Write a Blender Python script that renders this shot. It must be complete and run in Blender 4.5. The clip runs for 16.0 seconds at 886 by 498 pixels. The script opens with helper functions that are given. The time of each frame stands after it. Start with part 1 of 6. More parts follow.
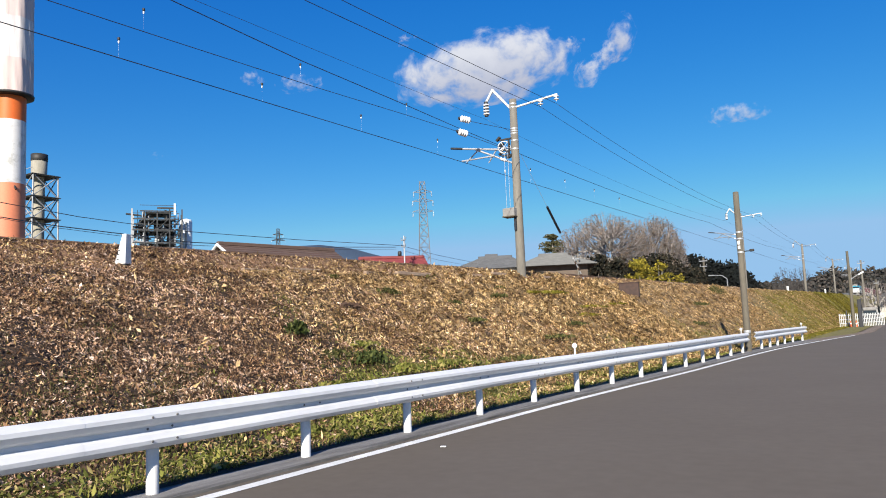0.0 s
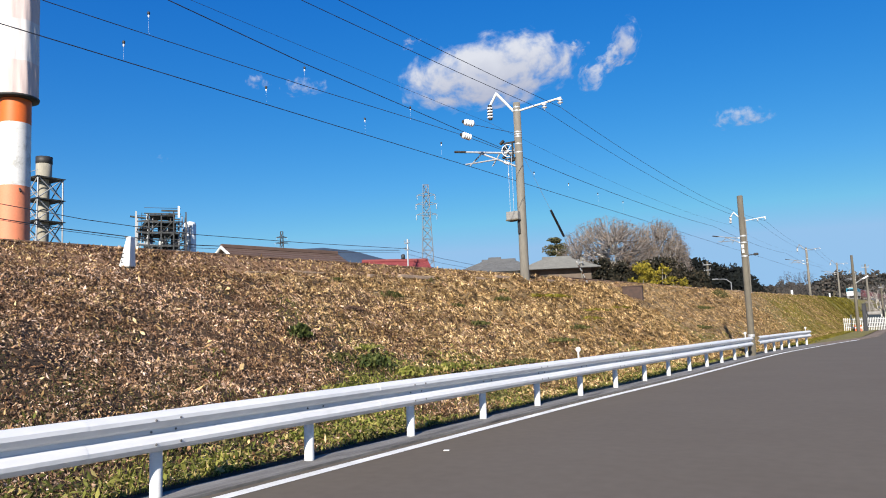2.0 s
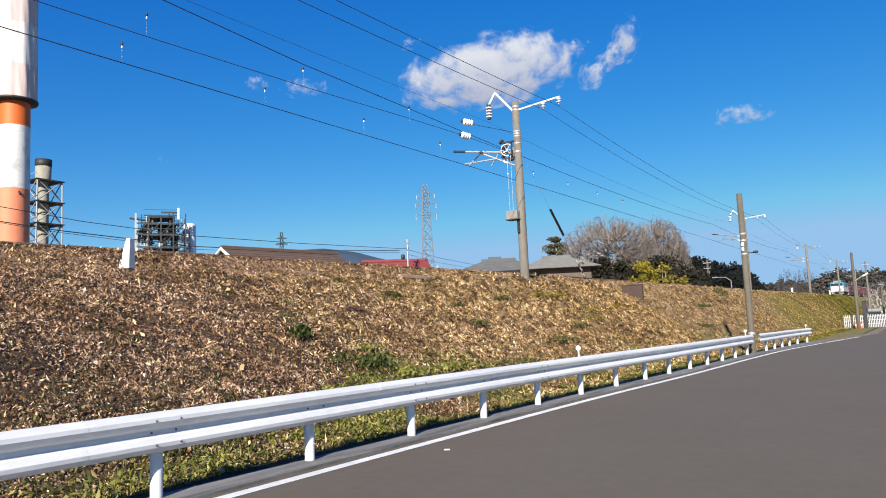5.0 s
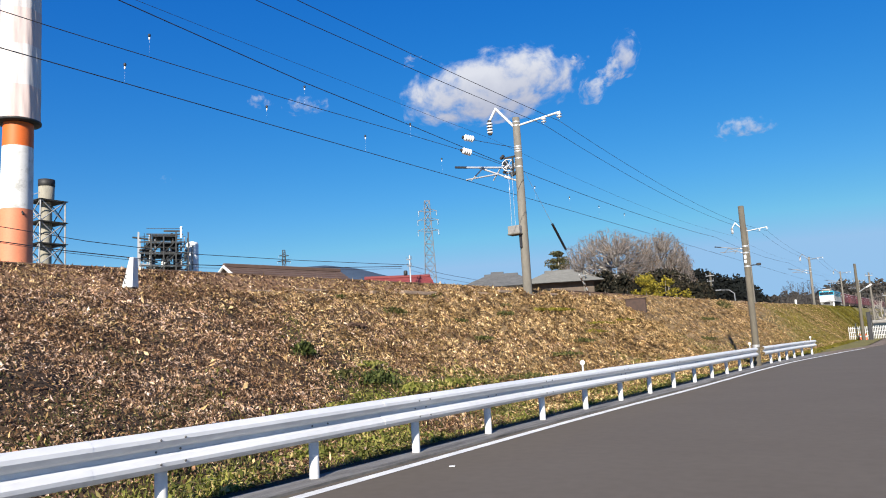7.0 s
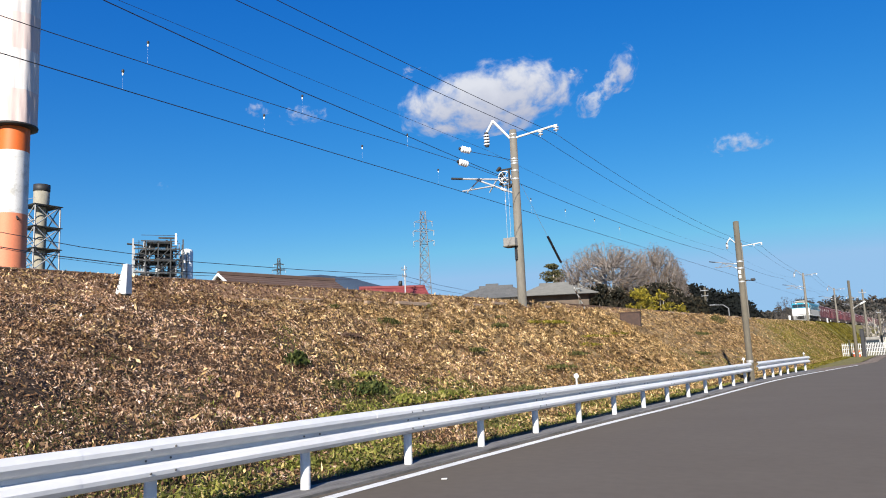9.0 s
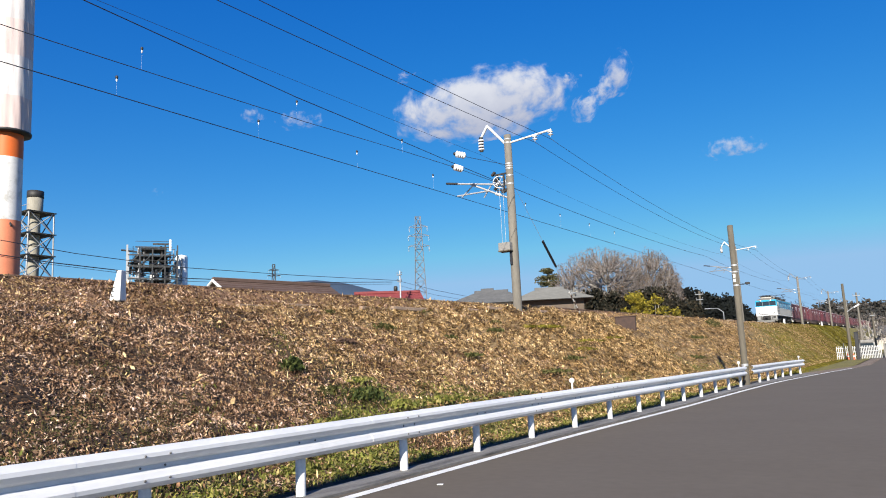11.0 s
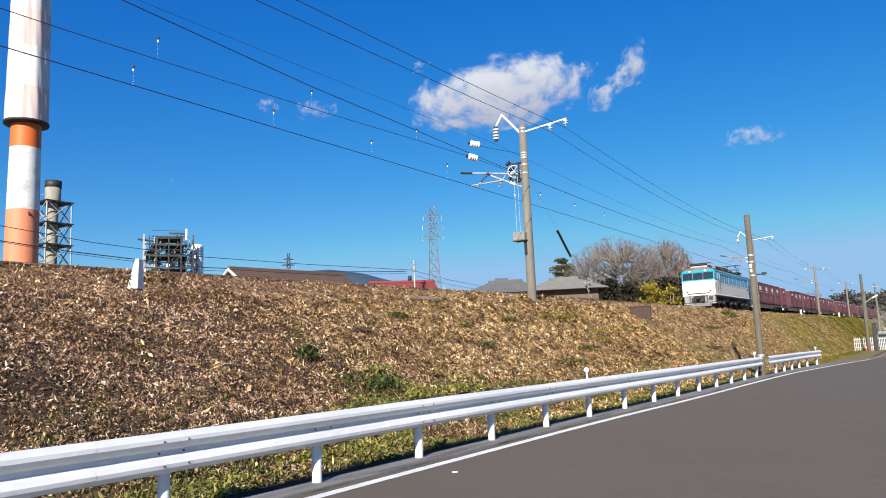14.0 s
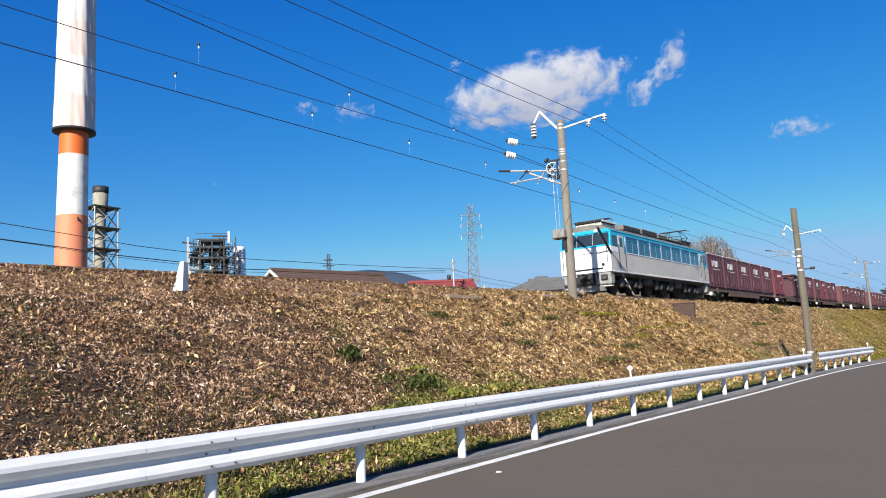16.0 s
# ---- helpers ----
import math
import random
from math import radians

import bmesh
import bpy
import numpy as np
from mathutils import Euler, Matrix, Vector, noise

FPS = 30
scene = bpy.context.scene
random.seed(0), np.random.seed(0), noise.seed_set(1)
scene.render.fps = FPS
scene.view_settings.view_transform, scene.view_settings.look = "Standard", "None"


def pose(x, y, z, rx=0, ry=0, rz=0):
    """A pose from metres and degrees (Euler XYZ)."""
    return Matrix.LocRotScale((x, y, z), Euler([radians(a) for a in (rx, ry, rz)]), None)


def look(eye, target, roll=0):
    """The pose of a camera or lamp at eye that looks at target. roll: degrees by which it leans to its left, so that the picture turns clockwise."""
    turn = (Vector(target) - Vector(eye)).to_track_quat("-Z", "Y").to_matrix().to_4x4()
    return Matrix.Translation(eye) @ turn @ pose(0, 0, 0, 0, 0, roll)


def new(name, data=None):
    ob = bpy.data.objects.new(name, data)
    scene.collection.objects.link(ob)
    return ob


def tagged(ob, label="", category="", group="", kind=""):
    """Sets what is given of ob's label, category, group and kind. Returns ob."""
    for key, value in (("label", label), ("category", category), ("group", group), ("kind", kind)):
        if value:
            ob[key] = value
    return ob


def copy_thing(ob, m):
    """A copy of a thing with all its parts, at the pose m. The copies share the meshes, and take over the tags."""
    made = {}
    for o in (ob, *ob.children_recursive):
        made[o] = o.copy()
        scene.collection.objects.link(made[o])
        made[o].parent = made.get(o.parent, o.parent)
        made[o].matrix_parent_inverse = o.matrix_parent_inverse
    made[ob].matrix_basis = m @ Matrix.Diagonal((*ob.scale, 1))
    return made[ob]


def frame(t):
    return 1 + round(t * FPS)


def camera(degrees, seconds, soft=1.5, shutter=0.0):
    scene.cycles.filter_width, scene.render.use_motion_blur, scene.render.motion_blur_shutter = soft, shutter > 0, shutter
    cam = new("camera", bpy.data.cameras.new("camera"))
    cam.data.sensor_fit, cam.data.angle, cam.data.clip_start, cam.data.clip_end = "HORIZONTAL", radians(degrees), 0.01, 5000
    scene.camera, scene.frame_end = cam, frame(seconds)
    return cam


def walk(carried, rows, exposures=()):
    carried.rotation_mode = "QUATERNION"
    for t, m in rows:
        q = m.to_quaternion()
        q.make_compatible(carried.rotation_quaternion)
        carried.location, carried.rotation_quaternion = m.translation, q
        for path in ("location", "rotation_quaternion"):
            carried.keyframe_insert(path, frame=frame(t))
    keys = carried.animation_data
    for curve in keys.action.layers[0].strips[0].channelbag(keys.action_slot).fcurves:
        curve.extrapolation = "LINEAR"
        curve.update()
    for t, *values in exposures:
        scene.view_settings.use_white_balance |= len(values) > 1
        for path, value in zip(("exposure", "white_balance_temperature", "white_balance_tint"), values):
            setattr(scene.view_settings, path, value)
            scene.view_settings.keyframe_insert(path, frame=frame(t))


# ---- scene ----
cam = camera(62.2, 16.0, 1.0)
PATH = [
    (0.0, pose(0.000, 0.000, 1.400, 96.300, 2.250, 32.200)),
    (0.5, pose(-0.007, 0.003, 1.401, 96.308, 2.157, 32.112)),
    (1.0, pose(0.000, -0.003, 1.403, 96.557, 2.055, 32.120)),
    (1.5, pose(0.001, -0.002, 1.402, 96.246, 1.984, 32.310)),
    (2.0, pose(-0.003, -0.001, 1.406, 96.552, 2.107, 32.453)),
    (2.5, pose(0.007, -0.013, 1.392, 97.268, 2.541, 32.774)),
    (3.0, pose(0.015, -0.016, 1.396, 96.953, 3.110, 33.037)),
    (3.5, pose(-0.006, 0.002, 1.401, 96.764, 2.918, 32.498)),
    (4.0, pose(0.004, 0.005, 1.400, 96.504, 2.457, 32.484)),
    (6.5, pose(-0.002, -0.007, 1.394, 97.285, 2.710, 32.529)),
    (7.0, pose(0.007, -0.013, 1.397, 97.785, 3.066, 32.744)),
    (7.5, pose(0.002, -0.004, 1.409, 97.549, 2.686, 32.574)),
    (8.0, pose(0.001, -0.003, 1.404, 97.899, 2.411, 32.313)),
    (10.5, pose(-0.002, -0.004, 1.401, 98.944, 2.510, 32.080)),
    (11.0, pose(0.001, -0.001, 1.404, 98.986, 2.588, 31.921)),
    (11.5, pose(-0.007, 0.001, 1.407, 98.588, 2.627, 31.801)),
    (12.0, pose(0.004, -0.007, 1.388, 98.578, 2.381, 31.644)),
    (12.5, pose(-0.003, -0.004, 1.400, 97.904, 2.382, 31.933)),
    (13.0, pose(0.001, -0.019, 1.395, 98.331, 2.601, 31.913)),
    (13.5, pose(0.001, -0.011, 1.403, 98.088, 2.721, 32.453)),
    (14.0, pose(-0.010, -0.013, 1.391, 98.233, 2.335, 32.990)),
    (14.5, pose(-0.005, -0.009, 1.397, 98.433, 2.548, 34.314)),
    (15.0, pose(-0.044, 0.020, 1.406, 98.898, 2.827, 34.527)),
    (15.5, pose(-0.030, 0.020, 1.389, 98.480, 2.910, 34.903)),
    (16.0, pose(-0.048, 0.007, 1.398, 98.284, 2.714, 36.088)),
]
walk(cam, PATH)

# ---- world, sun, exposure ----
SUN_FROM = Vector((0.31, -1.0, 0.0)).normalized()
SUN_UP = radians(28)
world = bpy.data.worlds.new("sky")
scene.world = world
world.use_nodes = True
wn = world.node_tree
sky = wn.nodes.new("ShaderNodeTexSky")
sky.sky_type, sky.sun_disc = "NISHITA", False
sky.sun_elevation = SUN_UP
sky.sun_rotation = math.atan2(SUN_FROM.x, SUN_FROM.y)
sky.air_density, sky.dust_density, sky.ozone_density = 1.0, 0.2, 6.0
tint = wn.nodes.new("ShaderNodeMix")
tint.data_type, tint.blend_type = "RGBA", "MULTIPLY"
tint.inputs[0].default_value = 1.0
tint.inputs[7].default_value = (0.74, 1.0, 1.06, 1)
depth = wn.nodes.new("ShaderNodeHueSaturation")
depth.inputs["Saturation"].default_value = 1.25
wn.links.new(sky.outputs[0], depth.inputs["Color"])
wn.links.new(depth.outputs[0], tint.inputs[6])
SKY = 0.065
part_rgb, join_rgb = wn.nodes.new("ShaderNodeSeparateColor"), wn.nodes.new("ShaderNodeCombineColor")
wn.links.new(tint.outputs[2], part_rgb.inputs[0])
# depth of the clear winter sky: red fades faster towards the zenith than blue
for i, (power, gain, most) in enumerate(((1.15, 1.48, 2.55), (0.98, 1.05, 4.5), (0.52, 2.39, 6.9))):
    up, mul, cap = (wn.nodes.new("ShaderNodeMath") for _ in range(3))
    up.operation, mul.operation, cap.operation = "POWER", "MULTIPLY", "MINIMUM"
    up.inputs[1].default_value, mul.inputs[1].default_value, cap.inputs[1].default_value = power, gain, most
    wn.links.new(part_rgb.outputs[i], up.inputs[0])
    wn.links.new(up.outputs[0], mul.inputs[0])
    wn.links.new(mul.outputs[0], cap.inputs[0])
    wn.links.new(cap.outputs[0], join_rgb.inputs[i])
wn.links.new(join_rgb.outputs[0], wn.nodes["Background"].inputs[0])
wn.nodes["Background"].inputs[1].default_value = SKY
sun = new("sun", bpy.data.lights.new("sun", "SUN"))
sun.data.energy, sun.data.angle, sun.data.color = 5.0, radians(0.5), (1.0, 0.93, 0.82)
sun_dir = SUN_FROM * math.cos(SUN_UP) + Vector((0, 0, math.sin(SUN_UP)))
sun.matrix_world = look(sun_dir * 50, (0, 0, 0))
scene.view_settings.exposure = 0.90


# ---- materials ----
def mat(name, a, b=None, scale=6.0, rough=0.7, metal=0.0, bump=0.0, fine=0.0, island=0.0, random_ob=0.0, detail=6.0, spec=0.5, stretch=None, c=None):
    """Two or three colours mixed by noise at two scales, with relief; island and random_ob vary the brightness piece by piece."""
    m = bpy.data.materials.new(name)
    m.use_nodes = True
    nt = m.node_tree
    N, L = nt.nodes, nt.links
    bs = N["Principled BSDF"]
    bs.inputs["Roughness"].default_value = rough
    bs.inputs["Metallic"].default_value = metal
    bs.inputs["Specular IOR Level"].default_value = spec
    b = b or tuple(v * 0.8 for v in a)
    geo = N.new("ShaderNodeTexCoord")
    src = geo.outputs["Object"]
    if stretch:
        mp = N.new("ShaderNodeMapping")
        mp.inputs["Scale"].default_value = stretch
        L.new(src, mp.inputs[0])
        src = mp.outputs[0]
    n1 = N.new("ShaderNodeTexNoise")
    n1.inputs["Scale"].default_value = scale
    n1.inputs["Detail"].default_value = detail
    n1.inputs["Roughness"].default_value = 0.65
    L.new(src, n1.inputs["Vector"])
    ramp = N.new("ShaderNodeValToRGB")
    ramp.color_ramp.elements[0].position, ramp.color_ramp.elements[0].color = 0.36, (*a, 1)
    ramp.color_ramp.elements[1].position, ramp.color_ramp.elements[1].color = 0.66, (*b, 1)
    if c:
        e = ramp.color_ramp.elements.new(0.5)
        e.color = (*c, 1)
    L.new(n1.outputs[0], ramp.inputs[0])
    col = ramp.outputs[0]
    if fine > 0:
        n2 = N.new("ShaderNodeTexNoise")
        n2.inputs["Scale"].default_value = scale * 14
        n2.inputs["Detail"].default_value = 3
        L.new(src, n2.inputs["Vector"])
        mr = N.new("ShaderNodeMapRange")
        mr.inputs[1].default_value, mr.inputs[2].default_value = 0.3, 0.7
        mr.inputs[3].default_value, mr.inputs[4].default_value = 1 - fine, 1 + fine
        L.new(n2.outputs[0], mr.inputs[0])
        mx = N.new("ShaderNodeVectorMath")
        mx.operation = "SCALE"
        L.new(col, mx.inputs[0])
        L.new(mr.outputs[0], mx.inputs["Scale"])
        col = mx.outputs[0]
    for amount, node, out in ((island, "ShaderNodeNewGeometry", "Random Per Island"), (random_ob, "ShaderNodeObjectInfo", "Random")):
        if amount > 0:
            g = N.new(node)
            mr = N.new("ShaderNodeMapRange")
            mr.inputs[3].default_value, mr.inputs[4].default_value = 1 - amount, 1 + amount
            L.new(g.outputs[out], mr.inputs[0])
            mx = N.new("ShaderNodeVectorMath")
            mx.operation = "SCALE"
            L.new(col, mx.inputs[0])
            L.new(mr.outputs[0], mx.inputs["Scale"])
            col = mx.outputs[0]
    L.new(col, bs.inputs["Base Color"])
    if bump > 0:
        bp = N.new("ShaderNodeBump")
        bp.inputs["Strength"].default_value = bump
        bp.inputs["Distance"].default_value = 0.02
        n3 = N.new("ShaderNodeTexNoise")
        n3.inputs["Scale"].default_value = scale * 8
        n3.inputs["Detail"].default_value = 4
        L.new(src, n3.inputs["Vector"])
        L.new(n3.outputs[0], bp.inputs["Height"])
        L.new(bp.outputs[0], bs.inputs["Normal"])
    return m


def island_mat(name, stops, rough=0.8, through_light=0.0, patches=()):
    """A colour for each loose piece, taken at random from the stops; patches (scale, low, high) tint whole areas."""
    m = bpy.data.materials.new(name)
    m.use_nodes = True
    N, L = m.node_tree.nodes, m.node_tree.links
    bs = N["Principled BSDF"]
    bs.inputs["Roughness"].default_value = rough
    bs.inputs["Specular IOR Level"].default_value = 0.25
    g = N.new("ShaderNodeNewGeometry")
    ramp = N.new("ShaderNodeValToRGB")
    els = ramp.color_ramp.elements
    while len(els) < len(stops):
        els.new(0.5)
    for e, (p, col) in zip(els, stops):
        e.position, e.color = p, (*col, 1)
    L.new(g.outputs["Random Per Island"], ramp.inputs[0])
    col = ramp.outputs[0]
    for scale, low, high in patches:
        tc = N.new("ShaderNodeTexCoord")
        n1 = N.new("ShaderNodeTexNoise")
        n1.inputs["Scale"].default_value, n1.inputs["Detail"].default_value = scale, 4
        L.new(tc.outputs["Object"], n1.inputs["Vector"])
        area = N.new("ShaderNodeValToRGB")
        area.color_ramp.elements[0].position, area.color_ramp.elements[0].color = 0.36, (*low, 1)
        area.color_ramp.elements[1].position, area.color_ramp.elements[1].color = 0.64, (*high, 1)
        L.new(n1.outputs[0], area.inputs[0])
        mul = N.new("ShaderNodeVectorMath")
        mul.operation = "MULTIPLY"
        L.new(col, mul.inputs[0])
        L.new(area.outputs[0], mul.inputs[1])
        col = mul.outputs[0]
    L.new(col, bs.inputs["Base Color"])
    if through_light > 0:
        tr = N.new("ShaderNodeBsdfTranslucent")
        L.new(col, tr.inputs[0])
        mx = N.new("ShaderNodeMixShader")
        mx.inputs[0].default_value = through_light
        L.new(bs.outputs[0], mx.inputs[1])
        L.new(tr.outputs[0], mx.inputs[2])
        L.new(mx.outputs[0], N["Material Output"].inputs[0])
    return m


ASPHALT = mat("asphalt", (0.108, 0.09, 0.0707), (0.116, 0.0974, 0.0771), scale=0.45, rough=0.9, bump=0.12, fine=0.05, spec=0.2, detail=4.0)
PAINT = mat("road_paint", (0.759, 0.759, 0.736), (0.575, 0.575, 0.552), scale=3.0, rough=0.7, fine=0.08, bump=0.2)
CONCRETE = mat("kerb_concrete", (0.246, 0.2378, 0.2214), (0.164, 0.1558, 0.1476), scale=2.5, rough=0.9, bump=0.5, fine=0.15)
POLE_CONCRETE = mat("pole_concrete", (0.17, 0.155, 0.128), (0.124, 0.113, 0.0943), scale=1.6, rough=0.85, bump=0.25, fine=0.10, stretch=(1, 1, 0.25))
POLE_DARK = mat("weathered_pole", (0.1189, 0.1041, 0.0779), (0.0779, 0.06806, 0.05084), scale=1.6, rough=0.9, bump=0.25, fine=0.12, stretch=(1, 1, 0.25))
GALV = mat("galvanized_steel", (0.459, 0.467, 0.474), (0.37, 0.378, 0.385), scale=7, rough=0.45, metal=0.35, fine=0.06)
DULL_STEEL = mat("dull_steel", (0.26, 0.27, 0.29), (0.19, 0.20, 0.21), scale=3, rough=0.6, metal=0.3, fine=0.1)
BOLT = mat("bolt_steel", (0.1312, 0.1271, 0.123), (0.082, 0.0779, 0.0738), scale=20, rough=0.6, metal=0.4)
DIRT = mat("dirt_shoulder", (0.12, 0.085, 0.058), (0.21, 0.16, 0.115), scale=1.6, rough=0.95, bump=0.8, fine=0.3, stretch=(1, 0.5, 1))
KERB = mat("kerb_concrete_strip", (0.20, 0.19, 0.175), (0.075, 0.07, 0.064), scale=1.4, rough=0.9, bump=0.5, fine=0.2, c=(0.155, 0.147, 0.135), stretch=(3.2, 0.35, 1))
RAIL_WHITE = mat("rail_paint", (0.665, 0.665, 0.661), (0.575, 0.579, 0.585), scale=1.3, rough=0.42, fine=0.05, stretch=(1, 0.35, 1))
POST_WHITE = mat("post_paint", (0.636, 0.636, 0.626), (0.543, 0.543, 0.534), scale=3, rough=0.5, fine=0.05)
WHITE = mat("white_paint", (0.64, 0.64, 0.625), (0.54, 0.54, 0.52), scale=2, rough=0.5, fine=0.05)
DARK = mat("dark_metal", (0.0205, 0.02132, 0.02296), (0.041, 0.03854, 0.0369), scale=5, rough=0.6, metal=0.3, fine=0.1)
BLACK = mat("black_rubber", (0.00984, 0.01066, 0.01476), (0.0164, 0.0164, 0.02132), scale=5, rough=0.55)
WIRE = mat("wire_metal", (0.0369, 0.041, 0.0492), (0.0492, 0.0533, 0.0615), scale=2, rough=0.5, metal=0.4)
PORCELAIN = mat("porcelain", (0.76, 0.76, 0.76), (0.684, 0.684, 0.684), scale=8, rough=0.25)
RUST = mat("rusty_steel", (0.1312, 0.0738, 0.0492), (0.0738, 0.0451, 0.0328), scale=6, rough=0.85, bump=0.4, fine=0.15)
RUST_DARK = mat("dark_rust_sheet", (0.0697, 0.041, 0.03116), (0.0451, 0.02952, 0.0246), scale=5, rough=0.9, bump=0.4, fine=0.2)


def land_mat():
    """Dark litter soil, rust-brown dirt along the crest, olive turf at the far end."""
    m = mat("bank_soil", (0.016, 0.009, 0.004), (0.075, 0.043, 0.021), scale=1.2, rough=0.95, bump=0.9, fine=0.35, c=(0.034, 0.019, 0.009))
    N, L = m.node_tree.nodes, m.node_tree.links
    bs = N["Principled BSDF"]
    col = bs.inputs["Base Color"].links[0].from_socket
    tc = N.new("ShaderNodeTexCoord")
    sep = N.new("ShaderNodeSeparateXYZ")
    L.new(tc.outputs["Object"], sep.inputs[0])
    n1 = N.new("ShaderNodeTexNoise")
    n1.inputs["Scale"].default_value, n1.inputs["Detail"].default_value = 0.35, 6
    L.new(tc.outputs["Object"], n1.inputs["Vector"])
    n2 = N.new("ShaderNodeTexNoise")
    n2.inputs["Scale"].default_value, n2.inputs["Detail"].default_value = 3.0, 6
    L.new(tc.outputs["Object"], n2.inputs["Vector"])
    slant = N.new("ShaderNodeMath")
    slant.operation = "MULTIPLY_ADD"
    L.new(sep.outputs["X"], slant.inputs[0])
    slant.inputs[1].default_value = 5.5
    sh = N.new("ShaderNodeMath")
    sh.operation = "ADD"
    L.new(sep.outputs["Y"], sh.inputs[0])
    sh.inputs[1].default_value = 38.5
    L.new(sh.outputs[0], slant.inputs[2])
    for axis, start, end, wobble, dark, light in (("Y", 10.5, 16.5, 5.0, (0.06, 0.038, 0.019), (0.25, 0.175, 0.095)), ("X", -12.35, -12.95, 0.9, (0.13, 0.070, 0.036), (0.27, 0.155, 0.085)), ("Y", 40.0, 58.0, 24.0, (0.075, 0.068, 0.012), (0.205, 0.168, 0.034))):
        wob = N.new("ShaderNodeMath")
        wob.operation = "MULTIPLY_ADD"
        L.new(n1.outputs[0], wob.inputs[0])
        wob.inputs[1].default_value = wobble
        L.new(slant.outputs[0] if start == 40.0 else sep.outputs[axis], wob.inputs[2])
        share = N.new("ShaderNodeMapRange")
        share.inputs[1].default_value, share.inputs[2].default_value = start + wobble * 0.5, end + wobble * 0.5
        L.new(wob.outputs[0], share.inputs[0])
        tone = N.new("ShaderNodeValToRGB")
        tone.color_ramp.elements[0].position, tone.color_ramp.elements[0].color = 0.35, (*dark, 1)
        tone.color_ramp.elements[1].position, tone.color_ramp.elements[1].color = 0.65, (*light, 1)
        L.new(n2.outputs[0], tone.inputs[0])
        mx = N.new("ShaderNodeMix")
        mx.data_type = "RGBA"
        L.new(share.outputs[0], mx.inputs[0])
        L.new(col, mx.inputs[6])
        L.new(tone.outputs[0], mx.inputs[7])
        col = mx.outputs[2]
    L.new(col, bs.inputs["Base Color"])
    return m


SOIL = land_mat()
FIELD = mat("field_ground", (0.082, 0.082, 0.041), (0.1394, 0.1148, 0.0738), scale=0.15, rough=0.95, fine=0.2)
BALLAST = mat("ballast_stone", (0.164, 0.0984, 0.0615), (0.2788, 0.1804, 0.123), scale=5, rough=0.95, bump=1.0, fine=0.4)
STRAW = island_mat("dry_litter", [(0.0, (0.0456, 0.0274, 0.016)), (0.28, (0.131, 0.0752, 0.041)), (0.55, (0.314, 0.194, 0.107)), (0.84, (0.513, 0.37, 0.245)), (1.0, (0.684, 0.57, 0.467))], 0.85, 0.12, patches=((0.55, (0.78, 0.72, 0.66), (1.16, 1.15, 1.18)), (2.0, (0.62, 0.57, 0.52), (1.26, 1.25, 1.26)), (7.0, (0.30, 0.27, 0.24), (1.50, 1.48, 1.46))))
STRAW_PALE = island_mat("pale_straw", [(0.0, (0.11, 0.0682, 0.0319)), (0.28, (0.286, 0.193, 0.0968)), (0.75, (0.561, 0.418, 0.237)), (1.0, (0.726, 0.594, 0.407))], 0.85, 0.12, patches=((0.5, (0.82, 0.76, 0.66), (1.14, 1.12, 1.05)), (2.0, (0.60, 0.56, 0.48), (1.26, 1.24, 1.18)), (6.0, (0.42, 0.39, 0.34), (1.42, 1.40, 1.34))))
GRASS = island_mat("green_grass", [(0.0, (0.0688, 0.0825, 0.0163)), (0.45, (0.156, 0.175, 0.0338)), (0.8, (0.263, 0.256, 0.065)), (1.0, (0.45, 0.362, 0.156))], 0.7, 0.25, patches=((1.4, (0.60, 0.60, 0.60), (1.25, 1.2, 1.1)),))
GRASS_DARK = island_mat("weed_leaves", [(0.0, (0.02296, 0.0328, 0.0082)), (0.6, (0.0533, 0.07216, 0.0164)), (1.0, (0.1312, 0.1394, 0.0369))], 0.7, 0.2)
OLIVE_WEED = island_mat("olive_weeds", [(0.0, (0.0328, 0.0369, 0.00984)), (0.6, (0.082, 0.0861, 0.0246)), (1.0, (0.164, 0.1476, 0.0492))], 0.8, 0.2)
GRASS_YELLOW = island_mat("olive_grass", [(0.0, (0.105, 0.100, 0.012)), (0.5, (0.195, 0.178, 0.022)), (0.85, (0.26, 0.22, 0.036)), (1.0, (0.32, 0.245, 0.09))], 0.8, 0.25, patches=((0.22, (0.66, 0.62, 0.58), (1.15, 1.15, 1.1)), (1.1, (0.66, 0.62, 0.58), (1.2, 1.2, 1.1))))


# ---- mesh helpers ----
def part(name, bm, material, parent=None, label="", smooth=False):
    """Link a bmesh as one mesh object under a thing or under a part."""
    me = bpy.data.meshes.new(name)
    if smooth:
        for f in bm.faces:
            f.smooth = True
    bm.to_mesh(me)
    bm.free()
    for m in (material if isinstance(material, (list, tuple)) else [material]):
        me.materials.append(m)
    ob = new(name, me)
    if parent is not None:
        ob.parent = parent
    if label:
        ob["label"] = label
    return ob


def thing(name, m, label, category, group="", kind=""):
    ob = new(name)
    ob.empty_display_size = 0.2
    ob.matrix_basis = m
    return tagged(ob, label, category, group, kind)


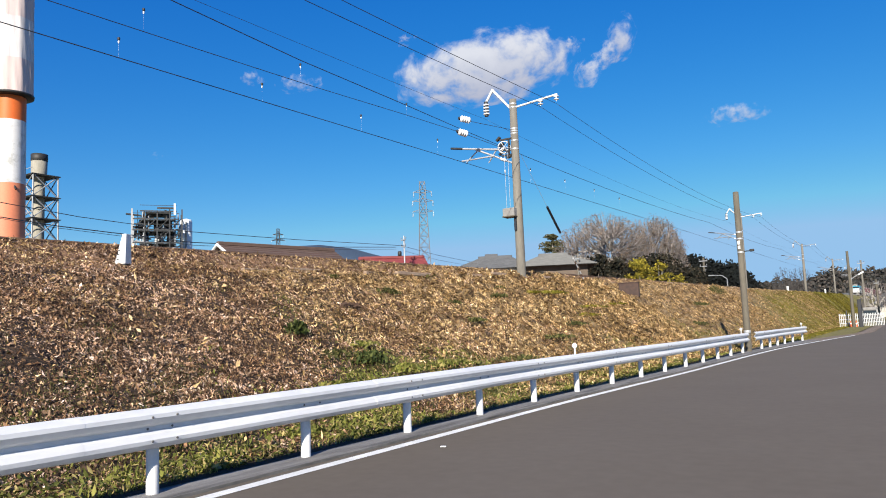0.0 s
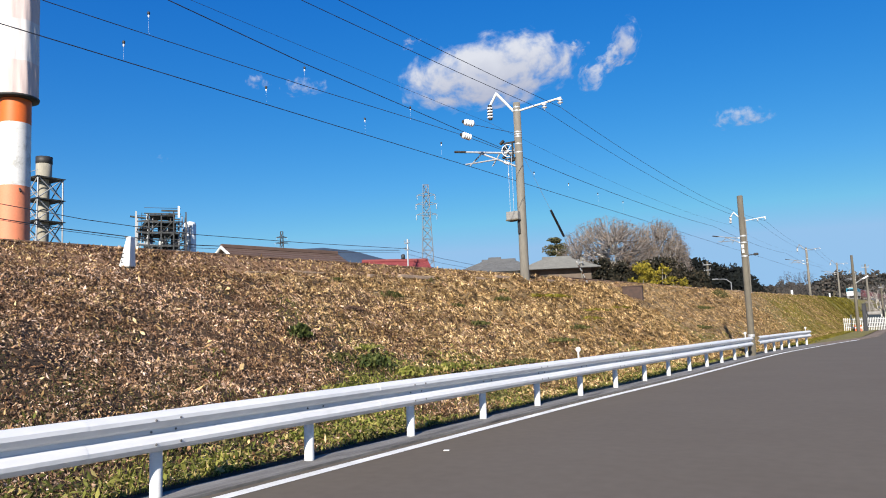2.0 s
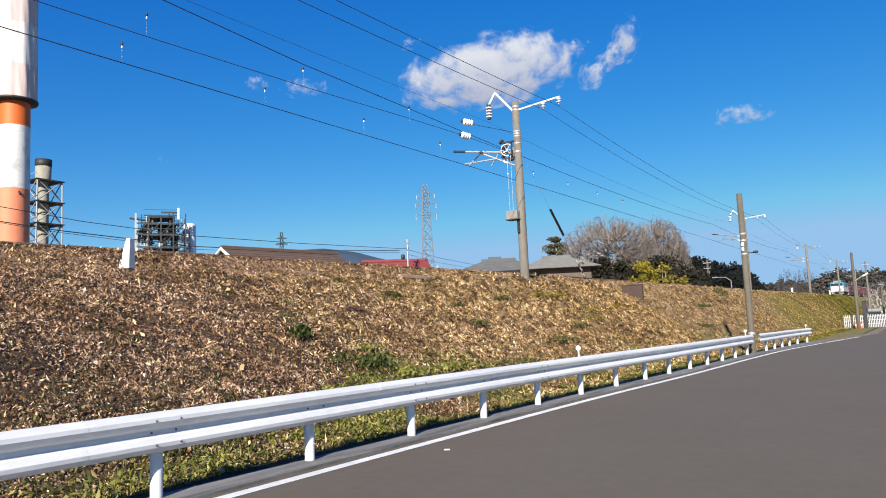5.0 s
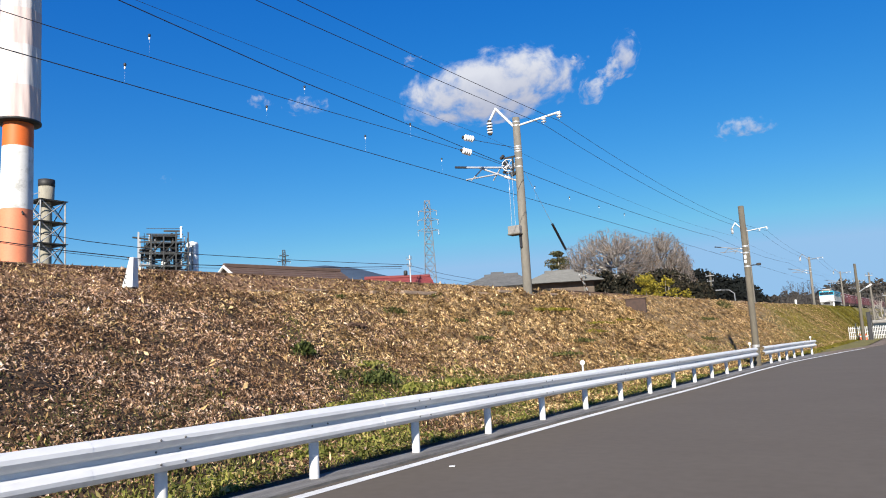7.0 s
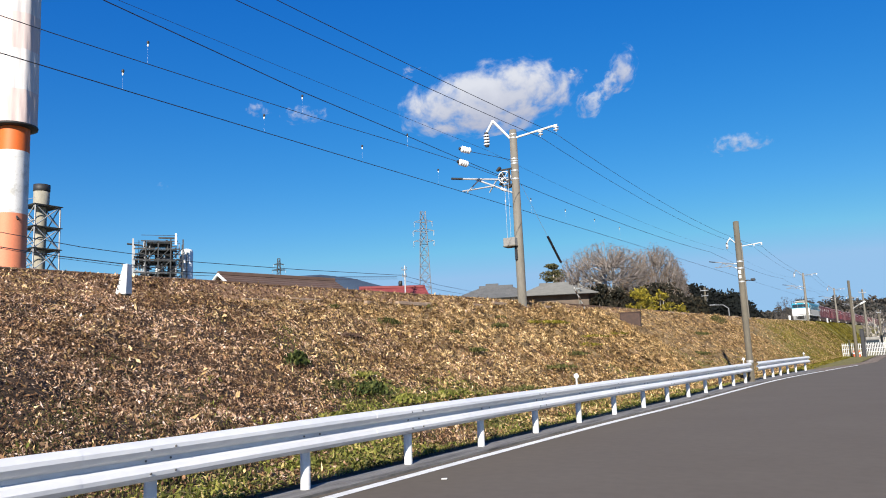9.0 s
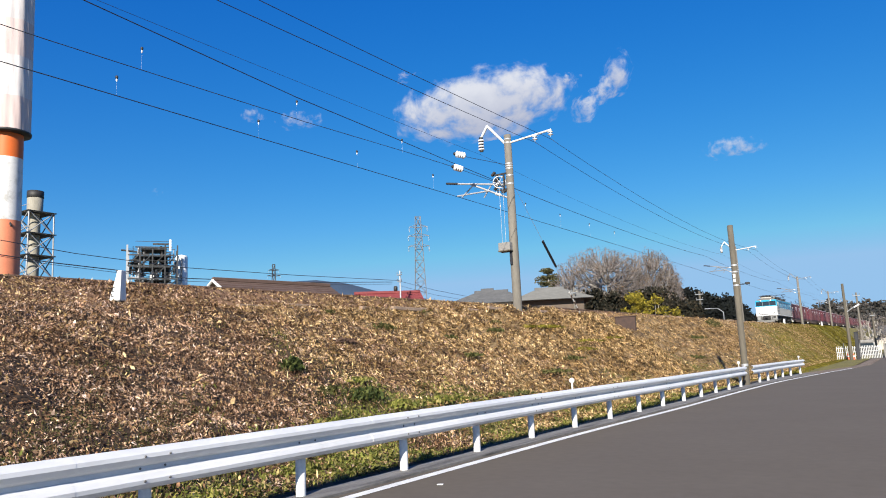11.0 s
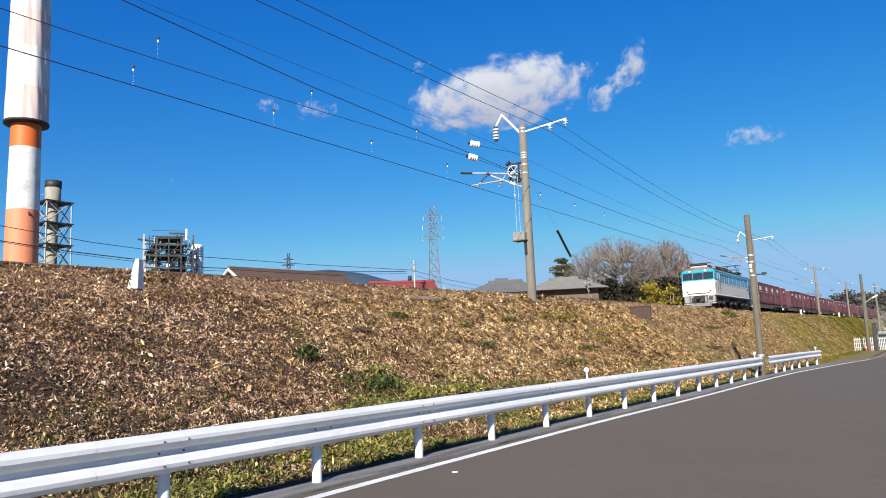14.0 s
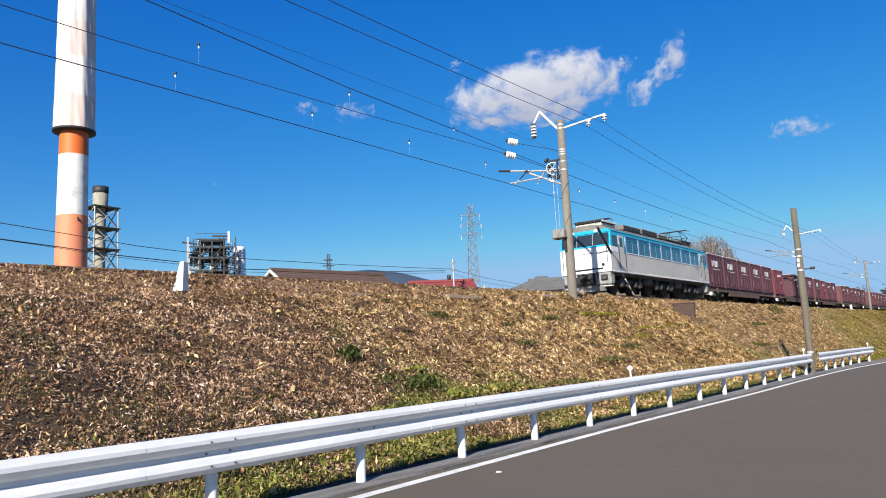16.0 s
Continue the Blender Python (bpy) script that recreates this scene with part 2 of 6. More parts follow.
def box(sx, sy, sz, x=0, y=0, z=0, bevel=0.0, rot=None, bm=None):
    """A box centred on x, y, z."""
    b = bm or bmesh.new()
    tmp = bmesh.new()
    bmesh.ops.create_cube(tmp, size=1.0)
    bmesh.ops.scale(tmp, vec=(sx, sy, sz), verts=tmp.verts)
    if bevel > 0:
        bmesh.ops.bevel(tmp, geom=tmp.edges, offset=bevel, segments=1, affect="EDGES")
    m = Matrix.Translation((x, y, z))
    if rot is not None:
        m = m @ rot
    bmesh.ops.transform(tmp, matrix=m, verts=tmp.verts)
    add(b, tmp)
    return b


def add(b, tmp):
    verts = [b.verts.new(v.co) for v in tmp.verts]
    tmp.verts.index_update()
    for f in tmp.faces:
        b.faces.new([verts[v.index] for v in f.verts])
    tmp.free()


def tube(p0, p1, r0, r1=None, seg=8, bm=None, caps=True):
    """A tapered round bar from p0 to p1."""
    b = bm or bmesh.new()
    r1 = r0 if r1 is None else r1
    p0, p1 = Vector(p0), Vector(p1)
    q = (p1 - p0).to_track_quat("Z", "Y").to_matrix()
    rings = []
    for p, r in ((p0, r0), (p1, r1)):
        rings.append([b.verts.new(p + q @ Vector((r * math.cos(6.28319 * i / seg), r * math.sin(6.28319 * i / seg), 0))) for i in range(seg)])
    for i in range(seg):
        j = (i + 1) % seg
        f = b.faces.new((rings[0][i], rings[0][j], rings[1][j], rings[1][i]))
        f.smooth = True
    if caps:
        b.faces.new([b.verts.new(v.co) for v in rings[0][::-1]])
        b.faces.new([b.verts.new(v.co) for v in rings[1]])
    return b


def lathe(profile, seg=16, bm=None, centre=(0, 0, 0), turn=None):
    """A turned form from (radius, height) pairs."""
    b = bm or bmesh.new()
    turn = turn or Matrix.Identity(3)
    c = Vector(centre)
    rings = [[b.verts.new(c + turn @ Vector((r * math.cos(6.28319 * i / seg), r * math.sin(6.28319 * i / seg), h))) for i in range(seg)] for r, h in profile]
    for a, d in zip(rings, rings[1:]):
        for i in range(seg):
            j = (i + 1) % seg
            f = b.faces.new((a[i], a[j], d[j], d[i]))
            f.smooth = True
    b.faces.new([b.verts.new(v.co) for v in rings[0][::-1]])
    b.faces.new([b.verts.new(v.co) for v in rings[-1]])
    return b


def prism(outline, y0, y1, bm=None):
    """An x-z outline drawn out along y."""
    b = bm or bmesh.new()
    a = [b.verts.new((x, y0, z)) for x, z in outline]
    d = [b.verts.new((x, y1, z)) for x, z in outline]
    n = len(outline)
    for i in range(n):
        j = (i + 1) % n
        b.faces.new((a[i], a[j], d[j], d[i]))
    b.faces.new(a[::-1])
    b.faces.new(d)
    bmesh.ops.recalc_face_normals(b, faces=b.faces)
    return b


def soup(name, verts, faces, material, smooth=False):
    """A mesh from arrays; faces all with the same number of corners."""
    me = bpy.data.meshes.new(name)
    verts = np.asarray(verts, np.float32)
    faces = np.asarray(faces, np.int32)
    k = faces.shape[1]
    me.vertices.add(len(verts))
    me.vertices.foreach_set("co", verts.ravel())
    me.loops.add(faces.size)
    me.loops.foreach_set("vertex_index", faces.ravel())
    me.polygons.add(len(faces))
    me.polygons.foreach_set("loop_start", np.arange(0, faces.size, k, dtype=np.int32))
    me.polygons.foreach_set("loop_total", np.full(len(faces), k, np.int32))
    if smooth:
        me.polygons.foreach_set("use_smooth", np.ones(len(faces), bool))
    me.update(calc_edges=True)
    me.materials.append(material)
    return new(name, me)


def polar(az, d, z=0.0):
    """A place d metres off in the direction az, degrees to the right of the road's line."""
    return (d * math.sin(radians(az)), d * math.cos(radians(az)), z)


# ---- lie of the land ----
def eased(y, ys, xs):
    """A smooth line through a few stations along the road."""
    y = np.asarray(y, float)
    return sum(np.interp(y + k, ys, xs) for k in (-2.4, -1.2, 0.0, 1.2, 2.4)) / 5


def bend(y):
    """The verge's and the guard rail's drift to the right further on."""
    return eased(y, (14, 18, 22, 30, 36, 44, 50, 62), (0, 0.12, 0.19, 0.23, 0.40, 0.66, 1.4, 3.2))


def road_bend(y):
    """The painted edge's drift to the right further on."""
    return eased(y, (14, 20, 25, 30, 36, 42, 50, 62), (0, 0.24, 0.28, 0.34, 0.52, 1.05, 1.79, 3.3))


def shoulder_z(y):
    near = np.minimum(2.60 + 0.0235 * y, 2.76 + 0.0175 * y)
    return np.where(y < 130, near, 5.035 + 0.0135 * (y - 130))


def drift(y):
    """The railway's slight drift to the right further on."""
    u = np.maximum(0.0, np.asarray(y, float) - 115.0)
    return 0.0105 * u * u / (u + 12.0)


def rail_z(y):
    return np.minimum(3.49 + 0.0180 * y, 3.65 + 0.0135 * y)


def wave(x, y, k, seed=0.0):
    return np.sin(x * k + 1.3 * np.sin(y * k * 0.7 + seed) + seed) * np.cos(y * k * 1.1 + 1.7 * np.sin(x * k * 0.6) + 2.1 * seed)


def land_z(x, y):
    """Height of verge, bank and railway formation."""
    x, y = np.asarray(x, float), np.asarray(y, float)
    x = x - drift(y) * np.clip((-6.0 - x) / 4.0, 0, 1)
    zs, zr = shoulder_z(y), rail_z(y)
    foot = np.minimum(-7.1 + 0.25 * np.sin(y * 0.21), -6.35 + bend(y))
    verge = 0.02 + 0.05 * np.clip((-6.1 + bend(y) - x) / 1.0, 0, 1)
    u = np.clip((foot - x) / (foot + 12.6), 0, 1)
    soft = u * u * (3 - 2 * u)
    z = verge + (zs - verge) * (0.75 * u + 0.25 * soft)
    z = z + np.clip((-12.6 - x) / 1.4, 0, 1) * 0.10
    b = np.clip((-13.9 - x) / 0.75, 0, 1)
    z = z + b * (zr - 0.17 - zs - 0.10)
    far = np.clip((-21.3 - x) / 8.0, 0, 1)
    z = z * (1 - far)
    rough = np.clip((foot + 0.4 - x) / 1.0, 0, 1) * np.clip((x + 13.6) / 0.5, 0, 1)
    z = z + rough * (0.06 * wave(x, y, 1.1, 0.4) + 0.045 * wave(x, y, 2.9, 1.9) + 0.032 * wave(x, y, 6.3, 3.1) + 0.02 * wave(x, y, 11.5, 0.7))
    # clods and tussocks in slanting rows on the middle bank
    rows = rough * np.clip((y - 12.5) / 7.0, 0, 1) * np.clip((95 - y) / 45, 0.12, 1)
    z = z + rows * (0.20 * np.clip(wave(x + 0.45 * y, y - 0.5 * x, 2.9, 2.2), -0.3, 1) + 0.11 * np.clip(wave(x - 0.3 * y, y + 0.4 * x, 5.6, 4.2), -0.3, 1))
    return z


def build_land():
    xs = np.concatenate([np.linspace(-30, -22, 6), np.linspace(-21.3, -14.7, 8), np.linspace(-14.5, -13.6, 6), np.linspace(-13.4, -5.0, 70), [-4.4, -3.8, -3.2]])
    ys = np.concatenate([np.linspace(-70, -2, 40), np.linspace(-1.7, 60, 300), np.linspace(60.6, 180, 160), np.linspace(182, 700, 60)])
    X, Y = np.meshgrid(xs, ys)
    edge = -6.12 + bend(Y)
    X = np.minimum(X, edge)
    Z = land_z(X, Y)
    n, k = X.shape
    idx = np.arange(n * k).reshape(n, k)
    faces = np.stack([idx[:-1, :-1], idx[:-1, 1:], idx[1:, 1:], idx[1:, :-1]], -1).reshape(-1, 4)
    ob = soup("embankment", np.stack([X, Y, Z], -1).reshape(-1, 3), faces, SOIL, True)
    tagged(ob, "railway embankment covered in dry brown leaf litter", "embankment", kind="structure")


def ribbon(name, left, right, ys, z, material, thick=0.0):
    b = bmesh.new()
    rows = []
    for y in ys:
        row = [b.verts.new((left(y), y, z)), b.verts.new((right(y), y, z))]
        if thick:
            row = [b.verts.new((left(y), y, z - thick))] + row + [b.verts.new((right(y), y, z - thick))]
        rows.append(row)
    for r, s in zip(rows, rows[1:]):
        for i in range(len(r) - 1):
            b.faces.new((r[i], r[i + 1], s[i + 1], s[i]))
    bmesh.ops.recalc_face_normals(b, faces=b.faces)
    return part(name, b, material)


def build_ground():
    b = bmesh.new()
    for co in ((-3500, -1500), (3500, -1500), (3500, 4000), (-3500, 4000)):
        b.verts.new((*co, -0.06))
    b.faces.new(b.verts)
    tagged(part("ground", b, FIELD), "flat ground with dry grass reaching the horizon", "ground", kind="structure")
    ys = list(np.linspace(-60, 66, 90)) + [80, 100, 130, 180, 260]
    tagged(ribbon("road", lambda y: -5.74 + float(road_bend(y)), lambda y: 9.0 + 1.6 * float(road_bend(y)), ys, 0.0, ASPHALT), "plain grey asphalt road surface with fine worn texture", "road", kind="structure")
    ys = list(np.linspace(-60, 55, 100))
    tagged(ribbon("road_edge_line", lambda y: -5.50 + float(road_bend(y)), lambda y: -5.34 + float(road_bend(y)), ys, 0.005, PAINT), "solid white painted road edge line", "road marking", kind="structure")
    ys = list(np.linspace(-60, 46, 100))
    tagged(ribbon("kerb", lambda y: -6.05 + float(bend(y)), lambda y: -5.62 + float(road_bend(y)), ys, 0.03, KERB, 0.06), "low grey weathered concrete edge strip beside the road", "kerb", kind="structure")
    ys = list(np.linspace(43.5, 92, 60))
    tagged(ribbon("dirt_shoulder", lambda y: -6.3 + float(bend(y)), lambda y: -5.52 + float(road_bend(y)) + 0.12 * math.sin(y * 1.7) * math.sin(y * 0.6), ys, 0.018, DIRT, 0.06), "bare brown dirt shoulder beside the road", "dirt", kind="structure")


# ---- guard rail ----
def rail_x(y):
    return -5.93 + float(bend(y))


W_BEAM = [(0.0, 0.0), (0.035, 0.012), (0.075, 0.05), (0.08, 0.085), (0.045, 0.13), (0.0, 0.155), (0.0, 0.195), (0.045, 0.22), (0.08, 0.265), (0.075, 0.30), (0.035, 0.338), (0.0, 0.35)]


def beam_piece(y0, y1, z0=0.445, proud=0.0):
    """A pressed steel W profile, 3 mm thick, that follows the roadside."""
    b = bmesh.new()
    n = max(2, int((y1 - y0) / 0.5) + 1)
    rows = []
    for i in range(n):
        y = y0 + (y1 - y0) * i / (n - 1)
        x = rail_x(y) + 0.098 + proud
        outer = [b.verts.new((x + dx, y, z0 + dz * 1.03)) for dx, dz in W_BEAM]
        inner = [b.verts.new((x + dx - 0.006, y, z0 + dz * 1.03)) for dx, dz in W_BEAM]
        rows.append(outer + inner[::-1])
    m = len(rows[0])
    for r, s in zip(rows, rows[1:]):
        for i in range(m):
            j = (i + 1) % m
            b.faces.new((r[i], s[i], s[j], r[j]))
    b.faces.new(rows[0])
    b.faces.new(rows[-1][::-1])
    bmesh.ops.recalc_face_normals(b, faces=b.faces)
    return b


def build_guard_rail(y_posts, y0, y1, marks, label):
    rail = thing("guard_rail", pose(rail_x(y_posts[0]), y_posts[0], 0), label, "guard rail", "roadside guard rails")
    back = rail.matrix_basis.inverted()

    def sub(name, b, material, parent=rail, lab=""):
        bmesh.ops.transform(b, matrix=back, verts=b.verts)
        return part(name, b, material, parent, lab)

    y, k = y0, 0
    while y < y1 - 0.3:
        e = min(y + 4.04, y1)
        sub("beam", beam_piece(y, e + (0.12 if e < y1 else 0), 0.445 + (0.002 if k % 2 else 0.0), 0.003 if k % 2 else 0.0), RAIL_WHITE)
        y, k = e, k + 1
    for i, y in enumerate(y_posts):
        x = rail_x(y)
        p = sub("post", lathe([(0.057, -0.15), (0.057, 0.73), (0.05, 0.745)], 16, centre=(x, y, 0)), POST_WHITE)
        b = box(0.06, 0.06, 0.12, x + 0.065, y, 0.62, 0.008)
        sub("bracket", b, GALV, p)
        joint = i % 2 == 0
        for dy in (-0.13, 0.13):
            for z in ((0.52, 0.625, 0.73) if joint else (0.625,)):
                dx = 0.104 if z == 0.625 else 0.178
                sub("bolt", lathe([(0.011, 0.0), (0.011, 0.008), (0.007, 0.012)], 6, None, (x + dx, y + dy, z), Matrix.Rotation(radians(90), 3, "Y")), BOLT, p)
        if i in marks:
            sub("reflector_stem", tube((x, y, 0.70), (x, y, 0.94), 0.02), POST_WHITE, p)
            b = lathe([(0.03, -0.02), (0.052, -0.014), (0.056, 0.0), (0.052, 0.014), (0.03, 0.02)], 16, None, (x, y, 0.97), Matrix.Rotation(radians(90), 3, "X"))
            sub("reflector", b, PORCELAIN, p, "round white reflector disc")
    return rail


# ---- poles and wires ----
def sag_points(p0, p1, sag, n=24):
    p0, p1 = Vector(p0), Vector(p1)
    return [p0.lerp(p1, i / n) - Vector((0, 0, 4 * sag * (i / n) * (1 - i / n))) for i in range(n + 1)]


def wire(points, r, label, name="overhead_wire", group="railway overhead wires"):
    b = bmesh.new()
    pts = [Vector(p) for p in points]
    rings = []
    for i, p in enumerate(pts):
        d = (pts[min(i + 1, len(pts) - 1)] - pts[max(i - 1, 0)]).normalized()
        q = d.to_track_quat("Z", "Y").to_matrix()
        rings.append([b.verts.new(p + q @ Vector((r * math.cos(a), r * math.sin(a), 0))) for a in (0, 1.5708, 3.1416, 4.7124)])
    for a, c in zip(rings, rings[1:]):
        for i in range(4):
            b.faces.new((a[i], a[(i + 1) % 4], c[(i + 1) % 4], c[i])).smooth = True
    return tagged(part(name, b, WIRE), label, "cable", group)


def insulator(p, n=3, r=0.075, step=0.075, bm=None, axis=None):
    """A string of porcelain sheds that hangs down from p."""
    prof = [(0.02, 0.03)]
    for i in range(n):
        h = -i * step
        prof += [(0.03, h), (r, h - 0.02), (r, h - 0.035), (0.03, h - 0.045)]
    prof += [(0.02, -n * step)]
    return lathe(prof[::-1], 12, bm, p, axis)


def build_catenary_pole(y, detailed):
    zb = float(land_z(-13.0, y)) - 0.02
    top = 7.6
    arm_paint = WHITE if y < 100 else DULL_STEEL
    arm_steel = GALV if y < 60 else DULL_STEEL
    label = "round grey concrete railway pole with steel arms and insulators" if not detailed else "round grey concrete anchor pole with pulley, weight box and insulators"
    pole = thing("catenary_pole", pose(-13.0 + float(drift(y)), y, zb), label, "utility pole", "railway catenary poles")
    part("shaft", lathe([(0.185, -0.3), (0.18, 2.5), (0.15, top), (0.12, top + 0.01)], 20), POLE_CONCRETE, pole)
    part("footing", lathe([(0.34, -0.25), (0.34, 0.10), (0.30, 0.14)], 16), CONCRETE, pole)
    for z in ([7.25, 7.4, 6.35, 6.25, 6.15, 5.85, 5.5] if detailed else [7.3, 5.9, 5.3]):
        r = 0.18 - 0.03 * (z - 2.5) / 5.1 + 0.006
        part("band", lathe([(r, z - 0.025), (r, z + 0.025)], 20), GALV, pole)
    # feeder arm towards the road
    arm = part("feeder_arm", tube((0.1, 0, 7.25), (1.98, 0, 7.42), 0.045), arm_paint, pole)
    part("insulator", insulator((1.24, 0, 7.30), 2, 0.11, 0.11), PORCELAIN, arm)
    part("insulator", insulator((1.93, 0, 7.36), 2, 0.11, 0.11), PORCELAIN, arm)
    # hooked arm towards the track
    b = tube((-0.08, 0, 7.2), (-0.93, 0, 8.2), 0.055)
    tube((-0.90, 0, 8.22), (-1.24, 0, 7.72), 0.055, bm=b)
    hook = part("hooked_arm", b, arm_paint, pole)
    for k in range(4):
        z = 7.62 - 0.13 * k
        part("insulator_shed", lathe([(0.05, -0.05), (0.13, -0.035), (0.13, 0.01), (0.05, 0.03)], 14, None, (-1.25, 0, z)), PORCELAIN, hook)
    part("insulator_core", tube((-1.25, 0, 7.75), (-1.25, 0, 7.12), 0.085, seg=10), DARK, hook)
    # cantilever that carries the contact wire
    b = tube((-0.15, 0, 5.5), (-2.95, 0.05, 6.02), 0.042)
    tube((-0.15, 0, 4.95), (-1.95, 0.05, 5.84), 0.04, bm=b)
    tube((-1.0, 0.02, 5.38), (-2.6, 0.1, 5.42), 0.034, bm=b)
    tube((-1.75, 0.02, 5.74), (-2.35, 0.05, 5.32), 0.03, bm=b)
    tube((-0.9, 0.05, 5.62), (-1.3, 0.1, 5.15), 0.028, bm=b)
    cant = part("cantilever", b, arm_steel, pole)
    part("insulator", insulator((-0.45, 0, 5.56), 4, 0.075, 0.07, None, Matrix.Rotation(radians(100), 3, "Y")), PORCELAIN, cant)
    part("insulator", insulator((-0.45, 0, 5.10), 4, 0.075, 0.07, None, Matrix.Rotation(radians(116), 3, "Y")), PORCELAIN, cant)
    part("cantilever_tip", tube((-2.5, 0.05, 5.937), (-3.1, 0.05, 6.05), 0.05), DARK, cant)
    if detailed:
        b = bmesh.new()
        turn = Matrix.Rotation(radians(90), 3, "X") @ Matrix.Rotation(radians(25), 3, "Y")
        seg = 20
        for i in range(seg):
            a0, a1 = 6.28319 * i / seg, 6.28319 * (i + 1) / seg
            tube(turn @ Vector((0.25 * math.cos(a0), 0.25 * math.sin(a0), 0)) + Vector((-0.42, -0.15, 5.62)), turn @ Vector((0.25 * math.cos(a1), 0.25 * math.sin(a1), 0)) + Vector((-0.42, -0.15, 5.62)), 0.028, seg=6, bm=b, caps=False)
        for i in range(6):
            a = 6.28319 * i / 6
            tube((-0.42, -0.15, 5.62), turn @ Vector((0.25 * math.cos(a), 0.25 * math.sin(a), 0)) + Vector((-0.42, -0.15, 5.62)), 0.014, seg=5, bm=b)
        part("pulley", b, GALV, pole)
        b = box(0.55, 0.08, 0.06, -0.35, -0.12, 5.95)
        box(0.5, 0.06, 0.06, -0.32, -0.12, 5.28, bm=b)
        box(0.06, 0.06, 0.6, -0.2, -0.16, 5.6, bm=b)
        box(0.34, 0.06, 0.05, -0.35, -0.16, 5.45, rot=Matrix.Rotation(0.5, 4, "Y"), bm=b)
        part("pulley_frame", b, DARK, pole)
        for dz, dx in ((5.75, -0.55), (5.4, -0.6), (5.2, -0.25), (6.02, -0.7)):
            part("fitting", box(0.22, 0.14, 0.10, dx, -0.1, dz, 0.02, Matrix.Rotation(dx, 4, "Y")), DARK, pole)
        b = tube((-0.20, -0.3, 5.35), (-0.20, -0.3, 3.05), 0.008, seg=5)
        tube((-0.36, -0.3, 5.35), (-0.36, -0.3, 3.05), 0.008, seg=5, bm=b)
        lathe([(0.02, 0), (0.03, 0.03), (0.03, 0.10), (0.02, 0.13)], 8, b, (-0.36, -0.3, 4.5))
        part("weight_cord", b, GALV, pole)
        w = part("weight_box", box(0.52, 0.42, 0.34, -0.24, -0.22, 2.86, 0.015), CONCRETE, pole, "grey concrete weight box")
        part("weight_rim", box(0.56, 0.46, 0.05, -0.24, -0.22, 2.69, 0.01), POLE_DARK, w)
        # black bar models the shadow that the weight box casts on the shaft
        part("weight_box_shadow", box(0.10, 0.10, 0.55, -0.05, -0.2, 2.4, 0.01), BLACK, pole)
    return pole


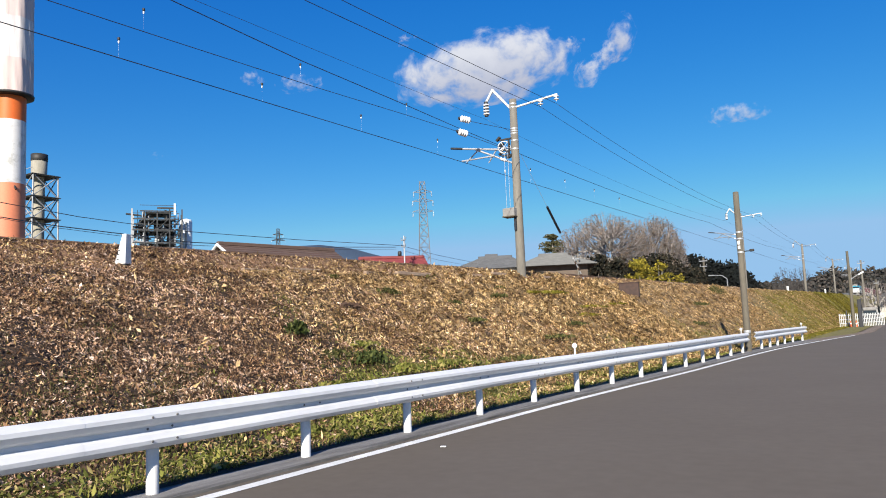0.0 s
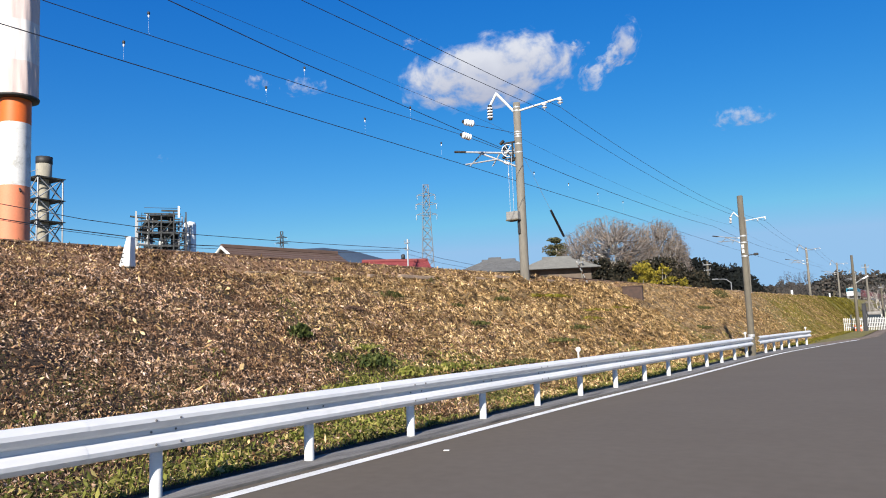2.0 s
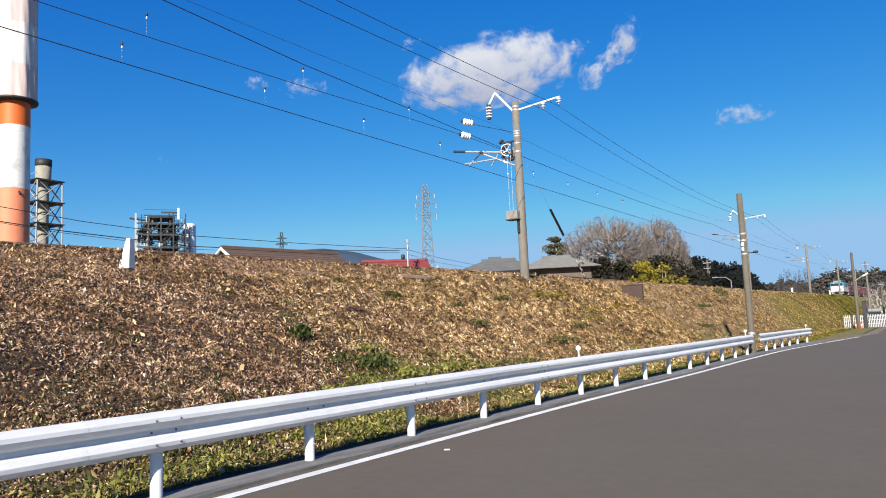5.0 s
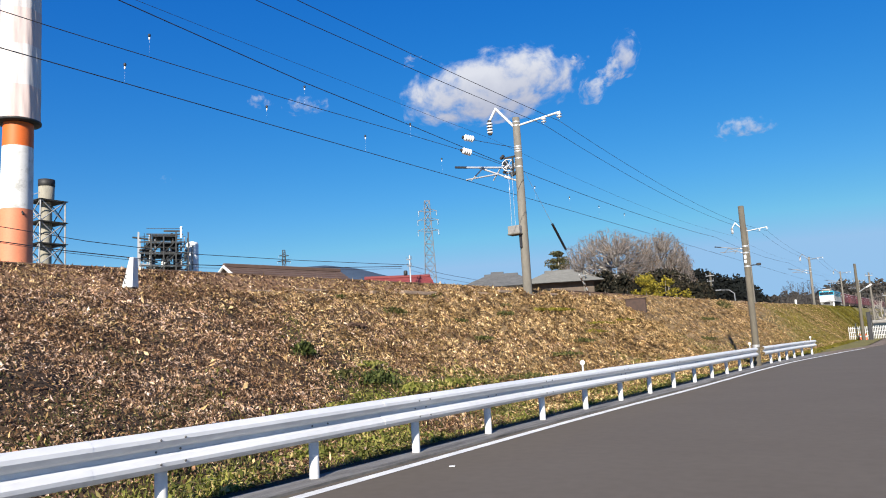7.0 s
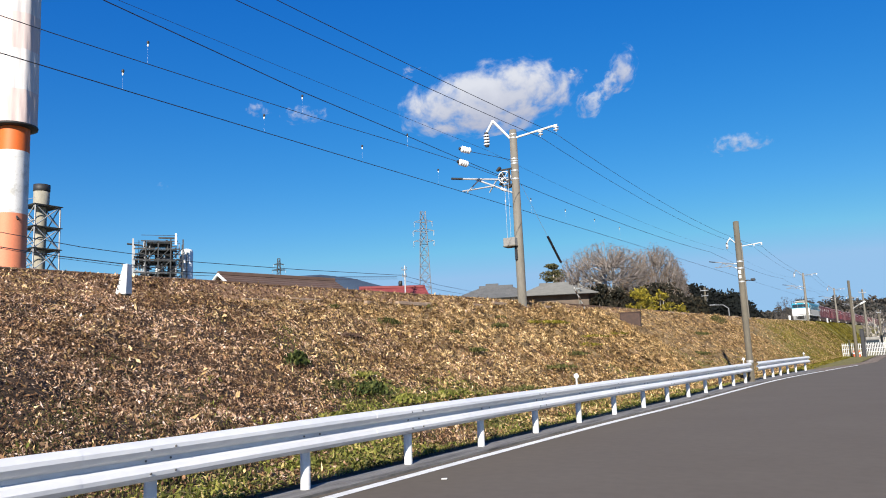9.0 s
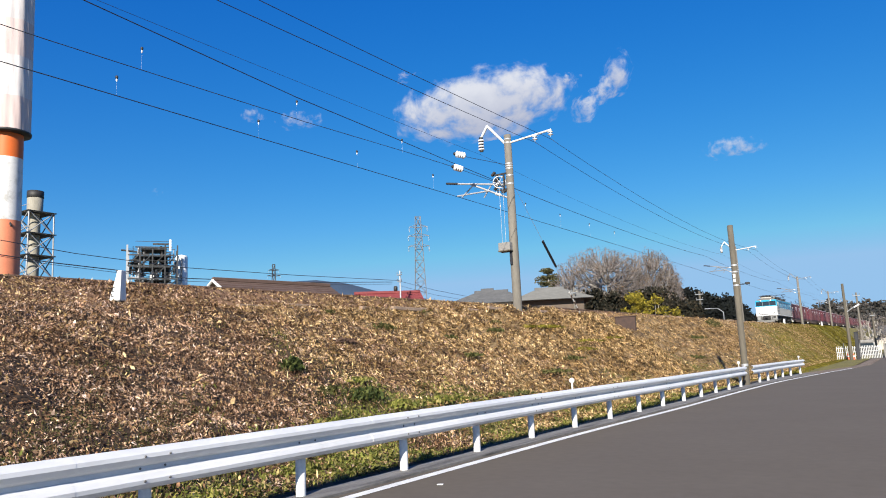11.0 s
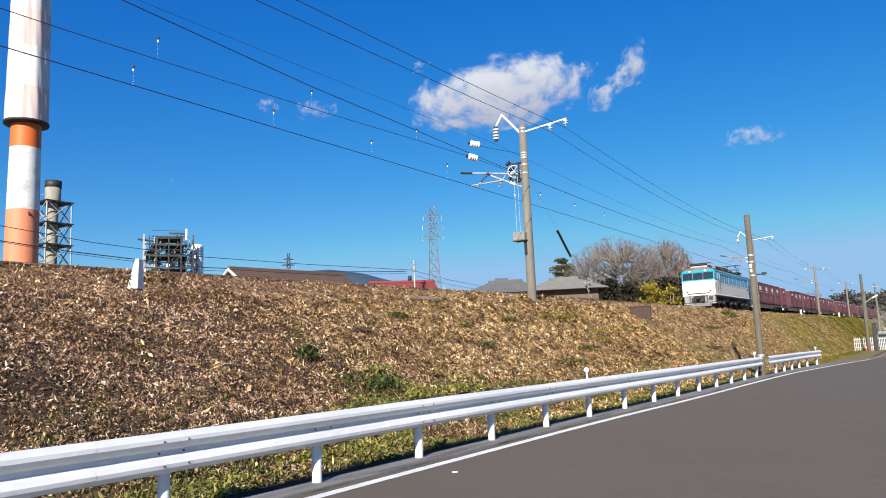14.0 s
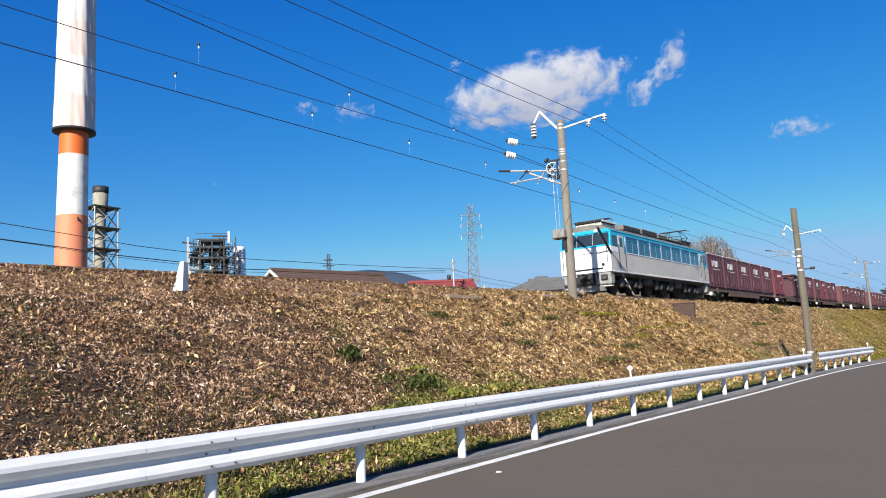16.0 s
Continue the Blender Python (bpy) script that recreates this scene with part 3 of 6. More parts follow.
def build_overhead(poles_y):
    zp = {y: float(land_z(-13.0, y)) for y in poles_y}
    pairs = list(zip(poles_y, poles_y[1:]))
    for dx, sag_, lab in ((1.24, 0.75, "thin dark feeder wire hanging between railway poles"), (1.93, 0.75, "thin dark feeder wire on the outer insulators")):
        pts = []
        for a, b in pairs:
            pts += sag_points((-13.0 + dx, a, zp[a] + 7.02), (-13.0 + dx, b, zp[b] + 7.02), sag_ - 0.3 if a < 0 else sag_)
        wire(pts, 0.011, lab)
    pts = []
    for a, b in pairs:
        pts += sag_points((-14.25, a, zp[a] + (7.4 if a < 0 else 6.95)), (-14.25, b, zp[b] + 6.95), 0.2 if a < 0 else 0.5)
    wire(pts, 0.006, "very thin return wire below the hooked arms")
    # contact wire, tensioned and near straight
    wire([(-15.9, y, 4.72 + float(rail_z(y))) for y in (-60, -23, 0, 26.7, 50, 76.7, 126.7, 176.7, 226.7)], 0.013, "straight dark contact wire above the track")
    # carrier wire, sagging
    pts = []
    for a, b in pairs:
        if a < 0:
            pts += [(-13.4, a, 10.3), (-15.06, 11.3, 10.0), (-15.37, 16.6, 9.99), (-15.7, 22.9, 10.13)]
        else:
            pts += sag_points((-15.9, a, zp[a] + 7.0), (-15.9, b, zp[b] + 7.0), 0.35)
    wire(pts, 0.015, "dark twisted carrier wire above the track")
    # the wire that runs to the anchor pole
    wire([(-15.9, -23, 8.5), (-15.9, 8.9, 9.22), (-15.9, 11.94, 9.33), (-15.7, 17.36, 9.45), (-15.1, 22.0, 9.42), (-14.5, 24.8, 9.26), (-13.45, 26.6, 8.75)], 0.011, "dark wire drawn to the anchor pole's pulley")
    wire([(-14.42, 24.85, 9.80), (-14.3, 25.1, 9.75), (-13.1, 26.7, 9.5)], 0.011, "short dark anchor wire tied to the pole")
    for p, d in (((-14.42, 24.85, 9.80), (1.2, 1.6, -0.25)), ((-14.42, 24.65, 9.22), (0.9, 1.9, -0.3))):
        ins = thing("strain_insulator", pose(*p), "thick ribbed white porcelain strain insulator on a wire", "insulator", "strain insulators")
        turn = Vector(d).to_track_quat("Z", "Y").to_matrix()
        prof = [(0.03, -0.08)]
        for i in range(4):
            prof += [(0.10, i * 0.1), (0.135, i * 0.1 + 0.03), (0.135, i * 0.1 + 0.06), (0.10, i * 0.1 + 0.09)]
        prof += [(0.03, 0.45)]
        part("insulator_body", lathe(prof, 14, None, (0, 0, 0), turn), PORCELAIN, ins)
        part("end_cap", lathe([(0.05, -0.10), (0.07, -0.06), (0.07, 0.01)], 12, None, (0, 0, 0), turn), DARK, ins)
    # droppers with their clips
    for y in (10.7, 15.5, 20.3, 25.4, 34.4, 39.0, 43.7, 48.5):
        zc = 4.72 + float(rail_z(y))
        d = thing("dropper", pose(-15.9, y, zc), "thin steel dropper with a small clip above the contact wire", "wire dropper", "contact wire droppers")
        h = 0.48 + 0.010 * (y - 10)
        part("rod", tube((0, 0, 0), (0, 0, h), 0.0013, seg=4), GALV, d)
        part("clip", lathe([(0.02, -0.05), (0.036, -0.02), (0.036, 0.02), (0.02, 0.04)], 8, None, (0, 0, h)), DARK, d)
        part("clip_base", lathe([(0.010, -0.03), (0.022, -0.01), (0.022, 0.03), (0.010, 0.05)], 8, None, (0, 0, h - 0.09)), PORCELAIN, d)
    for y, z0, h in ((11.4, 9.35, 0.55), (17.2, 9.58, 0.56), (23.2, 9.75, 0.55)):
        d = thing("dropper", pose(-15.9, y, z0), "thin steel dropper with a small clip above the anchor wire", "wire dropper", "contact wire droppers")
        part("rod", tube((0, 0, 0), (0, 0, h), 0.0013, seg=4), GALV, d)
        part("clip", lathe([(0.02, -0.05), (0.036, -0.02), (0.036, 0.02), (0.02, 0.04)], 8, None, (0, 0, h)), DARK, d)
        part("clip_base", lathe([(0.010, -0.03), (0.022, -0.01), (0.022, 0.03), (0.010, 0.05)], 8, None, (0, 0, h - 0.09)), PORCELAIN, d)


def build_guy():
    g = thing("guy_wire", pose(-13.0, 33.7, float(land_z(-13.0, 33.7))), "slanting steel guy wire with black and striped covers", "guy wire")
    a = Vector((0, 0, 0.0))
    b = Vector((0, -6.5, 5.15))
    part("stay", tube(a, b, 0.007, seg=5), GALV, g)
    part("black_cover", tube(a.lerp(b, 0.42), a.lerp(b, 0.62), 0.055, seg=10), BLACK, g, "black plastic stay cover")
    sleeve = part("striped_cover", tube(a.lerp(b, 0.03), a.lerp(b, 0.21), 0.03, seg=8), WHITE, g)
    for i in range(3):
        f = 0.05 + 0.055 * i
        part("stripe", tube(a.lerp(b, f), a.lerp(b, f + 0.025), 0.033, seg=8), RUST, sleeve)


def build_road_pole():
    pole = thing("roadside_pole", pose(-5.66, 32.62, 0), "weathered brown-grey concrete pole beside the guard rail", "utility pole")
    part("shaft", lathe([(0.137, -0.2), (0.135, 1.0), (0.118, 6.70), (0.09, 6.72)], 18), POLE_DARK, pole)
    for z in (4.15, 4.72, 5.0):
        part("band", lathe([(0.132, z - 0.03), (0.132, z + 0.03)], 18), GALV, pole)
    part("label_plate", box(0.10, 0.012, 0.16, -0.02, -0.128, 4.55, 0.004), WHITE, pole)
    part("label_plate", box(0.10, 0.012, 0.14, -0.02, -0.130, 4.35, 0.004), WHITE, pole)
    part("base_band", lathe([(0.139, 0.80), (0.139, 0.90)], 18), GALV, pole)
    b = tube((0.1, 0, 4.18), (0.42, 0, 4.18), 0.02)
    box(0.18, 0.12, 0.10, 0.45, 0, 4.2, 0.02, bm=b)
    part("side_lamp", b, DARK, pole)


# ---- marker post on the bank ----
def build_marker():
    z = float(land_z(-12.95, 8.8))
    k = thing("kilometre_post", pose(-12.98, 8.90, z - 0.02, 0, 0, 16), "white painted wedge-shaped marker post with dark writing", "marker post")
    b = box(0.255, 0.20, 0.60, -0.028, 0, 0.38, 0.012)
    for v in b.verts:
        up_share = (v.co.z - 0.08) / 0.56
        v.co.x = 0.10 + (v.co.x - 0.10) * (1 - 0.60 * up_share)
        v.co.y *= 1 - 0.3 * up_share
    part("post", b, POST_WHITE, k)
    part("foot", box(0.20, 0.16, 0.30, -0.01, 0, -0.04, 0.01), DARK, k)
    b = box(0.05, 0.012, 0.016, -0.07, -0.096, 0.17)
    box(0.016, 0.012, 0.05, -0.09, -0.093, 0.20, bm=b)
    box(0.05, 0.012, 0.016, -0.06, -0.092, 0.27, bm=b)
    box(0.016, 0.012, 0.06, -0.075, -0.090, 0.31, bm=b)
    box(0.05, 0.012, 0.016, -0.05, -0.088, 0.35, bm=b)
    part("marking", b, DARK, k)


# ---- railway track ----
STEEL = mat("rail_steel", (0.17, 0.10, 0.065), (0.24, 0.15, 0.10), scale=4, rough=0.7, metal=0.2, fine=0.1)


def build_tracks():
    ys = np.concatenate([np.linspace(-60, 110, 60), np.linspace(113, 300, 50)])
    for cx in (-15.9, -19.7):
        tr = tagged(new("railway_track"), "steel railway track on brown ballast", "railway track", "railway tracks", "structure")
        for side in (-0.56, 0.56):
            b = bmesh.new()
            prof = [(-0.06, -0.15), (0.06, -0.15), (0.02, -0.12), (0.012, -0.04), (0.034, -0.03), (0.034, 0.0), (-0.034, 0.0), (-0.034, -0.03), (-0.012, -0.04), (-0.02, -0.12)]
            rows = [[b.verts.new((cx + side + px_ + float(drift(y)), y, float(rail_z(y)) + pz)) for px_, pz in prof] for y in ys]
            for r, q in zip(rows, rows[1:]):
                for i in range(len(prof)):
                    j = (i + 1) % len(prof)
                    b.faces.new((r[i], r[j], q[j], q[i]))
            bmesh.ops.recalc_face_normals(b, faces=b.faces)
            part("rail", b, STEEL, tr)
        b = bmesh.new()
        y = -40.0
        while y < 140:
            box(2.1, 0.24, 0.12, cx + float(drift(y)), y, float(rail_z(y)) - 0.21, bm=b)
            y += 0.62
        tagged(part("sleepers", b, CONCRETE, tr), kind="stuff")
    b = bmesh.new()
    xs = [(-14.62, -0.30), (-14.85, -0.16), (-20.9, -0.16), (-21.4, -0.5)]
    rows = [[b.verts.new((x + float(drift(y)), y, float(rail_z(y)) + dz + (0.03 * float(wave(np.array(x * 3), np.array(y), 2.0))))) for x, dz in xs] for y in np.linspace(-60, 300, 400)]
    for r, q in zip(rows, rows[1:]):
        for i in range(len(xs) - 1):
            b.faces.new((r[i + 1], r[i], q[i], q[i + 1]))
    bmesh.ops.recalc_face_normals(b, faces=b.faces)
    tagged(part("ballast", b, BALLAST), "brown rust-stained stone ballast under the tracks", "ballast", kind="structure")
    b = bmesh.new()
    for i in range(64):
        y = 12.5 + i * 1.5
        box(0.12, 1.49, 0.10, -12.75 + float(drift(y)), y, float(land_z(-12.75, y)) + 0.045, 0.01, bm=b)
    tagged(part("cable_trough", b, TROUGH), "stained brown concrete cable trough along the shoulder of the bank", "cable trough", kind="structure")


# ---- train ----
LOCO_WHITE = mat("loco_white", (0.68, 0.685, 0.69), (0.58, 0.585, 0.59), scale=0.8, rough=0.4, fine=0.04)
LOCO_CREAM = mat("loco_cream", (0.482, 0.456, 0.405), (0.389, 0.369, 0.328), scale=0.9, rough=0.45, fine=0.05, stretch=(1, 0.5, 1))
LOCO_BLUE = mat("loco_blue", (0.0108, 0.293, 0.466), (0.0162, 0.358, 0.531), scale=0.9, rough=0.35, fine=0.05)
LOCO_ROOF = mat("loco_roof", (0.164, 0.1558, 0.1394), (0.1066, 0.1025, 0.0943), scale=1.5, rough=0.8, fine=0.12)
SKIRT = mat("skirt_grey", (0.2706, 0.2706, 0.2624), (0.164, 0.164, 0.1558), scale=2, rough=0.6, fine=0.1)
BOGIE = mat("bogie_grime", (0.0172, 0.0161, 0.0149), (0.0373, 0.0344, 0.0298), scale=3, rough=0.8, fine=0.2)
BOGIE_LIGHT = mat("bogie_cover", (0.0518, 0.0503, 0.0488), (0.0275, 0.0259, 0.0244), scale=3, rough=0.7, fine=0.15)
LOCO_PILLAR = mat("loco_pillar_blue", (0.20, 0.36, 0.47), (0.26, 0.42, 0.52), scale=1.2, rough=0.45, fine=0.05)
LOUVRE = mat("louvre_dark_blue", (0.010, 0.045, 0.11), (0.014, 0.06, 0.14), scale=2, rough=0.4, fine=0.1, stretch=(1, 1, 8))
GLASS_DARK = mat("cab_glass", (0.0164, 0.0246, 0.0287), (0.0246, 0.0328, 0.041), scale=1, rough=0.08, spec=0.8)
# blue base colour paints in the sky reflected by the side panes
GLASS_BLUE = mat("side_glass", (0.0246, 0.0615, 0.123), (0.0164, 0.041, 0.082), scale=1, rough=0.12, spec=0.8)
BURGUNDY = mat("container_burgundy", (0.0636, 0.0175, 0.0246), (0.0912, 0.0238, 0.0318), scale=0.9, rough=0.55, fine=0.08, random_ob=0.25)
CRIMSON = mat("container_red", (0.105, 0.019, 0.028), (0.135, 0.026, 0.036), scale=0.9, rough=0.5, fine=0.08, random_ob=0.35)
BROWN = mat("wagon_brown", (0.082, 0.0492, 0.0369), (0.1312, 0.082, 0.0615), scale=2, rough=0.8, fine=0.2)
CONT_ROOF = mat("container_roof", (0.41, 0.328, 0.3198), (0.328, 0.2542, 0.246), scale=1, rough=0.7, fine=0.1)
# pale colour paints the sunlight along the containers' roof rims
CONT_SUNLIT_EDGE = mat("container_sunlit_edge", (0.62, 0.52, 0.52), (0.50, 0.38, 0.38), scale=1.5, rough=0.6, fine=0.1)
TROUGH = mat("trough_concrete", (0.40, 0.29, 0.20), (0.27, 0.19, 0.13), scale=1.5, rough=0.9, bump=0.4, fine=0.2)
MARK = mat("white_marking", (0.76, 0.76, 0.76), (0.665, 0.665, 0.665), scale=3, rough=0.6)

BODY_L = 16.4


def wheelset(parent, y, r=0.5, material=BOGIE):
    for x in (-0.57, 0.57):
        b = lathe([(0.10, -0.09), (r - 0.1, -0.07), (r, -0.06), (r, 0.05), (r + 0.028, 0.055), (r + 0.028, 0.075), (0.12, 0.08)], 24, None, (x, y, r), Matrix.Rotation(radians(90 if x < 0 else -90), 3, "Y"))
        part("wheel", b, material, parent)
    part("axle", tube((-0.6, y, r), (0.6, y, r), 0.07), material, parent)


def build_loco():
    loco = thing("locomotive", pose(-15.9, 285, 7.5), "white and blue electric locomotive with pantographs", "locomotive")
    w = 1.40
    part("lower_body", prism([(-w, 1.07), (w, 1.07), (w, 2.08), (-w, 2.08)], 0.0, BODY_L), [LOCO_CREAM], loco, "cream-grey lower body side")
    b = box(2 * w - 0.04, 0.05, 1.30, 0, -0.02, 1.72, 0.02)
    part("front_panel", b, LOCO_WHITE, loco, "clean white front panel")
    up = prism([(-w + 0.003, 2.08), (w - 0.003, 2.08), (w - 0.02, 3.16), (w - 0.18, 3.28), (-w + 0.18, 3.28), (-w + 0.02, 3.16)], 0.03, BODY_L - 0.03)
    for v in up.verts:
        if v.co.z > 2.5:
            v.co.y += 0.16 if v.co.y < 1 else -0.16
    part("upper_body", up, LOCO_BLUE, loco, "sky-blue upper body")
    arch = [(-w + 0.18, 3.28)] + [((w - 0.18) * math.sin(radians(a)), 3.28 + 0.30 * math.cos(radians(a))) for a in range(-80, 81, 16)] + [(w - 0.18, 3.28)]
    part("roof", prism(arch[::-1], 0.25, BODY_L - 0.25), LOCO_ROOF, loco, "grimy grey curved roof")
    part("front_band", box(2 * w - 0.1, 0.06, 0.18, 0, 0.17, 3.19, 0.02), LOCO_BLUE, loco)
    part("front_sill", box(2 * w - 0.04, 0.06, 0.09, 0, 0.03, 2.42, 0.02), LOCO_BLUE, loco)
    for sx in (-1, 1):
        part("cab_corner", box(0.03, 0.98, 0.28, sx * (w - 0.004), 0.5, 2.22, 0.01), LOCO_WHITE, loco)
    tilt = Matrix.Rotation(radians(-8.5), 4, "X")
    for x in (-0.88, 0.0, 0.88):
        g = part("windscreen", box(0.85, 0.04, 0.60, x, 0.104, 2.77, 0.02, tilt), GLASS_DARK, loco, "dark cab windscreen")
        part("wiper", tube((x, 0.03, 2.48), (x + 0.16, 0.08, 2.86), 0.012, seg=5), DARK, g)
    for x in (-1.32, 1.32):
        part("corner_band", box(0.14, 0.10, 1.28, x, 0.0, 1.74, 0.04), LOCO_WHITE, loco)
        part("corner_handrail", tube((x * 0.93, -0.07, 1.25), (x * 0.93, -0.07, 2.35), 0.016, seg=5), DARK, loco)
    for x in (-0.44, 0.44):
        part("windscreen_pillar", box(0.035, 0.05, 0.62, x, 0.094, 2.77, 0.01, tilt), SKIRT, loco)
    for x in (-0.98, 0.98):
        part("tail_lamp", lathe([(0.07, 0.0), (0.07, 0.06), (0.05, 0.08)], 14, None, (x, -0.04, 1.45), Matrix.Rotation(radians(90), 3, "X")), DARK, loco)
    for x in (-0.66, 0.66):
        part("headlight", lathe([(0.08, 0.0), (0.10, 0.04), (0.10, 0.12), (0.08, 0.14)], 16, None, (x, 0.16, 3.21), Matrix.Rotation(radians(90), 3, "X")), PORCELAIN, loco, "round white-rimmed headlight")
    part("handrail", tube((-0.95, -0.08, 1.27), (0.95, -0.08, 1.27), 0.034, seg=6), DARK, loco)
    part("number_bar", box(0.62, 0.012, 0.05, 0.2, -0.052, 2.08), SKIRT, loco)
    # cab sides, doors and side windows
    for sx in (-1, 1):
        X = sx * (w + 0.001)
        for y in (0.62, BODY_L - 0.62):
            part("cab_side_window", box(0.03, 0.62, 0.62, X - sx * 0.008, y, 2.62, 0.02), GLASS_DARK, loco)
        for y in (1.38, BODY_L - 1.38):
            d = part("cab_door", box(0.035, 0.66, 1.85, X, y, 2.06, 0.02), LOCO_CREAM, loco, "narrow cab side door")
            part("door_window", box(0.03, 0.42, 0.5, X + sx * 0.008, y, 2.62, 0.02), GLASS_DARK, d)
            part("door_handrail", tube((X + sx * 0.05, y + 0.42, 1.25), (X + sx * 0.05, y + 0.42, 2.5), 0.016, seg=5), DARK, d)
            part("door_handrail", tube((X + sx * 0.05, y - 0.42, 1.25), (X + sx * 0.05, y - 0.42, 2.5), 0.016, seg=5), DARK, d)
        for i in range(7):
            y = 2.92 + i * 1.78
            f = part("side_window", box(0.03, 1.56, 0.66, X, y, 2.46, 0.02), GLASS_BLUE, loco, "side window with the sky's blue reflection in its colour")
            part("louvre", box(0.03, 1.56, 0.17, X, y, 2.93, 0.01), LOUVRE, f)
            part("louvre_rail", box(0.04, 1.58, 0.03, X, y, 2.82), LOCO_BLUE, f)
            part("mullion", box(0.045, 0.05, 0.66, X, y, 2.46), LOCO_BLUE, f)
            part("window_sill", box(0.045, 1.6, 0.04, X, y, 2.12), LOCO_WHITE, f)
        for i in range(8):
            part("pillar", box(0.03, 0.16, 0.86, X, 2.03 + i * 1.78, 2.50, 0.01), LOCO_PILLAR, loco)
        part("gutter", box(0.06, BODY_L - 0.5, 0.04, X - sx * 0.02, BODY_L / 2, 3.17, 0.01), LOCO_BLUE, loco)
        part("side_sill", box(0.04, BODY_L - 0.2, 0.09, X, BODY_L / 2, 1.10, 0.01), LOCO_WHITE, loco)
        part("side_plate", box(0.012, 0.7, 0.08, X + sx * 0.004, 13.9, 1.95), SKIRT, loco)
    # roof gear
    for y0, y1, h in ((3.3, 5.9, 0.30), (6.0, 8.6, 0.34), (8.7, 10.3, 0.26)):
        hood = part("roof_hood", box(1.7, y1 - y0, h, 0, (y0 + y1) / 2, 3.56 + h / 2, 0.04), LOCO_ROOF, loco)
        for k in range(5):
            part("grille", box(0.02, (y1 - y0) / 6, h * 0.6, 0.86, y0 + (k + 0.7) * (y1 - y0) / 5.6, 3.56 + h / 2), DARK, hood)
    for y, up_h in ((1.6, 0.20), (14.3, 0.80)):
        pan = part("pantograph", box(1.5, 1.7, 0.06, 0, y, 3.76, 0.01), DARK, loco, "dark steel pantograph" + (" folded flat" if up_h < 0.5 else " raised to the wire"))
        part("pantograph_base", box(1.45, 1.8, 0.16, 0, y, 3.64, 0.03), LOCO_CREAM if up_h < 0.5 else LOCO_ROOF, pan)
        part("frame_bar", tube((-0.72, y - 0.75, 3.80), (0.72, y - 0.75, 3.80), 0.035, seg=6), DARK, pan)
        part("spring_box", box(0.5, 0.7, 0.14, -0.2, y + 0.1, 3.82, 0.02), BROWN, pan)
        part("spring_box", box(0.3, 1.1, 0.10, 0.35, y, 3.84, 0.02), LOCO_ROOF, pan)
        for x in (-0.78, 0.78):
            part("frame_side", box(0.07, 1.9, 0.10, x, y, 3.80, 0.015), WHITE if up_h < 0.5 else DARK, pan)
        for yy in (-0.95, 0.0, 0.95):
            part("frame_cross", box(1.6, 0.06, 0.08, 0, y + yy, 3.83, 0.015), DARK, pan)
        for x in (-0.85, 0.85):
            part("horn", tube((x, y - 0.14, 3.80 + up_h), (x * 1.22, y - 0.14, 3.66 + up_h), 0.022, seg=6), DARK, pan)
        for x in (-0.6, 0.6):
            for yy in (-0.7, 0.7):
                part("insulator", insulator((x, y + yy, 3.70), 2, 0.06, 0.06), PORCELAIN, pan)
        z0, z1 = 3.76, 3.78 + up_h
        zm = (z0 + z1) / 2
        reach = 0.95 if up_h < 0.5 else 0.72
        for sx in (-1, 1):
            for sy in (-1, 1):
                part("lower_arm", tube((0.55 * sx, y + 0.15 * sy, z0), (0.66 * sx, y + reach * sy, zm), 0.025, seg=6), DARK, pan)
                part("upper_arm", tube((0.66 * sx, y + reach * sy, zm), (0.30 * sx, y + 0.06 * sy, z1), 0.02, seg=6), DARK, pan)
        for sy in (-1, 1):
            part("cross_tube", tube((-0.66, y + reach * sy, zm), (0.66, y + reach * sy, zm), 0.018, seg=6), DARK, pan)
            part("collector", tube((-0.85, y + 0.14 * sy, z1 + 0.02), (0.85, y + 0.14 * sy, z1 + 0.02), 0.028, seg=6), DARK, pan)
    part("roof_walk", box(0.35, 5.0, 0.04, 0.75, 11.2, 3.62), LOCO_ROOF, loco)
    # ends and running gear
    for y, s in ((-0.02, 1), (BODY_L + 0.02, -1)):
        sk = part("skirt", box(2.62, 0.5, 0.62, 0, y + 0.26 * s, 0.76, 0.05), SKIRT, loco, "grey buffer beam and skirt")
        part("coupler", box(0.28, 0.62, 0.26, 0, y - 0.25 * s, 0.88, 0.04), DARK, sk)
        part("jumper_box", box(0.75, 0.2, 0.46, 0.05, y - 0.05 * s, 0.74, 0.03), DARK, sk)
        part("air_hose", tube((-0.3, y - 0.16 * s, 0.9), (-0.34, y - 0.18 * s, 0.42), 0.035, seg=6), BLACK, sk)
        part("air_hose", tube((0.42, y - 0.16 * s, 0.9), (0.38, y - 0.18 * s, 0.40), 0.035, seg=6), BLACK, sk)
        for k in range(5):
            hx = -0.75 + 0.36 * k
            part("brake_hose", tube((hx, y - 0.20 * s, 1.0), (hx + 0.07, y - 0.26 * s, 0.55), 0.03, seg=6), BLACK, sk)
            part("hose_cock", box(0.08, 0.10, 0.12, hx, y - 0.18 * s, 1.02, 0.02), BOGIE, sk)
        # added black plate stands in for the shade round the coupler
        part("shade_plate", box(0.95, 0.10, 0.56, 0, y - 0.02 * s, 0.76, 0.02), BOGIE, sk, "black plate standing in for the shade behind the coupler")
        part("cable_box", box(0.34, 0.14, 0.26, 0.98, y - 0.05 * s, 0.82, 0.03), BOGIE_LIGHT, sk)
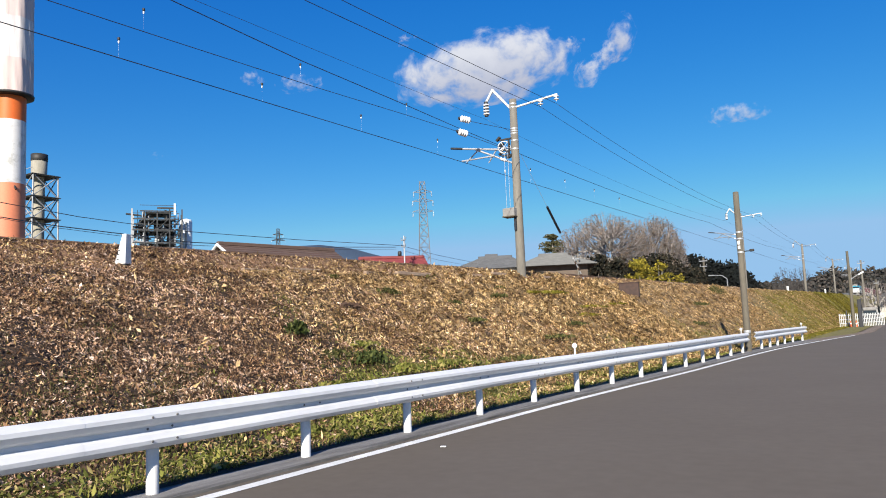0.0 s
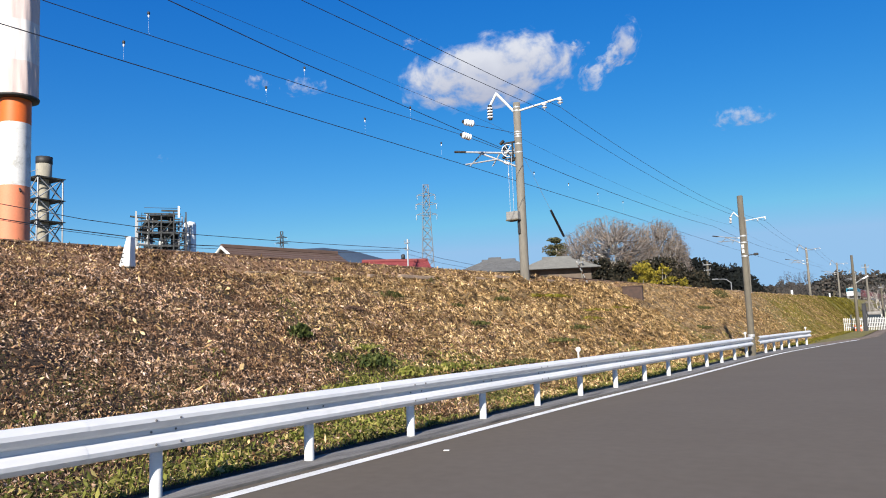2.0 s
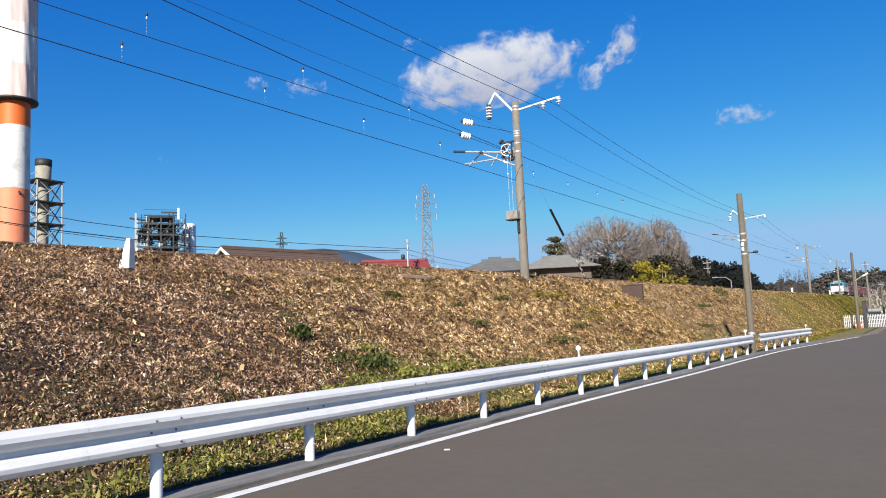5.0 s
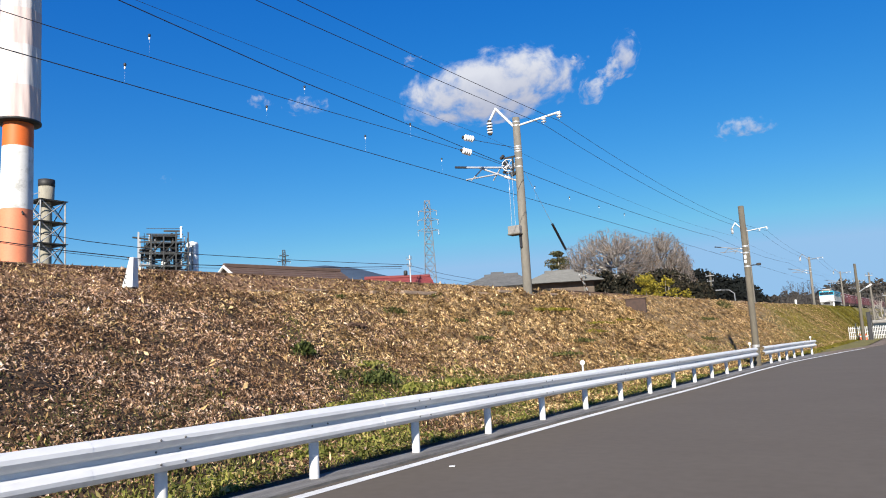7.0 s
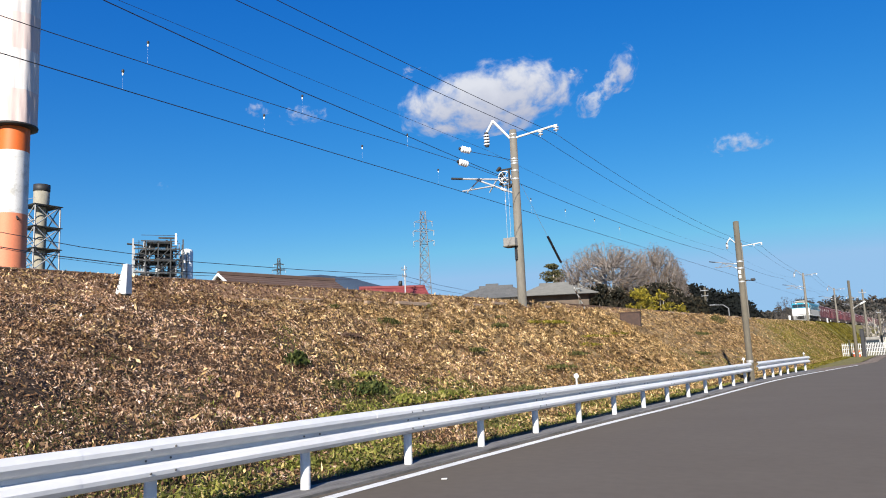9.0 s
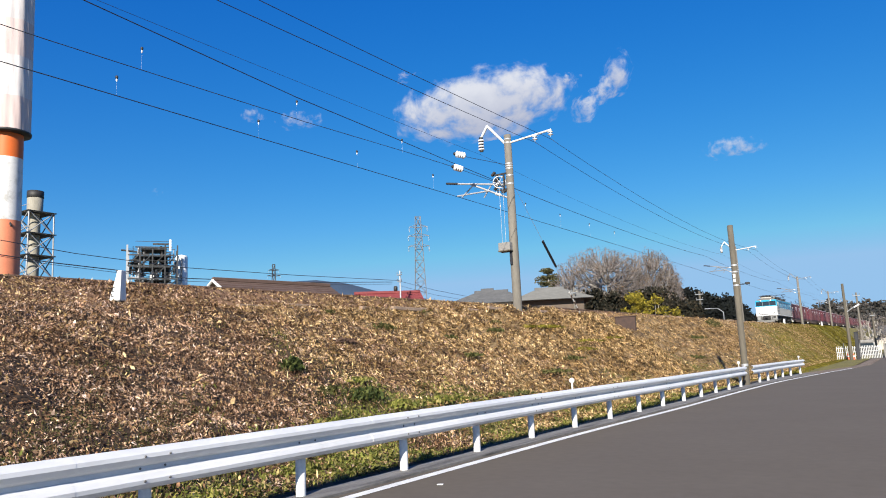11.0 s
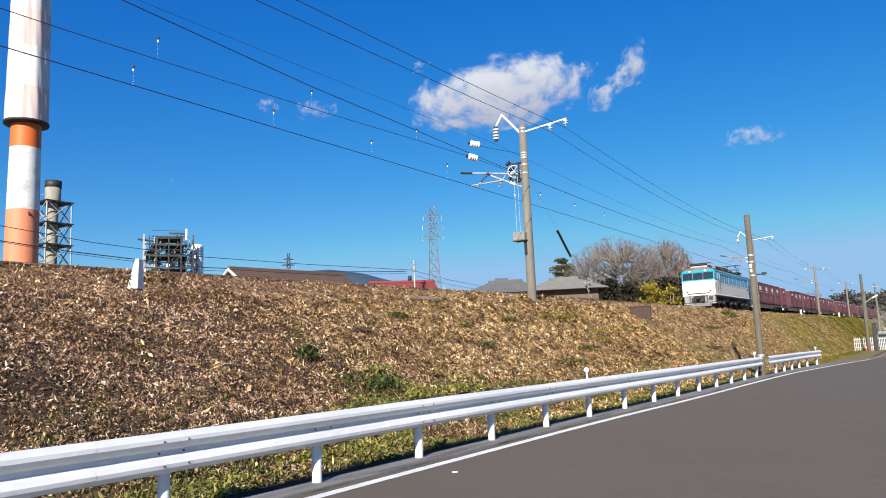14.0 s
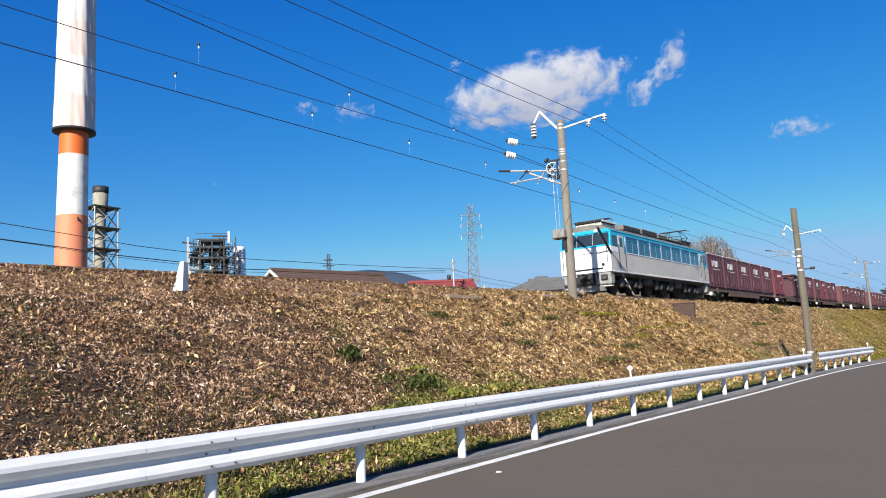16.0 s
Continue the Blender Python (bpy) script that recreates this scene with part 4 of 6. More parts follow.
        part("jumper_box", box(0.18, 0.16, 0.4, -0.55, y - 0.04 * s, 0.72, 0.03), BOGIE, sk)
        part("snow_plough", box(1.9, 0.12, 0.3, 0, y + 0.1 * s, 0.28, 0.02, Matrix.Rotation(radians(20 * s), 4, "X")), SKIRT, sk)
        for x in (-1.15, 1.15):
            part("step", box(0.42, 0.3, 0.05, x, y + 0.05 * s, 0.36, 0.01), WHITE, sk, "white footstep")
            part("step_hanger", box(0.05, 0.05, 0.3, x, y + 0.1 * s, 0.5), SKIRT, sk)
    for c in (3.1, 8.2, 13.3):
        bg = part("bogie", box(0.5, 1.6, 0.3, 0, c, 0.62, 0.03), BOGIE, loco)
        for x in (-1.0, 1.0):
            part("side_frame", box(0.14, 3.3, 0.22, x, c, 0.66, 0.04), BOGIE, bg)
            for yy in (-1.25, 1.25):
                part("axle_box", box(0.2, 0.42, 0.42, x * 1.06, c + yy, 0.56, 0.05), BOGIE_LIGHT, bg)
                part("spring", lathe([(0.11, 0), (0.13, 0.05), (0.11, 0.1), (0.13, 0.15), (0.11, 0.2)], 10, None, (x * 1.06, c + yy, 0.76)), BOGIE_LIGHT, bg)
                part("brake_cylinder", box(0.22, 0.3, 0.34, x * 1.08, c + yy * 0.45, 0.55, 0.06), BOGIE_LIGHT, bg)
        for yy in (-1.25, 1.25):
            wheelset(bg, c + yy, 0.52)
    for y, l in ((5.7, 1.1), (10.8, 1.2)):
        for x in (-0.95, 0.95):
            part("air_tank", lathe([(0.05, -l / 2), (0.22, -l / 2 + 0.08), (0.22, l / 2 - 0.08), (0.05, l / 2)], 14, None, (x, y, 0.78), Matrix.Rotation(radians(90), 3, "X")), BOGIE_LIGHT, loco)
    part("underframe", box(2.3, BODY_L - 1.0, 0.14, 0, BODY_L / 2, 0.99), DARK, loco)
    return loco


def build_wagon():
    """A container flat wagon, 19.6 m long; its front end is the origin."""
    wg = thing("container_wagon", pose(0, 0, 0), "brown steel flat wagon for containers", "freight wagon", "container wagons")
    for x in (-1.1, 1.1):
        part("side_sill", prism([(x - 0.06, 0.62), (x + 0.06, 0.62), (x + 0.06, 0.90), (x - 0.06, 0.90)], 0.1, 19.5), BROWN, wg)
        part("truss", prism([(x - 0.04, 0.36), (x + 0.04, 0.36), (x + 0.05, 0.63), (x - 0.05, 0.63)], 5.2, 14.4), BROWN, wg)
    part("deck", box(2.3, 19.4, 0.08, 0, 9.8, 0.86), BROWN, wg)
    for y in (0.05, 19.55):
        part("end_beam", box(2.4, 0.14, 0.32, 0, y, 0.76, 0.02), BROWN, wg)
    part("coupler", box(0.24, 0.8, 0.24, 0, -0.2, 0.8, 0.04), DARK, wg)
    part("coupler", box(0.24, 0.8, 0.24, 0, 19.8, 0.8, 0.04), DARK, wg)
    for x in (-1.2, 1.2):
        part("step", box(0.16, 0.4, 0.24, x, 0.35, 0.42, 0.01), WHITE, wg, "white painted footstep")
        part("brake_wheel", lathe([(0.24, -0.02), (0.26, 0), (0.24, 0.02)], 16, None, (x, 2.0, 0.72), Matrix.Rotation(radians(90), 3, "Y")), BROWN, wg)
    for c in (2.7, 16.9):
        bg = part("bogie", box(0.4, 1.0, 0.22, 0, c, 0.5, 0.02), BOGIE, wg)
        for x in (-0.95, 0.95):
            part("side_frame", prism([(x - 0.07, 0.36), (x + 0.07, 0.36), (x + 0.07, 0.62), (x - 0.07, 0.62)], c - 1.25, c + 1.25), BOGIE, bg)
            for yy in (-0.95, 0.95):
                part("axle_box", box(0.18, 0.3, 0.3, x * 1.05, c + yy, 0.44, 0.04), BOGIE_LIGHT, bg)
        for yy in (-0.95, 0.95):
            wheelset(bg, c + yy, 0.43)
    return wg


def build_container(material, h, logo, label):
    """A twelve-foot container, its floor's middle at the origin."""
    ct = thing("freight_container", pose(0, 0, 0), label, "container", "freight containers")
    L, W = 3.66, 2.5
    part("shell", box(W - 0.06, L - 0.06, h - 0.04, 0, 0, h / 2, 0.02), material, ct)
    for x in (-1, 1):
        for y in (-1, 1):
            part("corner_post", box(0.14, 0.14, h, x * (W / 2 - 0.07), y * (L / 2 - 0.07), h / 2, 0.015), material, ct)
        for z in (0.07, h - 0.06):
            part("side_rail", box(0.08, L - 0.28, 0.12, x * (W / 2 - 0.04), 0, z, 0.01), material, ct)
        # thin rim added for the sunlit line along the roof
        part("sunlit_roof_edge", box(0.07, L - 0.04, 0.07, x * (W / 2 - 0.03), 0, h + 0.02, 0.01), CONT_SUNLIT_EDGE, ct, "container roof edge with sunlight painted in as a pale colour")
        for k in (-1, 1):
            d = part("door_leaf", box(0.03, 1.36, h - 0.42, x * (W / 2 - 0.022), k * 0.70, h / 2, 0.012), material, ct)
            for yy in (-0.34, 0.34):
                part("lock_rod", tube((x * (W / 2 + 0.012), k * 0.70 + yy, 0.12), (x * (W / 2 + 0.012), k * 0.70 + yy, h - 0.12), 0.02, seg=6), material, d)
        if logo == 0:
            for k, wide in enumerate((0.22, 0.50, 0.50)):
                part("marking", box(0.006, wide, 0.42, x * (W / 2 + 0.0), -0.85 + k * 0.58, h * 0.72), MARK, ct)
            part("marking", box(0.006, 1.7, 0.05, x * (W / 2 + 0.0), 0.1, h * 0.55), MARK, ct)
            part("marking", box(0.006, 0.10, 0.55, x * (W / 2 + 0.0), -1.2, h * 0.27), SKIRT, ct)
            part("marking", box(0.006, 0.10, 0.45, x * (W / 2 + 0.0), 0.5, h * 0.27), SKIRT, ct)
        else:
            b = bmesh.new()
            for i, (yy, zz) in enumerate(((-0.9, 0.0), (-0.5, 0.24), (1.0, 0.30), (0.7, 0.10))):
                b.verts.new((x * (W / 2 + 0.004), yy, h * 0.70 + zz))
            b.faces.new(b.verts)
            part("marking", b, MARK, ct, "slanted white marking")
            part("marking", box(0.006, 0.7, 0.07, x * (W / 2 + 0.0), 0.9, h * 0.5), MARK, ct)
    # roof paler than the sides: the light on top is in its colour
    part("roof_panel", box(W - 0.1, L - 0.1, 0.05, 0, 0, h + 0.01, 0.01), CONT_ROOF, ct, "container roof painted pale for the light on its top")
    for y in (-1, 1):
        for k in (-1, 1):
            part("end_panel", box(1.0, 0.03, h - 0.36, k * 0.53, y * (L / 2 - 0.022), h / 2, 0.012), material, ct)
    return ct


FRONT_Y, SPEED = 34.5, 15.65


def track_pose(y, lateral=0.0, lift=0.0):
    """The pose of a vehicle whose origin is over the track at y."""
    rise = math.degrees(math.atan(0.0135))
    turn = math.degrees(math.atan2(float(drift(y + 10)) - float(drift(y)), 10))
    return pose(-15.9 + float(drift(y)), y, float(rail_z(y)), rise, 0, -turn) @ pose(lateral, 0, lift)


def build_train():
    """The vehicles with their places behind the front of the train."""
    moving = [(build_loco(), 0.0, 0.0)]
    wagon = build_wagon()
    kinds = [
        build_container(BURGUNDY, 2.30, 0, "burgundy steel freight container with white markings"),
        build_container(CRIMSON, 2.26, 1, "bright red steel freight container with a slanted white mark"),
        build_container(BURGUNDY, 2.20, 1, "dark burgundy freight container with a white mark"),
    ]
    used = set()
    loads = ["00000", "1-200", "0120-", "20200", "0-210", "00202", "1200-", "20002", "00000", "21-02", "00120", "02100", "-0021"]
    for k, load in enumerate(loads):
        start = 16.95 + 20.4 * k
        moving.append((wagon if k == 0 else copy_thing(wagon, pose(0, 0, 0)), start, 0.0))
        for i, c in enumerate(load):
            if c == "-":
                continue
            kind = int(c)
            ob = kinds[kind] if kind not in used else copy_thing(kinds[kind], pose(0, 0, 0))
            used.add(kind)
            moving.append((ob, start + 1.95 + 3.92 * i, 0.905))
    return moving


def motions():
    for ob, first, last in CLOUDS:
        walk(ob, [(0.0, first), (8.0, first.lerp(last, 0.5)), (16.0, last)])
    for ob, back, lift in TRAIN:
        walk(ob, [(t, track_pose(FRONT_Y + SPEED * (16.0 - t) + back, 0.0, lift)) for t in range(0, 17)])


# ---- cover of the bank ----
rng = np.random.default_rng(7)


def blades(name, x, y, length, width, lean, material, label, lift=0.0, curl=0.3):
    """Loose leaves or blades, two triangles each, strewn over the land."""
    n = len(x)
    z = land_z(x, y) + lift * rng.uniform(0.3, 3.6, n)
    az = rng.uniform(0, 2 * np.pi, n)
    tilt = lean(n)
    d = np.stack([np.cos(az) * np.cos(tilt), np.sin(az) * np.cos(tilt), np.sin(tilt)], -1)
    side = np.stack([-np.sin(az), np.cos(az), rng.normal(0, 0.5, n)], -1)
    side /= np.linalg.norm(side, axis=1, keepdims=True)
    # lie along the slope
    gx = np.clip((land_z(x + 0.15, y) - land_z(x - 0.15, y)) / 0.3, -0.7, 0.2) * np.cos(tilt)
    d[:, 2] += gx * d[:, 0]
    side[:, 2] += gx * side[:, 0]
    L, W = length[:, None], width[:, None]
    base = np.stack([x, y, z], -1) - d * L * 0.12
    mid = base + d * L * 0.55
    up = np.stack([np.zeros(n), np.zeros(n), rng.normal(0, curl, n)], -1) * L * 0.5
    tip = base + d * L + up
    v = np.stack([base, mid + side * W * 0.5, tip, mid - side * W * 0.5], 1).reshape(-1, 3)
    k = np.arange(n)[:, None] * 4
    f = np.concatenate([k + np.array([0, 1, 2]), k + np.array([0, 2, 3])], 1).reshape(-1, 3)
    ob = soup(name, v, f, material)
    return tagged(ob, label, "ground cover", kind="stuff")


def patch(x, y):
    """0 to 1: where grass takes over from dry litter."""
    low = np.clip((x + 8.85 - 0.9 * np.clip((9.5 - y) / 3, 0, 1) + 0.9 * wave(x, y, 0.5, 0.3) + 0.4 * wave(x, y, 1.7, 1.0)) / 1.1, 0, 1)
    far = np.clip((y - 47 + 7 * wave(x, y, 0.16, 2.0) + 4 * wave(x, y, 0.5, 0.9) + 5.5 * (x + 7)) / 16, 0, 1)
    spots = np.clip((wave(x, y, 0.75, 4.0) + 0.6 * wave(x, y, 2.1, 2.2) - 0.75) / 0.5, 0, 1)
    return np.clip(np.maximum(np.maximum(low * (0.85 + 0.5 * wave(x, y, 1.4, 5.0)), 0.95 * far * (0.78 + 0.6 * wave(x, y, 0.42, 1.1) + 0.3 * wave(x, y, 1.3, 3.0))), 0.55 * spots), 0, 1)


def strew(n, x0, x1, y0, y1, keep):
    x, y = rng.uniform(x0, x1, n), rng.uniform(y0, y1, n)
    ok = (rng.uniform(0, 1, n) < keep(x, y)) & (x < -6.2 + bend(y))
    return x[ok], y[ok]


def flat(n):
    return rng.normal(0.17, 0.40, n)


def lean_low(n):
    return rng.uniform(0.15, 0.8, n)


def steep(n):
    return rng.uniform(0.5, 1.45, n)


def weed(x, y, r, h, material, label, name="weed_clump", n=220):
    z = float(land_z(x, y)) - 0.02
    a, q = rng.uniform(0, 6.283, n), rng.uniform(0, 1, n) ** 0.7 * r * rng.uniform(0.6, 1.15, n)
    p = np.stack([np.cos(a) * q * 0.8, np.sin(a) * q * 1.15, h * (1 - (q / r) ** 2 * 0.7) * rng.uniform(0.0, 1.0, n)], -1)
    d = rng.normal(0, 1, (n, 3)) + np.array([0, 0, 0.6])
    d /= np.linalg.norm(d, axis=1, keepdims=True)
    s = np.cross(d, rng.normal(0, 1, (n, 3)))
    s /= np.linalg.norm(s, axis=1, keepdims=True)
    k_ = rng.uniform(0.025, 0.07, n)[:, None]
    v = np.stack([p - d * k_, p + s * k_ * 0.4, p + d * k_, p - s * k_ * 0.4], 1).reshape(-1, 3)
    k = np.arange(n)[:, None] * 4
    f = np.concatenate([k + np.array([0, 1, 2]), k + np.array([0, 2, 3])], 1).reshape(-1, 3)
    ob = soup(name, v, f, material)
    ob.location = (x, y, z)
    return tagged(ob, label, "weed", "weeds on the bank", "stuff")


def build_cover():
    def dry(x, y):
        pale = np.clip(-0.02 + 0.22 * wave(x, y, 0.22, 1.2) + 0.2 * wave(x, y, 1.3, 0.2) + 0.92 * np.clip((y - 10.5) / 8, 0, 1), 0, 0.88)
        bare = np.clip(0.80 + 0.45 * wave(x, y, 0.9, 6.0) + 0.45 * wave(x, y, 2.6, 1.4) + 0.5 * wave(x, y, 7.0, 2.4), 0.36, 1)
        crest = np.where((x < -12.9) & (y > 12), 0.45, 1.0)
        return np.clip((1 - 0.85 * patch(x, y)) * (1 - pale) * bare, 0.03, 1) * crest

    def straw(x, y):
        pale = np.clip(-0.02 + 0.22 * wave(x, y, 0.22, 1.2) + 0.2 * wave(x, y, 1.3, 0.2) + 0.92 * np.clip((y - 10.5) / 8, 0, 1), 0, 0.88)
        crest = np.where((x < -12.9) & (y > 12), 0.3, 1.0)
        return np.clip((1 - 0.7 * patch(x, y)) * (0.06 + pale), 0.02, 1) * crest

    x, y = strew(960000, -14.75, -6.3, 1.5, 32, dry)
    s = np.minimum(rng.lognormal(-3.34, 0.36, len(x)) * (0.72 + y / 32), 0.08)
    blades("leaf_litter", x, y, s * 1.15, s * np.where(rng.uniform(0, 1, len(x)) < 0.40, rng.uniform(0.14, 0.32, len(x)), rng.uniform(0.4, 0.85, len(x))), flat, STRAW, "dense brown dead leaves and cut stalks on the bank", 0.015, 0.5)
    x, y = strew(400000, -14.75, -6.3, 1.5, 34, straw)
    s = np.minimum(rng.lognormal(-2.98, 0.36, len(x)) * (0.72 + y / 34), 0.12)
    blades("cut_straw", x, y, s * 1.2, s * rng.uniform(0.22, 0.62, len(x)), flat, STRAW_PALE, "pale cut straw scattered over the bank", 0.02, 0.4)
    for n, y0, y1 in ((420000, 31, 62), (160000, 60, 130)):
        x, y = strew(n, -14.6, -6.0, y0, y1, dry)
        s = np.minimum(rng.lognormal(-3.35, 0.34, len(x)) * (0.72 + y / 60), 0.12)
        blades("far_leaf_litter", x, y, s * 1.15, s * rng.uniform(0.3, 0.8, len(x)), flat, STRAW, "brown dead leaves on the far bank", 0.02, 0.5)
    for n, y0, y1 in ((220000, 33, 62), (120000, 60, 130)):
        x, y = strew(n, -14.6, -6.0, y0, y1, straw)
        s = np.minimum(rng.lognormal(-3.15, 0.34, len(x)) * (0.72 + y / 60), 0.13)
        blades("far_cut_straw", x, y, s * 1.2, s * rng.uniform(0.22, 0.6, len(x)), flat, STRAW_PALE, "pale cut straw on the far bank", 0.02, 0.4)
    # grass along the verge and in patches
    x, y = strew(300000, -12.5, -6.05, 1.5, 40, lambda a, b: patch(a, b) ** 1.3)
    blades("verge_grass", x, y, rng.uniform(0.03, 0.095, len(x)), rng.uniform(0.008, 0.02, len(x)), steep, GRASS, "short green grass along the verge", 0.0, 0.3)
    x, y = strew(110000, -9.4, -6.05, 1.5, 30, lambda a, b: 0.7 * patch(a, b) * np.clip(wave(a, b, 1.1, 3.3) + 0.3, 0, 1))
    blades("broad_weeds", x, y, rng.uniform(0.05, 0.12, len(x)), rng.uniform(0.02, 0.05, len(x)), flat, GRASS, "broad-leaved green weeds among the grass", 0.02, 0.4)
    x, y = strew(170000, -13.6, -5.0, 38, 190, lambda a, b: patch(a, b))
    s = 0.065 + y * 0.0013
    blades("bank_grass", x, y, s * rng.uniform(0.45, 1.1, len(x)), s * rng.uniform(0.25, 0.5, len(x)), lean_low, GRASS_YELLOW, "olive and yellow grass on the far bank", 0.0, 0.3)
    x, y = strew(200000, -12.4, -6.8, 1.5, 14, lambda a, b: 0.7 * np.clip((wave(a, b, 0.9, 7.0) + 0.7 * wave(a, b, 2.4, 3.0) - 0.05) / 0.7, 0, 1) * np.clip((13 - b) / 5, 0, 1) * np.clip((-7.5 - a) / 2 + 0.4, 0.2, 1))
    blades("low_moss", x, y, rng.uniform(0.015, 0.045, len(x)), rng.uniform(0.008, 0.02, len(x)), steep, OLIVE_WEED, "low dark olive weeds among the leaf litter", 0.01, 0.4)
    # single clumps
    for cx, cy, r, h, m in ((-9.79, 10.35, 0.30, 0.30, GRASS_DARK), (-8.5, 10.9, 0.50, 0.24, GRASS_DARK), (-8.2, 11.6, 0.5, 0.3, GRASS), (-9.0, 10.5, 0.35, 0.3, OLIVE_WEED), (-11.29, 15.2, 0.35, 0.34, OLIVE_WEED), (-10.77, 13.05, 0.25, 0.2, RUST),
                            (-12.43, 19.2, 0.28, 0.4, OLIVE_WEED), (-11.85, 56.6, 1.1, 0.7, OLIVE_WEED), (-9.3, 11.6, 0.4, 0.18, GRASS),
                            (-8.3, 13.1, 0.6, 0.22, GRASS), (-8.1, 9.5, 0.5, 0.2, GRASS), (-11.5, 24.2, 0.5, 0.25, GRASS_YELLOW), (-12.1, 29.0, 0.2, 0.3, RUST),
                            (-10.2, 26.0, 0.7, 0.25, GRASS_YELLOW), (-9.0, 20.5, 0.6, 0.22, OLIVE_WEED), (-10.5, 30.5, 0.5, 0.25, GRASS_YELLOW), (-11.9, 22.5, 0.3, 0.28, OLIVE_WEED), (-7.4, 5.3, 0.4, 0.2, GRASS), (-7.0, 7.4, 0.35, 0.2, GRASS),
                            (-12.2, 14.2, 0.22, 0.3, OLIVE_WEED), (-11.0, 18.0, 0.3, 0.22, OLIVE_WEED), (-9.9, 17.2, 0.4, 0.2, OLIVE_WEED), (-10.6, 27.5, 0.8, 0.25, GRASS_YELLOW), (-11.2, 25.2, 0.7, 0.25, GRASS_YELLOW), (-9.6, 23.5, 0.5, 0.25, OLIVE_WEED), (-8.2, 16.0, 0.7, 0.22, OLIVE_WEED), (-10.9, 20.6, 0.35, 0.25, OLIVE_WEED), (-10.4, 44.0, 0.9, 0.4, OLIVE_WEED), (-9.0, 38.0, 0.7, 0.4, OLIVE_WEED)):
        lab = {OLIVE_WEED: "dull olive weeds on the bank", GRASS_DARK: "dark green low weed clump on the bank", GRASS: "bright green grass tuft near the verge", GRASS_YELLOW: "yellow-green grass tuft on the bank", RUST: "dead reddish-brown weed clump on the bank"}[m]
        main = (cx, cy) in ((-9.79, 10.35), (-8.5, 10.9), (-11.85, 56.6))
        weed(cx, cy, r * (0.95 if main else 1.25), h * (0.9 if main else 0.45), m, lab, n=int((250 + 1100 * r) * (0.75 if main else 0.5)))
    scrap = thing("paper_scrap", pose(-4.86, 7.62, 0.006, 0, 0, 25), "small white scrap of paper on the road", "litter")
    part("sheet", box(0.07, 0.05, 0.012, 0, 0, 0.004, 0.003), WHITE, scrap)
    z = float(land_z(-11.5, 35.2))
    sb = thing("signal_box_panel", pose(-11.38, 35.3, z - 0.17, 0, 0, 13), "rusty brown sheet-metal box set into the bank", "metal box")
    part("body", box(0.95, 0.5, 0.72, 0, 0, 0.22, 0.02), RUST_DARK, sb)
    part("lid", box(1.0, 0.55, 0.05, 0, 0, 0.60, 0.01), RUST_DARK, sb)
    for yy, xx in ((104.0, -12.7), (152.0, -12.6)):
        z = float(land_z(xx, yy))
        k = thing("kilometre_post", pose(xx + float(drift(yy)), yy, z), "small white marker post on the grassy bank", "marker post")
        part("post", box(0.24, 0.24, 0.9, 0, 0, 0.36, 0.03), WHITE, k)
        part("foot", box(0.36, 0.36, 0.1, 0, 0, 0.03, 0.01), CONCRETE, k)


# ---- distance ----
ORANGE = mat("chimney_orange", (0.604, 0.121, 0.0113), (0.543, 0.106, 0.0151), scale=0.25, rough=0.6, fine=0.05)
SALMON = mat("chimney_faded_orange", (0.6396, 0.2132, 0.1066), (0.574, 0.1886, 0.0984), scale=0.25, rough=0.65, fine=0.05)
CHIM_WHITE = mat("chimney_white", (0.646, 0.637, 0.62), (0.425, 0.416, 0.391), scale=0.7, rough=0.7, fine=0.08, c=(0.612, 0.603, 0.586))
SHEET = mat("scaffold_sheet", (0.588, 0.567, 0.554), (0.437, 0.412, 0.403), scale=0.35, rough=0.8, fine=0.05, stretch=(1, 1, 0.10), c=(0.554, 0.521, 0.512))
SHEET_PINK = mat("scaffold_sheet_pink", (0.571, 0.454, 0.42), (0.487, 0.412, 0.395), scale=0.35, rough=0.8, fine=0.05, stretch=(1, 1, 0.10))
TANK = mat("tank_paint", (0.684, 0.6935, 0.6935), (0.589, 0.5985, 0.5985), scale=0.5, rough=0.5, fine=0.04)
STACK = mat("stack_concrete", (0.328, 0.3034, 0.246), (0.2296, 0.2132, 0.1722), scale=0.5, rough=0.85, fine=0.1, stretch=(1, 1, 0.3))
LATTICE = mat("lattice_steel", (0.361, 0.367, 0.374), (0.295, 0.302, 0.308), scale=1, rough=0.5, metal=0.3)
PYLON_STEEL = mat("pylon_steel", (0.17, 0.173, 0.181), (0.137, 0.14, 0.148), scale=1, rough=0.5, metal=0.3)
PLANT_STEEL = mat("plant_steel", (0.0267, 0.0287, 0.0307), (0.0533, 0.0554, 0.0574), scale=0.4, rough=0.7, metal=0.2, fine=0.1)
ROOF_BROWN = mat("roof_brown", (0.082, 0.05084, 0.03772), (0.1107, 0.0697, 0.0533), scale=1.2, rough=0.8, fine=0.1)
ROOF_RED = mat("roof_red", (0.1558, 0.0246, 0.02624), (0.1968, 0.0369, 0.0369), scale=1.2, rough=0.7, fine=0.1)
ROOF_TILE = mat("roof_grey_tile", (0.0574, 0.05986, 0.0656), (0.0902, 0.09266, 0.0984), scale=2.0, rough=0.75, fine=0.12)
ROOF_PALE = mat("roof_pale_tile", (0.105, 0.105, 0.102), (0.138, 0.138, 0.134), scale=2.0, rough=0.75, fine=0.12)
